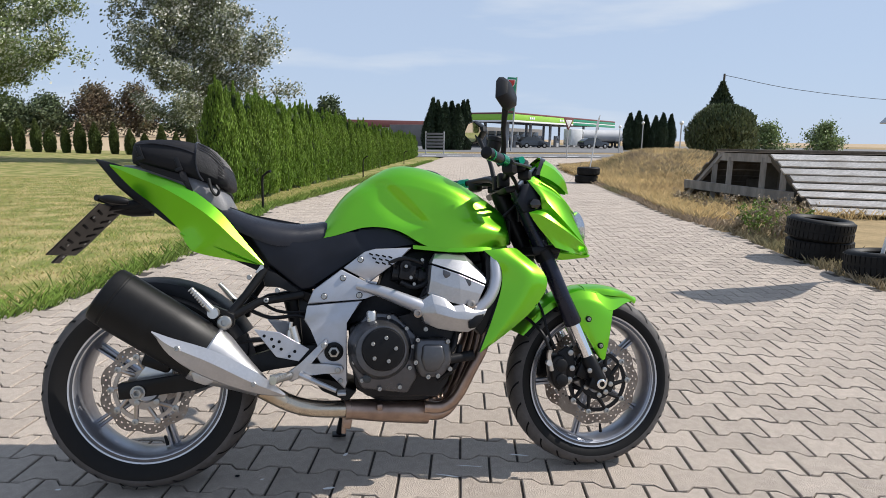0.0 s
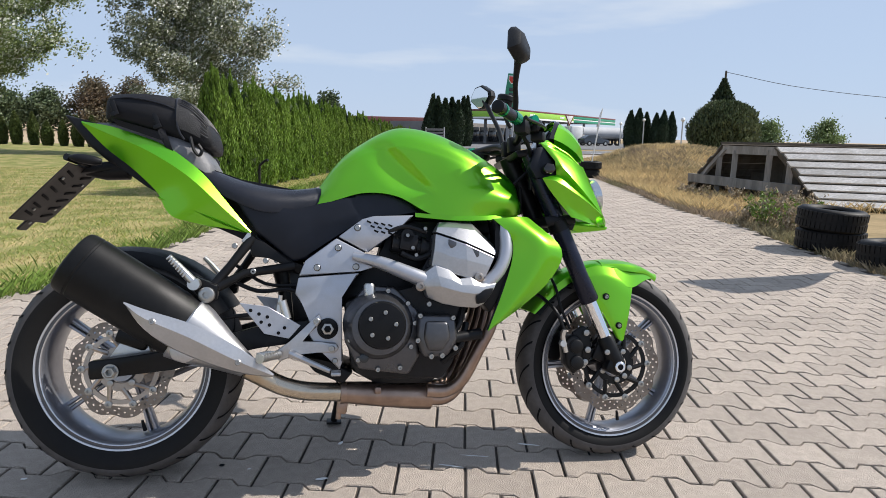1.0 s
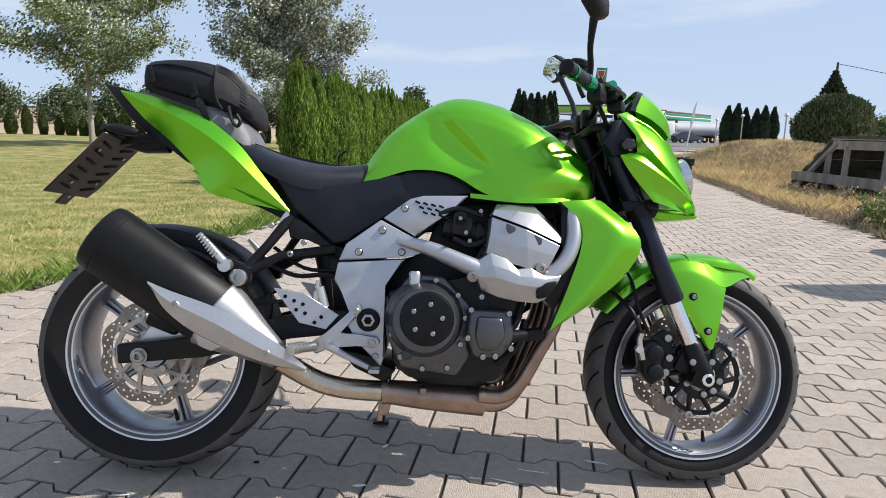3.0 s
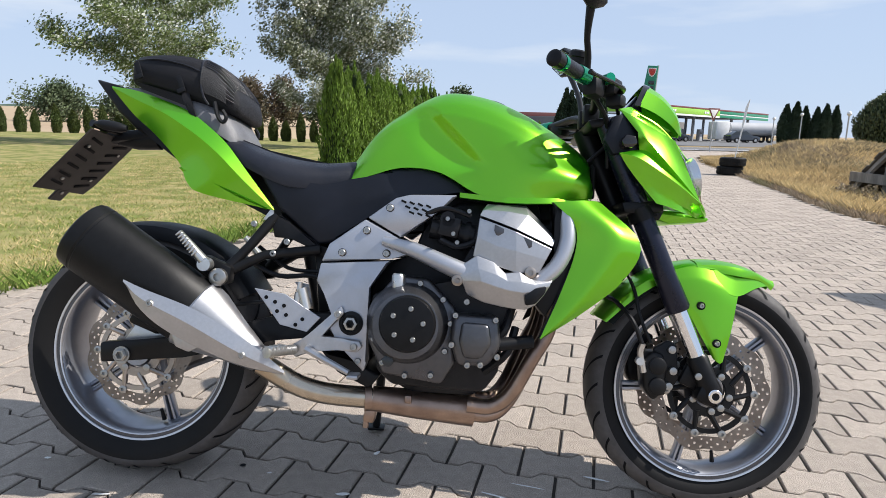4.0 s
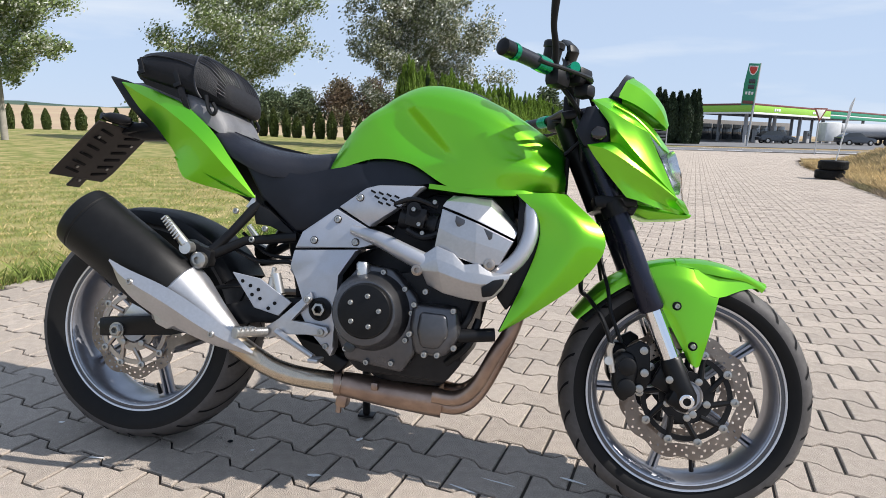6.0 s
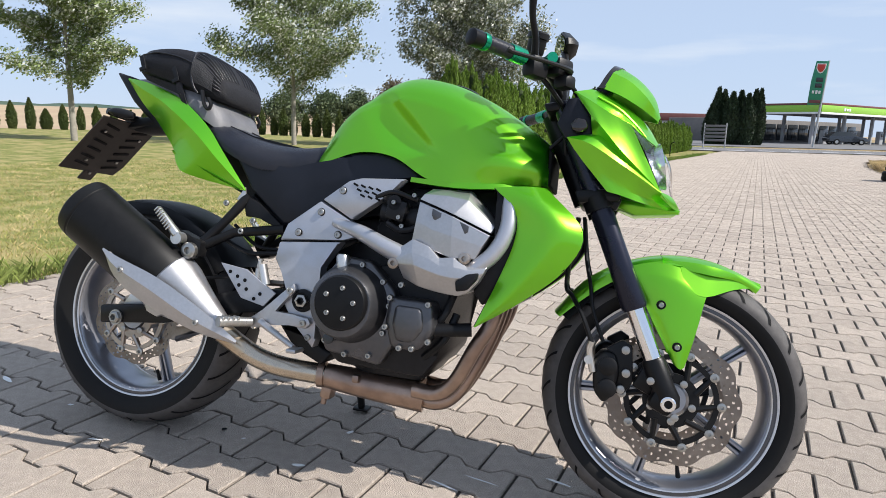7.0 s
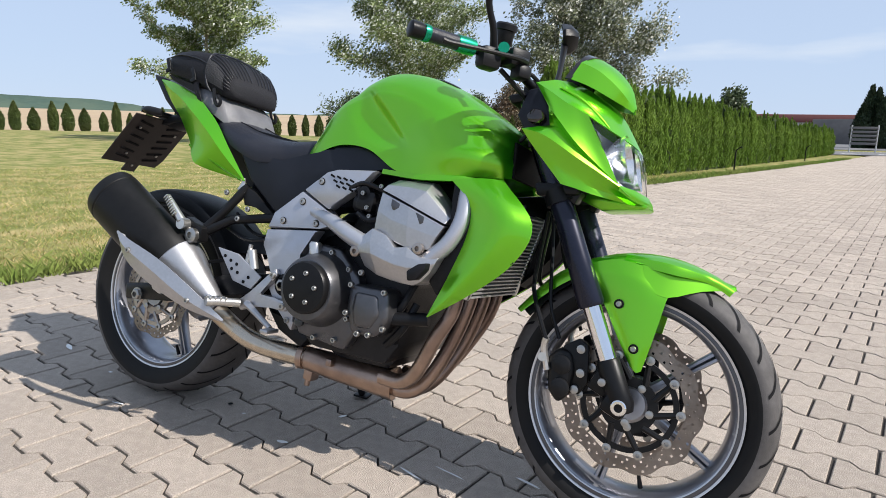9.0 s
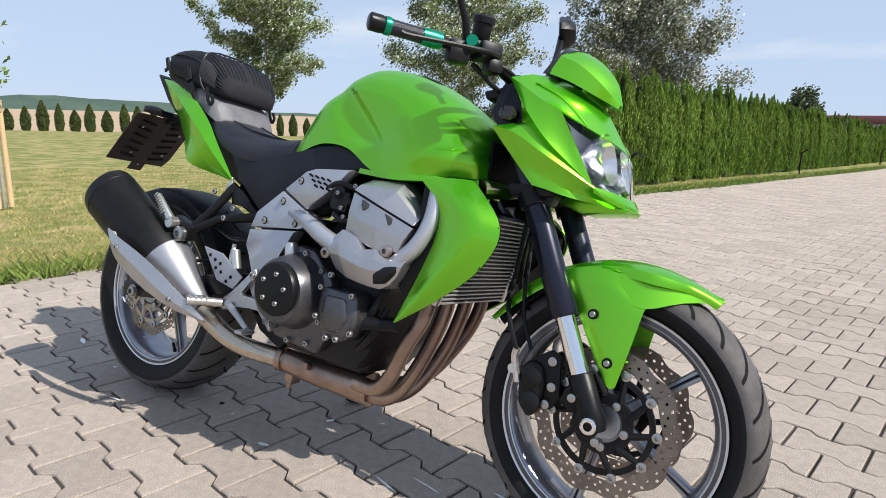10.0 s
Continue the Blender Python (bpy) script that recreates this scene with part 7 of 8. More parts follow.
def tail_bag():
    bag = thing("tail_bag", "black nylon tail bag with zips strapped on the pillion seat", "bag", BIKE)
    bm = bmesh.new()
    rings = []
    for x, t, b, w in spline([np.array(r) for r in ((-0.058, 1.045, 1.003, 0.075), (-0.045, 1.068, 0.998, 0.100), (0.00, 1.076, 0.990, 0.114), (0.07, 1.078, 0.970, 0.120), (0.13, 1.070, 0.955, 0.120), (0.172, 1.052, 0.943, 0.116), (0.203, 1.020, 0.934, 0.108), (0.222, 0.985, 0.936, 0.094), (0.227, 0.965, 0.942, 0.082))], 4):
        rings.append([(x, y * w, b + (t - b) * h) for y, h in ((-0.86, 0), (-1.0, 0.12), (-1.03, 0.5), (-0.98, 0.80), (-0.86, 0.95), (-0.5, 1.0), (0, 1.02), (0.5, 1.0), (0.86, 0.95), (0.98, 0.80), (1.03, 0.5), (1.0, 0.12), (0.86, 0))])
    loft(bm, rings)
    body = part("bag_body", bm, CLOTH, bag, sharp=60)
    bm = bmesh.new()
    rings = []
    for x, t, b, w in ((0.138, 1.058, 0.952, 0.1235), (0.172, 1.042, 0.942, 0.1205), (0.200, 1.010, 0.935, 0.113)):
        rings.append([(x, -w * y, b + (t - b) * h) for y, h in ((1.02, 0.25), (1.045, 0.5), (1.0, 0.80), (0.89, 0.94))])
    sheet(bm, rings, 3, 3, 0.002)
    part("mesh_panel", bm, MESH_CLOTH, bag, "ribbed mesh side panel")
    bm = bmesh.new()
    cut = ((1.035, 0.34), (1.045, 0.46), (1.04, 0.58), (1.015, 0.70), (0.985, 0.80), (0.93, 0.89), (0.865, 0.95), (0.74, 0.98), (0.60, 1.0), (0.45, 1.01), (0.30, 1.015), (0.15, 1.02))
    nose = ((0.146, 1.066, 0.951, 0.119), (0.172, 1.053, 0.943, 0.1165), (0.190, 1.036, 0.938, 0.112), (0.205, 1.018, 0.934, 0.107), (0.217, 0.998, 0.935, 0.099))
    for s in (-1, 1):
        for y, h in cut:
            tube(bm, [(x, s * (w * y + 0.0012), b + (t - b) * h + 0.001) for x, t, b, w in nose], 0.0014, 5, 3)
    part("rib", bm, VINYL, bag, each=True)
    bm = bmesh.new()
    for s in (-1, 1):
        tube(bm, [(-0.045, 0.100 * s, 1.055), (0.02, 0.117 * s, 1.058), (0.09, 0.121 * s, 1.046), (0.135, 0.121 * s, 1.030)], 0.002, 6, 4)
        tube(bm, [(0.128, 0.060 * s, 1.075), (0.134, 0.108 * s, 1.058), (0.138, 0.125 * s, 1.005), (0.146, 0.124 * s, 0.968), (0.158, 0.118 * s, 0.948)], 0.003, 6, 4)
    tube(bm, [(0.128, -0.06, 1.075), (0.130, 0, 1.077), (0.128, 0.06, 1.075)], 0.003, 6, 3)
    part("piping", bm, VINYL, bag, "zip and piping")
    bm = bmesh.new()
    for s in (-1, 1):
        for x, z in ((-0.025, 1.030), (0.085, 1.000)):
            box(bm, (x, 0.121 * s, z), (0.014, 0.006, 0.036), (0, -20, 0), 0.002)
            box(bm, (x + 0.004, 0.124 * s, z - 0.02), (0.022, 0.005, 0.012), (0, -25, 0), 0.002)
        tube(bm, [(0.175, 0.122 * s, 0.955), (0.185, 0.124 * s, 0.92), (0.198, 0.122 * s, 0.905), (0.206, 0.122 * s, 0.918), (0.196, 0.123 * s, 0.935)], 0.005, 6, 4)
    part("buckle", bm, BLACK_PLASTIC, bag, each=True)
    bm = bmesh.new()
    for s in (-1, 1):
        sheet(bm, [[(0.085, 0.119 * s, 0.985), (0.095, 0.124 * s, 0.955), (0.110, 0.121 * s, 0.925)], [(0.105, 0.119 * s, 0.98), (0.118, 0.124 * s, 0.948), (0.130, 0.122 * s, 0.915)]], 3, 1, 0.003)
        sheet(bm, [[(-0.03, 0.108 * s, 1.000), (-0.02, 0.10 * s, 0.985)], [(0.10, 0.119 * s, 0.965), (0.11, 0.121 * s, 0.94)]], 2, 2, 0.004)
    part("strap", bm, CLOTH, bag, each=True)

# ---- beside the drive ----
WOOD_A, WOOD_B, WOOD_AXIS = Vector((8.02, 10.22, 0)), Vector((8.50, 6.98, 0)), Vector((0.88, -0.47, 0)).normalized()


def ramp():
    r = thing("wooden_ramp", "weathered grey plank ramp with open timber end frame", "ramp")
    along = WOOD_B - WOOD_A

    def at(s, z, deep=0.0):
        """A point of the end frame, s from 0 to 1 along its foot."""
        p = WOOD_A + along * s + WOOD_AXIS * deep
        return Vector((p.x, p.y, -0.08 + z))

    def beam(name, a, b, w, h, mat):
        bm = bmesh.new()
        d = (b - a).normalized()
        side = WOOD_AXIS * 0.5
        up = d.cross(WOOD_AXIS).normalized() * h * 0.5
        rings = [[p + side * w * q + up * v for q, v in ((-1, -1), (1, -1), (1, 1), (-1, 1))] for p in (a, a.lerp(b, 0.5) + Vector((0, 0, random.uniform(-.004, .004))), b)]
        loft(bm, rings)
        return part(name, bm, mat, r)
    top, l0, l1 = 0.98, 0.285, 0.675
    beam("frame_beam", at(0.02, 0.05), at(l0 + 0.02, top - 0.05), 0.06, 0.12, FRAME_WOOD)
    beam("frame_beam", at(l1 - 0.02, top - 0.05), at(0.98, 0.05), 0.06, 0.12, DARK_AND_SHADED_WOOD)
    beam("frame_beam", at(l0, top - 0.09), at(l1, top - 0.09), 0.07, 0.15, FRAME_WOOD)
    beam("frame_beam", at(0.05, 0.30, -0.09), at(0.86, 0.26, -0.09), 0.06, 0.17, FRAME_WOOD)
    for s, z in ((0.25, 0.75), (0.37, 0.88), (0.615, 0.90), (0.755, 0.68)):
        beam("frame_post", at(s, -0.1), at(s + 0.004, z), 0.09, 0.10, FRAME_WOOD)
    # posts further in are darkened to paint the shaded interior
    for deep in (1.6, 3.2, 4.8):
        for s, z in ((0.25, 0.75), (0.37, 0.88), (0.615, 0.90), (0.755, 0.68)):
            beam("frame_post", at(s, -0.1, deep), at(s, z, deep), 0.09, 0.10, DARK_AND_SHADED_WOOD)
    rnd = random.Random(31)
    for (s0, z0), (s1, z1), n in (((1.0, 0.03), (l1, top), 8), ((l1 - 0.01, top + 0.02), (l0, top + 0.02), 7), ((l0, top), (0.0, 0.03), 8)):
        for i in range(n):
            a, b = (i + 0.03) / n, (i + (0.74 if s0 == 1.0 else 0.97) + rnd.uniform(-.03, .02)) / n
            start, end = -0.06 + rnd.uniform(-.04, .03), 6.2 + rnd.uniform(-.05, .05)
            bm = bmesh.new()
            rings = []
            for deep in (start, 1.5, 3.2, 4.8, end):
                p, q = at(s0 + (s1 - s0) * a, z0 + (z1 - z0) * a, deep), at(s0 + (s1 - s0) * b, z0 + (z1 - z0) * b, deep)
                n_up = (q - p).cross(WOOD_AXIS).normalized()
                n_up = n_up if n_up.z > 0 else -n_up
                w = n_up * rnd.uniform(-0.006, 0.006)
                rings.append([p + w, q + w, q + w + n_up * 0.035, p + w + n_up * 0.035])
            loft(bm, rings)
            # sunward slope pale; deck and far slope coloured dark for the shaded inside
            part("plank", bm, OLD_WOOD if s0 == 1.0 else DARK_AND_SHADED_WOOD, r)
    # dark sheet added under the sloping planks: paints shadow into their gaps
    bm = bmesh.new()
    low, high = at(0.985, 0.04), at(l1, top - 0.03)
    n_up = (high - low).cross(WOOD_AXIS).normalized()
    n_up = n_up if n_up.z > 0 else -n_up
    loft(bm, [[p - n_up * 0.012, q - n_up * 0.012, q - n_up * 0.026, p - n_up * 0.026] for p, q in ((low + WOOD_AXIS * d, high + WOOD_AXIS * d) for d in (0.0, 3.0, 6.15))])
    part("sheathing", bm, DARK_AND_SHADED_WOOD, r)
    # added dark boards close the inside behind the end frame, standing in for shade
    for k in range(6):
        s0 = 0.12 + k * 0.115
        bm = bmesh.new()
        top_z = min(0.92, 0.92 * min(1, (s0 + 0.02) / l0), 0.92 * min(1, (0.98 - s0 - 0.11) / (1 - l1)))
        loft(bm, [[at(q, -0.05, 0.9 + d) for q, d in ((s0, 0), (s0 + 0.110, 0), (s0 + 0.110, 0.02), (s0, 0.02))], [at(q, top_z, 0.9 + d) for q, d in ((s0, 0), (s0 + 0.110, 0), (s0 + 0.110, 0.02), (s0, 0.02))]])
        part("inner_board", bm, DARK_AND_SHADED_WOOD, r)
    # far low wall of boards behind the ramp
    bm = bmesh.new()
    box(bm, (21, 13.2, 0.45), (9, 0.08, 0.85), (0, 0, -8), 0.01)
    solo("board_fence", bm, OLD_WOOD, "low grey board fence behind the ramp", "fence")


def old_tyre(x, y, z, turn, R=0.305, half=0.105, tilt=0):
    t = thing("old_tyre", "worn black car tyre stacked at the edge of the drive", "tyre", pose(x, y, z, 90 + tilt, 0, turn), "old tyres")
    bm = bmesh.new()
    prof = [(0.20, half * 0.75), (0.215, half * 0.95), (R - 0.07, half * 1.05), (R - 0.025, half * 0.98), (R - 0.006, half * 0.80), (R, half * 0.4), (R, -half * 0.4), (R - 0.006, -half * 0.80), (R - 0.025, -half * 0.98), (R - 0.07, -half * 1.05), (0.215, -half * 0.95), (0.20, -half * 0.75), (0.25, -half * 0.5), (0.27, 0), (0.25, half * 0.5)]
    lathe(bm, prof, (0, 0, 0), 44)
    for i in range(44):
        a = math.tau * (i + 0.5) / 44
        for h in (-0.45, 0.45):
            box(bm, ((R + 0.001) * math.cos(a), h * half, (R + 0.001) * math.sin(a)), (0.034, half * 0.62, 0.009), (0, -math.degrees(a) + 90, 0))
    part("tyre_body", bm, RUBBER, t, sharp=45)


def banner(x, y, lean_to, height, width, label, wave=0.03, side=(0, -1)):
    b = thing("feather_banner", label, "banner", pose(x, y, land(x, y)))
    top = Vector(lean_to)
    bm = bmesh.new()
    tube(bm, [(0, 0, 0), tuple(top * 0.5), tuple(top)], [0.016, 0.013, 0.008], 8)
    part("pole", bm, WHITE, b)
    bm = bmesh.new()
    rows = []
    for i in range(15):
        f = 0.30 + 0.70 * i / 14
        w = width * (math.sin(min(1.0, (f - 0.30) / 0.52 + 0.05) * math.pi / 2)) * (1 if f < 0.88 else max(0.02, 1 - ((f - 0.88) / 0.12) ** 2))
        p = top * f
        rows.append([(p.x + wave * math.sin(k * 1.3 + i * 0.5) * k / 4 + side[0] * w * k / 4, p.y + side[1] * w * k / 4, p.z) for k in range(5)])
    sheet(bm, rows, 1, 1, 0.002)
    part("cloth", bm, WHITE, b)


def hedge_stake(x, y, z):
    bm = bmesh.new()
    tube(bm, [(0, 0, 0), (0, 0, 0.42), (0.01, -0.01, 0.50), (0.09, -0.05, 0.57), (0.13, -0.07, 0.58)], [0.018, 0.018, 0.018, 0.018, 0.022], 8)
    solo("garden_light", bm, BLACK_METAL, "short black bent garden light at the foot of the hedge", "garden light", pose(x, y, land(x, y)), "garden lights")


def sapling():
    s = thing("sapling", "thin young tree tied to pale wooden stakes on the lawn", "tree", pose(-4.95, 1.95, land(-4.9, 1.9)))
    for dx, dy, h in ((0.0, 0.0, 1.02), (0.10, -0.16, 0.98)):
        bm = bmesh.new()
        tube(bm, [(dx, dy, 0), (dx - 0.03, dy, h)], [0.026, 0.024], 10)
        part("stake", bm, NEW_WOOD, s)
    bm = bmesh.new()
    box(bm, (0.03, -0.08, 0.93), (0.03, 0.20, 0.05), (0, 0, 30), 0.004)
    part("cross_bar", bm, NEW_WOOD, s)
    bm = bmesh.new()
    tube(bm, [(0.04, -0.08, 0), (0.03, -0.08, 0.7), (0.0, -0.10, 1.5), (0.02, -0.08, 2.1)], [0.016, 0.014, 0.009, 0.004], 8, 3)
    limbs = []
    for i in range(7):
        a, z = i * 2.1, 1.05 + i * 0.14
        e = Vector((math.cos(a) * 0.22, -0.09 + math.sin(a) * 0.22, z + 0.16))
        tube(bm, [(0.02, -0.09, z), tuple(e)], [0.006, 0.002], 6)
        limbs.append((Vector((0.02, -0.09, z)), e, 0.045))
    part("trunk", bm, BARK, s)
    ob = new("crown", crown_mesh("crown", GRASS_TALL, 44, limbs, 150, 0.032, 2))
    ob.parent = s


def roadside():
    ramp()
    for x, y, z, turn, tilt in ((5.53, 3.62, 0.03, 10, 0), (5.50, 3.60, 0.235, 40, 4), (5.40, 2.72, 0.055, 20, -4),
                                (7.62, 14.45, 0.03, 0, 0), (7.66, 14.42, 0.245, 30, 0)):
        old_tyre(x, y, z, turn, tilt=tilt)
    banner(5.33, 2.72, (0.02, -0.38, 2.12), 1.85, 0.42, "white feather banner on a leaning pole set in old tyres")
    banner(7.64, 14.43, (0.24, -0.10, 1.85), 1.8, 0.05, "faded white feather banner on a leaning pole set in old tyres", wave=0.012, side=(-0.6, 0.75))
    for x, y in ((-0.37, 7.5), (1.57, 16.0), (3.9, 25.6)):
        hedge_stake(x, y, 0)
    sapling()
    # yield sign seen from the front
    y = thing("yield_sign", "triangular red and white yield sign on a grey post", "road sign", pose(15.3, 35.4, land(15.3, 35.4), 0, 0, 200))
    bm = bmesh.new()
    tube(bm, [(0, 0, 0), (0, 0, 2.25)], 0.032, 10)
    part("post", bm, GALV, y)
    for name, k, d, m in (("sign_rim", 1.0, 0.0, MAROON), ("sign_face", 0.66, 0.012, WHITE)):
        bm = bmesh.new()
        plate(bm, [(-0.42 * k, 2.2 + 0.25 * k), (0.42 * k, 2.2 + 0.25 * k), (0, 2.2 - 0.48 * k)], 0.035 + d, 0.045 + d, 0.004)
        part(name, bm, m, y)
    # lamps
    for x, yy, h in ((15.25, 12.0, 1.95),):
        l = thing("street_lamp", "small grey gooseneck lamp beyond the ramp", "lamp", pose(x, yy, land(x, yy)))
        bm = bmesh.new()
        tube(bm, [(0, 0, 0), (0, 0, h - 0.3), (-0.06, 0.05, h - 0.08), (-0.2, 0.18, h), (-0.33, 0.30, h - 0.12)], 0.03, 8, 4)
        part("pole", bm, GALV, l)
        bm = bmesh.new()
        lathe(bm, [(0.03, 0), (0.09, -0.08), (0.16, -0.16), (0.15, -0.18)], (-0.33, 0.30, h - 0.12), 16, axis="z", close=False)
        part("shade", bm, GALV, l)
    for bearing, d, h in ((27.9, 60, 2.6), (31.0, 44, 2.2), (26.0, 62, 2.3)):
        a = radians(bearing)
        x, yy = 0.6 + d * math.sin(a), -1.8 + d * math.cos(a)
        l = thing("globe_lamp", "slim post lamp with a white globe on the grass", "lamp", pose(x, yy, land(x, yy)), "globe lamps")
        bm = bmesh.new()
        tube(bm, [(0, 0, 0), (0, 0, h)], 0.045, 8)
        part("pole", bm, GALV, l)
        bm = bmesh.new()
        lathe(bm, [(0.04, 0), (0.11, 0.05), (0.14, 0.13), (0.11, 0.22), (0.04, 0.27)], (0, 0, h), 16, axis="z", close=False)
        part("globe", bm, WHITE, l)
    bm = bmesh.new()
    tube(bm, [(30.6, 42.7, 6.1), (36, 41.0, 5.0), (44, 38.5, 4.2), (56, 35, 3.9)], 0.02, 5, 6)
    solo("overhead_wire", bm, BLACK_METAL, "thin overhead wire leading from behind the spruce", "wire")
    bm = bmesh.new()
    tube(bm, [(30.6, 42.7, 0), (30.6, 42.7, 6.2)], [0.12, 0.08], 10)
    solo("utility_pole", bm, DARK_AND_SHADED_WOOD, "dark wooden utility pole behind the spruce", "pole")


# ---- filling station across the road ----


def car(x, y, turn, paint, label):
    c = thing("car", label, "car", pose(x, y, land(x, y) + 0.02, 0, 0, turn), "parked cars")
    bm = bmesh.new()
    rings = []
    for px, z0, z1, w in ((-2.15, 0.45, 0.75, 0.70), (-2.05, 0.30, 0.92, 0.83), (-0.9, 0.24, 0.98, 0.88), (0.7, 0.24, 0.95, 0.88), (1.7, 0.26, 0.82, 0.84), (2.1, 0.36, 0.66, 0.70)):
        rings.append([(px, -w, z0 + 0.1), (px, -w, (z0 + z1) / 2), (px, -w * 0.93, z1), (px, w * 0.93, z1), (px, w, (z0 + z1) / 2), (px, w, z0 + 0.1), (px, w * 0.85, z0), (px, -w * 0.85, z0)])
    loft(bm, rings)
    part("body", bm, paint, c)
    bm = bmesh.new()
    loft(bm, [[(px, -w, 0.92), (px, -w * 0.82, h), (px, w * 0.82, h), (px, w, 0.92)] for px, h, w in ((-1.95, 0.95, 0.74), (-1.3, 1.40, 0.76), (0.1, 1.44, 0.76), (0.95, 0.95, 0.76))])
    part("cabin", bm, SHOP_GLASS, c)
    for px in (-1.3, 1.3):
        for s in (-1, 1):
            bm = bmesh.new()
            lathe(bm, [(0.19, -0.1), (0.31, -0.1), (0.31, 0.1), (0.19, 0.1)], (px, 0.80 * s, 0.31), 24)
            w = part("wheel", bm, RUBBER, c)
            bm = bmesh.new()
            lathe(bm, [(0.19, -0.08), (0.05, -0.09), (0.05, 0.09), (0.19, 0.08)], (px, 0.80 * s, 0.31), 20, close=False)
            part("rim", bm, ALU, w)


def station():
    st = thing("filling_station", "filling station with a lime and green canopy over grey pillars", "building", pose(33.6, 93.9, land(30, 82), 0, 0, 46.9) @ Matrix.Diagonal((1, 1, 0.87, 1)))
    W, D = 40.8, 11.0
    bm = bmesh.new()
    box(bm, (0, 0, 4.5), (W, D, 1.0), bevel=0.04)
    can = part("canopy", bm, GREY_WALL, st, "grey flat canopy roof")
    for name, z, h, m in (("fascia_top", 5.00, 0.24, MAROON), ("fascia_lime", 4.44, 0.84, LIME_SIGN), ("fascia_base", 3.88, 0.26, WHITE)):
        bm = bmesh.new()
        box(bm, (0, -D / 2 - 0.06, z), (W * (1.0 if name == "fascia_top" else 0.5), 0.12, h), bevel=0.02)
        if name != "fascia_top":
            bm.transform(Matrix.Translation((-W * 0.25, 0, 0)))
        part(name, bm, m, can)
    for name, z, h, m in (("fascia_green", 4.62, 0.44, GREEN_SIGN), ("fascia_stripe", 4.30, 0.16, WHITE), ("fascia_lower", 4.00, 0.40, GREEN_SIGN)):
        bm = bmesh.new()
        box(bm, (W * 0.25, -D / 2 - 0.06, z), (W * 0.5, 0.12, h), bevel=0.02)
        part(name, bm, m, can)
    for name, z, h, m in (("side_fascia_top", 5.00, 0.24, MAROON), ("side_fascia_lime", 4.44, 0.84, LIME_SIGN), ("side_fascia_base", 3.88, 0.26, WHITE)):
        bm = bmesh.new()
        box(bm, (-W / 2 - 0.06, 0, z), (0.12, D, h), bevel=0.02)
        part(name, bm, m, can)
    for x in (-15.5, -5.2):
        for k in range(3):
            bm = bmesh.new()
            box(bm, (x + k * 0.55, -D / 2 - 0.14, 4.42), (0.40, 0.04, 0.36 - 0.06 * (k == 1)), bevel=0.01)
            part("logo_shape", bm, WHITE, can)
    for x in (-18, -11, -4, 3, 10, 17):
        for y in (-3.6, 3.6):
            bm = bmesh.new()
            box(bm, (x, y, 2.1), (0.34, 0.34, 4.2), bevel=0.03)
            part("pillar", bm, GREY_WALL, st)
    for x in (-14.5, -7.5, -0.6, 6.5):
        bm = bmesh.new()
        box(bm, (x, -3.2, 0.95), (0.9, 0.55, 1.9), bevel=0.06)
        pump = part("fuel_pump", bm, GREY_WALL, st)
        bm = bmesh.new()
        box(bm, (x, -3.49, 1.35), (0.6, 0.03, 0.45), bevel=0.01)
        part("pump_display", bm, SHOP_GLASS, pump)
    # wall and wide dark panes put the canopy's shade into colour
    bm = bmesh.new()
    box(bm, (0, 11.5, 1.7), (W * 0.9, 8, 3.4), bevel=0.05)
    shop = part("shop", bm, SHOP_WALL, st)
    for i in range(12):
        bm = bmesh.new()
        box(bm, (-15.6 + i * 2.8, 7.46, 1.5), (2.4, 0.1, 2.5), bevel=0.02)
        part("shop_window", bm, SHOP_GLASS, shop)
    # price sign
    sg = thing("price_sign", "tall green price sign with red shield on a grey pole", "sign", pose(17.45, 56.5, land(17, 56), 0, 3, -14) @ Matrix.Diagonal((0.78, 1, 0.97, 1)))
    bm = bmesh.new()
    tube(bm, [(0.62, 0, 0), (0.62, 0, 7.1)], 0.11, 12)
    part("pole", bm, GALV, sg)
    bm = bmesh.new()
    plate(bm, [(-0.62, 3.5), (0.55, 3.6), (0.62, 7.05), (-0.50, 7.05), (-0.66, 5.4)], -0.16, 0.16, 0.03)
    panel = part("sign_panel", bm, GREEN_SIGN, sg)
    bm = bmesh.new()
    plate(bm, [(-0.42, 6.85), (0.46, 6.85), (0.44, 6.45), (0.22, 6.12), (0.02, 6.05), (-0.2, 6.15), (-0.40, 6.45)], -0.19, -0.15, 0.01)
    part("shield_edge", bm, WHITE, panel)
    bm = bmesh.new()
    plate(bm, [(-0.34, 6.78), (0.38, 6.78), (0.36, 6.48), (0.20, 6.22), (0.02, 6.16), (-0.16, 6.24), (-0.33, 6.48)], -0.21, -0.17, 0.01)
    part("shield", bm, RED, panel)
    for z in (5.55, 5.08):
        bm = bmesh.new()
        box(bm, (0.08, -0.17, z), (0.62, 0.04, 0.34), bevel=0.01)
        part("price_display", bm, SHOP_GLASS, panel)
    for k, x in enumerate((-0.3, 0.0, 0.28)):
        bm = bmesh.new()
        box(bm, (x, -0.17, 4.55), (0.2, 0.04, 0.24 + 0.06 * (k % 2)), bevel=0.01)
        part("sign_mark", bm, WHITE, panel)
    bm = bmesh.new()
    box(bm, (0.0, -0.17, 3.78), (1.05, 0.04, 0.26), bevel=0.01)
    part("sign_strip", bm, MAROON, panel)
    car(27.5, 78.5, 8, CAR_BLUE, "dark car beside the fuel pumps")
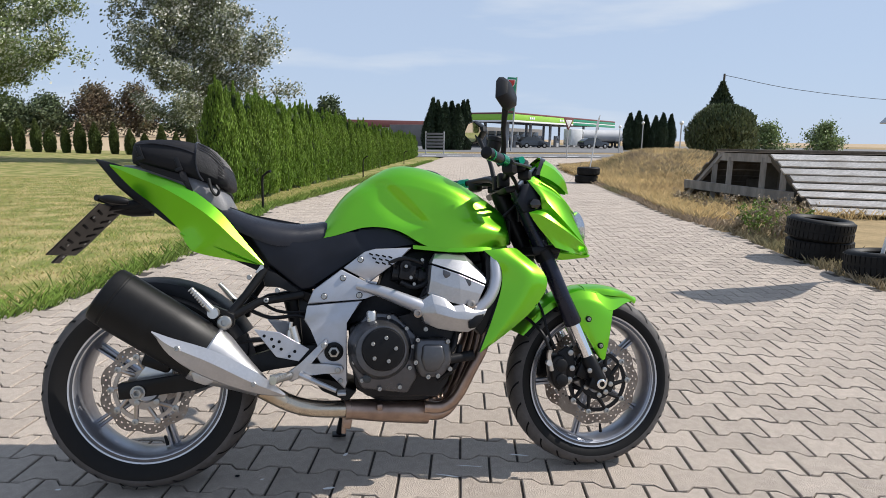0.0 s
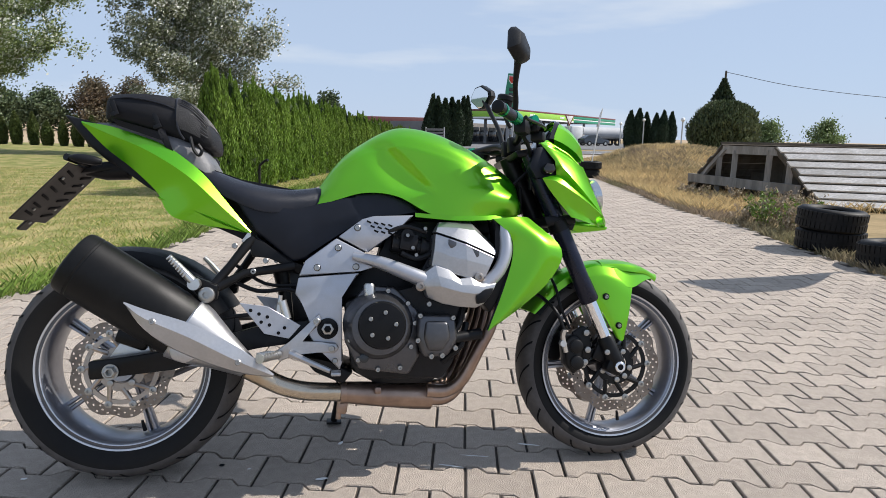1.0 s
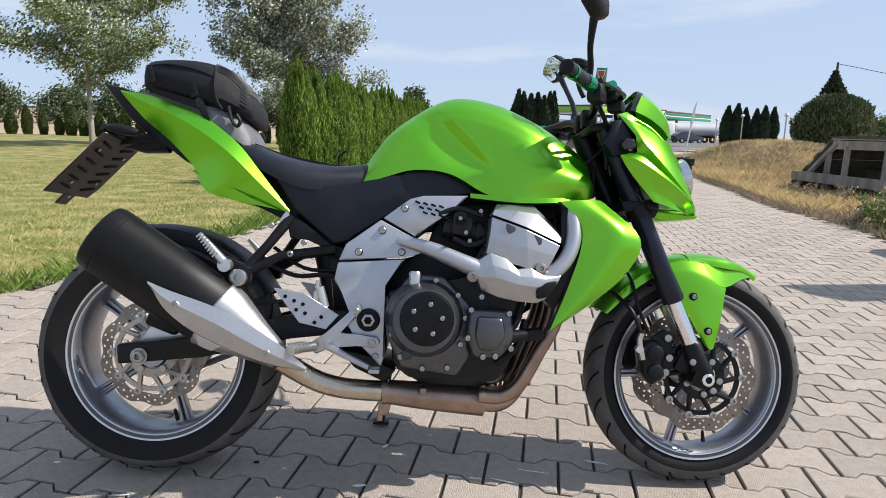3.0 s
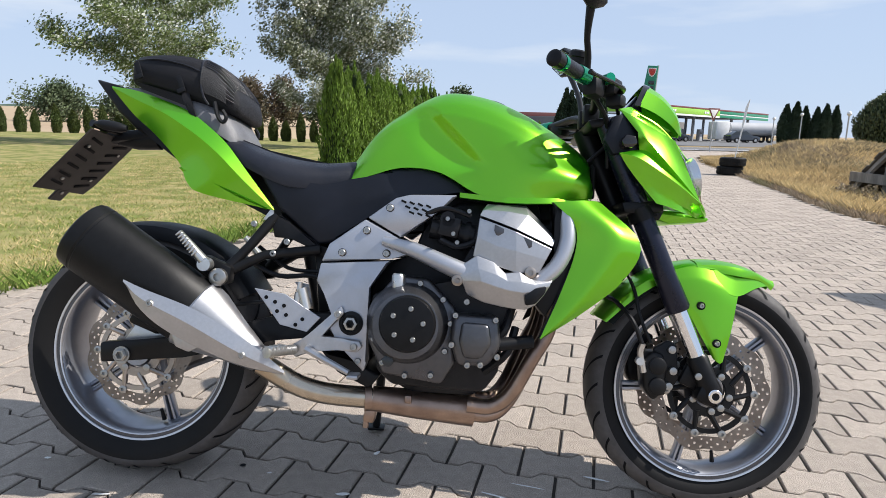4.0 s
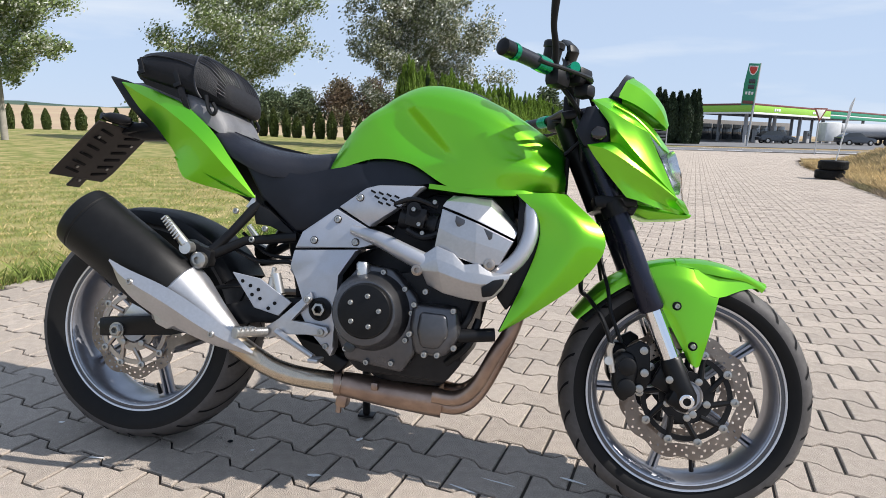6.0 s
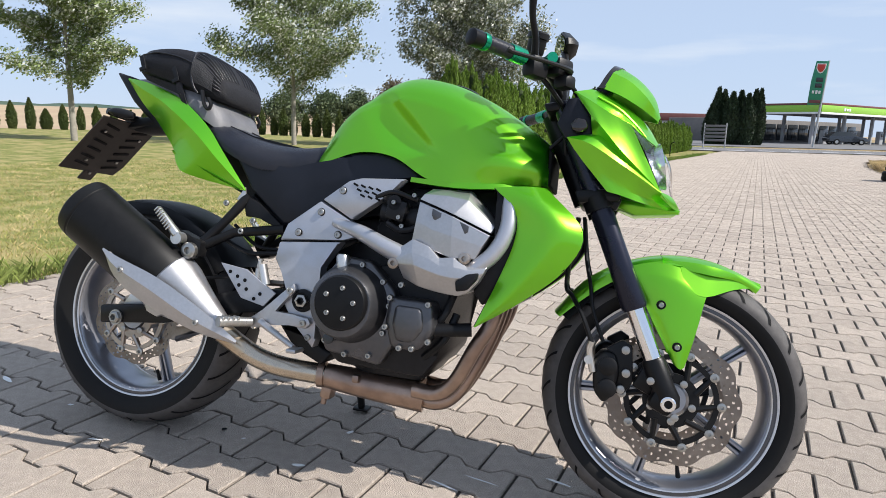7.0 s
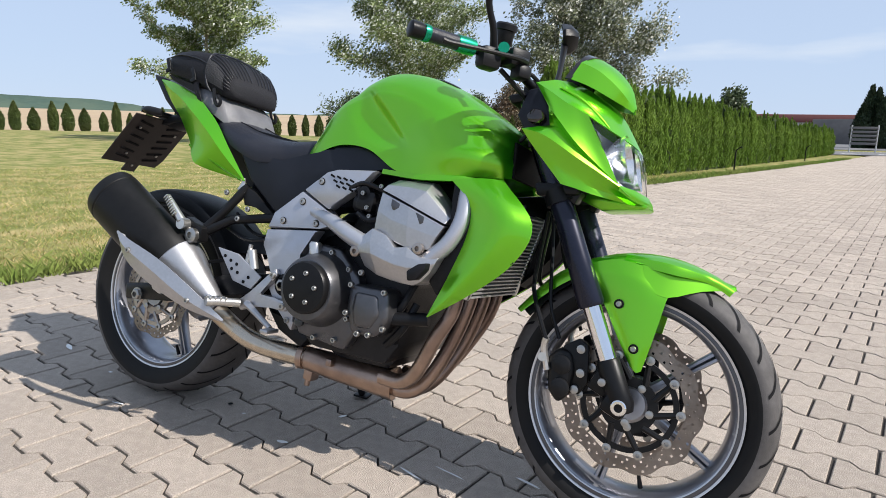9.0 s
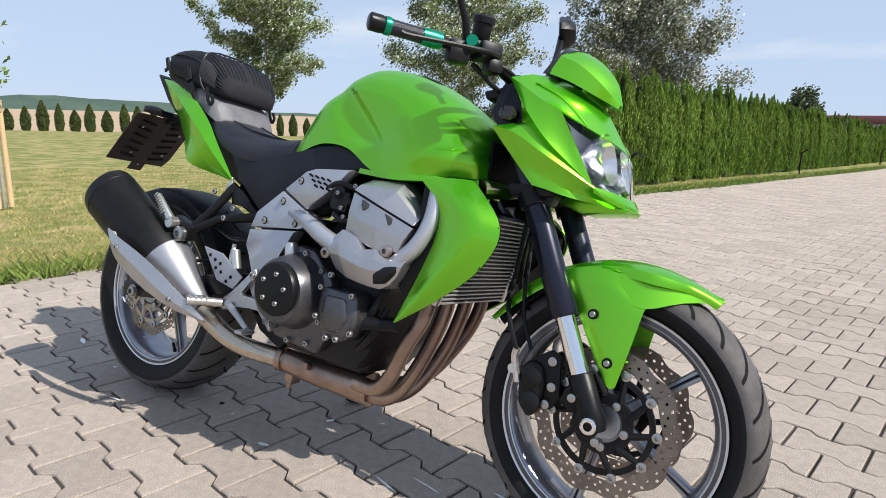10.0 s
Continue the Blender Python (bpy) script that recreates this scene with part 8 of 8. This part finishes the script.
    car(36.5, 79.5, 12, CAR_BLUE, "dark estate car under the canopy")
    car(44.0, 82.0, 95, WHITE, "white car beyond the canopy")
    # tanker trailer
    t = thing("tank_trailer", "pale cylindrical tank trailer parked by the canopy", "trailer", pose(39.5, 84.0, land(39, 84), 0, 0, 10))
    bm = bmesh.new()
    tube(bm, [(-3.4, 0, 1.75), (-3.3, 0, 1.75), (3.3, 0, 1.75), (3.4, 0, 1.75)], [0.5, 0.85, 0.85, 0.5], 24)
    part("tank", bm, GREY_WALL, t)
    bm = bmesh.new()
    box(bm, (0, 0, 0.8), (6.4, 0.9, 0.2), bevel=0.02)
    part("trailer_chassis", bm, BLACK_METAL, t)
    for x in (-2.4, -1.3, 2.3):
        for s in (-1, 1):
            bm = bmesh.new()
            lathe(bm, [(0.25, -0.13), (0.48, -0.13), (0.48, 0.13), (0.25, 0.13)], (x, 0.85 * s, 0.48), 24)
            part("wheel", bm, RUBBER, t)
    bm = bmesh.new()
    box(bm, (-4.6, 0, 1.5), (1.9, 2.0, 2.3), bevel=0.12)
    part("driver_cab", bm, WHITE, t)
    # long low building behind the hedge
    h = thing("long_building", "long low grey building with a dark maroon roof", "building", pose(10, 108, land(10, 108), 0, 0, 4))
    bm = bmesh.new()
    box(bm, (0, 0, 1.4), (22, 8, 2.8), bevel=0.05)
    part("wall", bm, GREY_WALL, h)
    bm = bmesh.new()
    plate(bm, [(-11.6, 2.78), (11.6, 2.78), (11.2, 3.9), (-11.2, 3.9)], -4.4, 4.4, 0.05)
    part("roof", bm, MAROON, h)
    for i in range(6):
        bm = bmesh.new()
        box(bm, (-9 + i * 3.6, -4.02, 1.6), (1.6, 0.1, 1.1), bevel=0.02)
        part("window", bm, SHOP_GLASS, h)
    b = thing("slatted_board", "pale grey slatted board on two posts on the grass", "sign", pose(8.35, 43.6, land(7.8, 43.6), 0, 0, -9))
    for i in range(5):
        bm = bmesh.new()
        box(bm, (0, 0, 0.52 + i * 0.23), (1.30, 0.05, 0.15), bevel=0.012)
        part("slat", bm, SHOP_WALL, b)
    for s in (-1, 1):
        bm = bmesh.new()
        tube(bm, [(0.66 * s, 0.05, 0), (0.66 * s, 0.05, 1.62)], 0.04, 8)
        part("post", bm, GALV, b)


def paint_marks():
    """White scuffs on the pavers beside the motorcycle."""
    rnd = random.Random(77)
    for x, y, l, w, a in ((0.600, 0.150, 0.030, 0.014, 60), (0.541, -0.060, 0.045, 0.014, 10), (-0.62, 0.12, 0.075, 0.018, -25), (-0.28, 0.035, 0.02, 0.012, 0), (1.02, 0.02, 0.11, 0.006, -14),
                          (0.93, -0.03, 0.09, 0.007, -20), (1.21, 0.075, 0.08, 0.010, -18), (0.33, 0.02, 0.016, 0.008, 20), (-0.05, -0.115, 0.05, 0.008, 5)):
        bm = bmesh.new()
        vs = [bm.verts.new((l / 2 * math.cos(t) * rnd.uniform(0.7, 1.1), w / 2 * math.sin(t) * rnd.uniform(0.7, 1.1), 0)) for t in (math.tau * k / 12 for k in range(12))]
        bm.faces.new(vs)
        ob = new("paint_mark", finish(bm, "paint_mark", WHITE))
        ob.matrix_basis = pose(x, y, land(x, y) + 0.0042, 0, 1.2, a)
        ob.parent = bpy.data.objects["pavement"]
    for x, y in ((0.248, 0.05),):
        bm = bmesh.new()
        bm.faces.new([bm.verts.new((0.008 * math.cos(t), 0.008 * math.sin(t), 0)) for t in (math.tau * k / 12 for k in range(12))])
        ob = new("tar_spot", finish(bm, "tar_spot", SLOT))
        ob.matrix_basis = pose(x, y, land(x, y) + 0.0042, 0, 1.2, 0)
        ob.parent = bpy.data.objects["pavement"]

ground_sheet()
hills()
road()
plants()
grasses()
roadside()
station()
motorcycle()
tail_bag()
pave()
paint_marks()
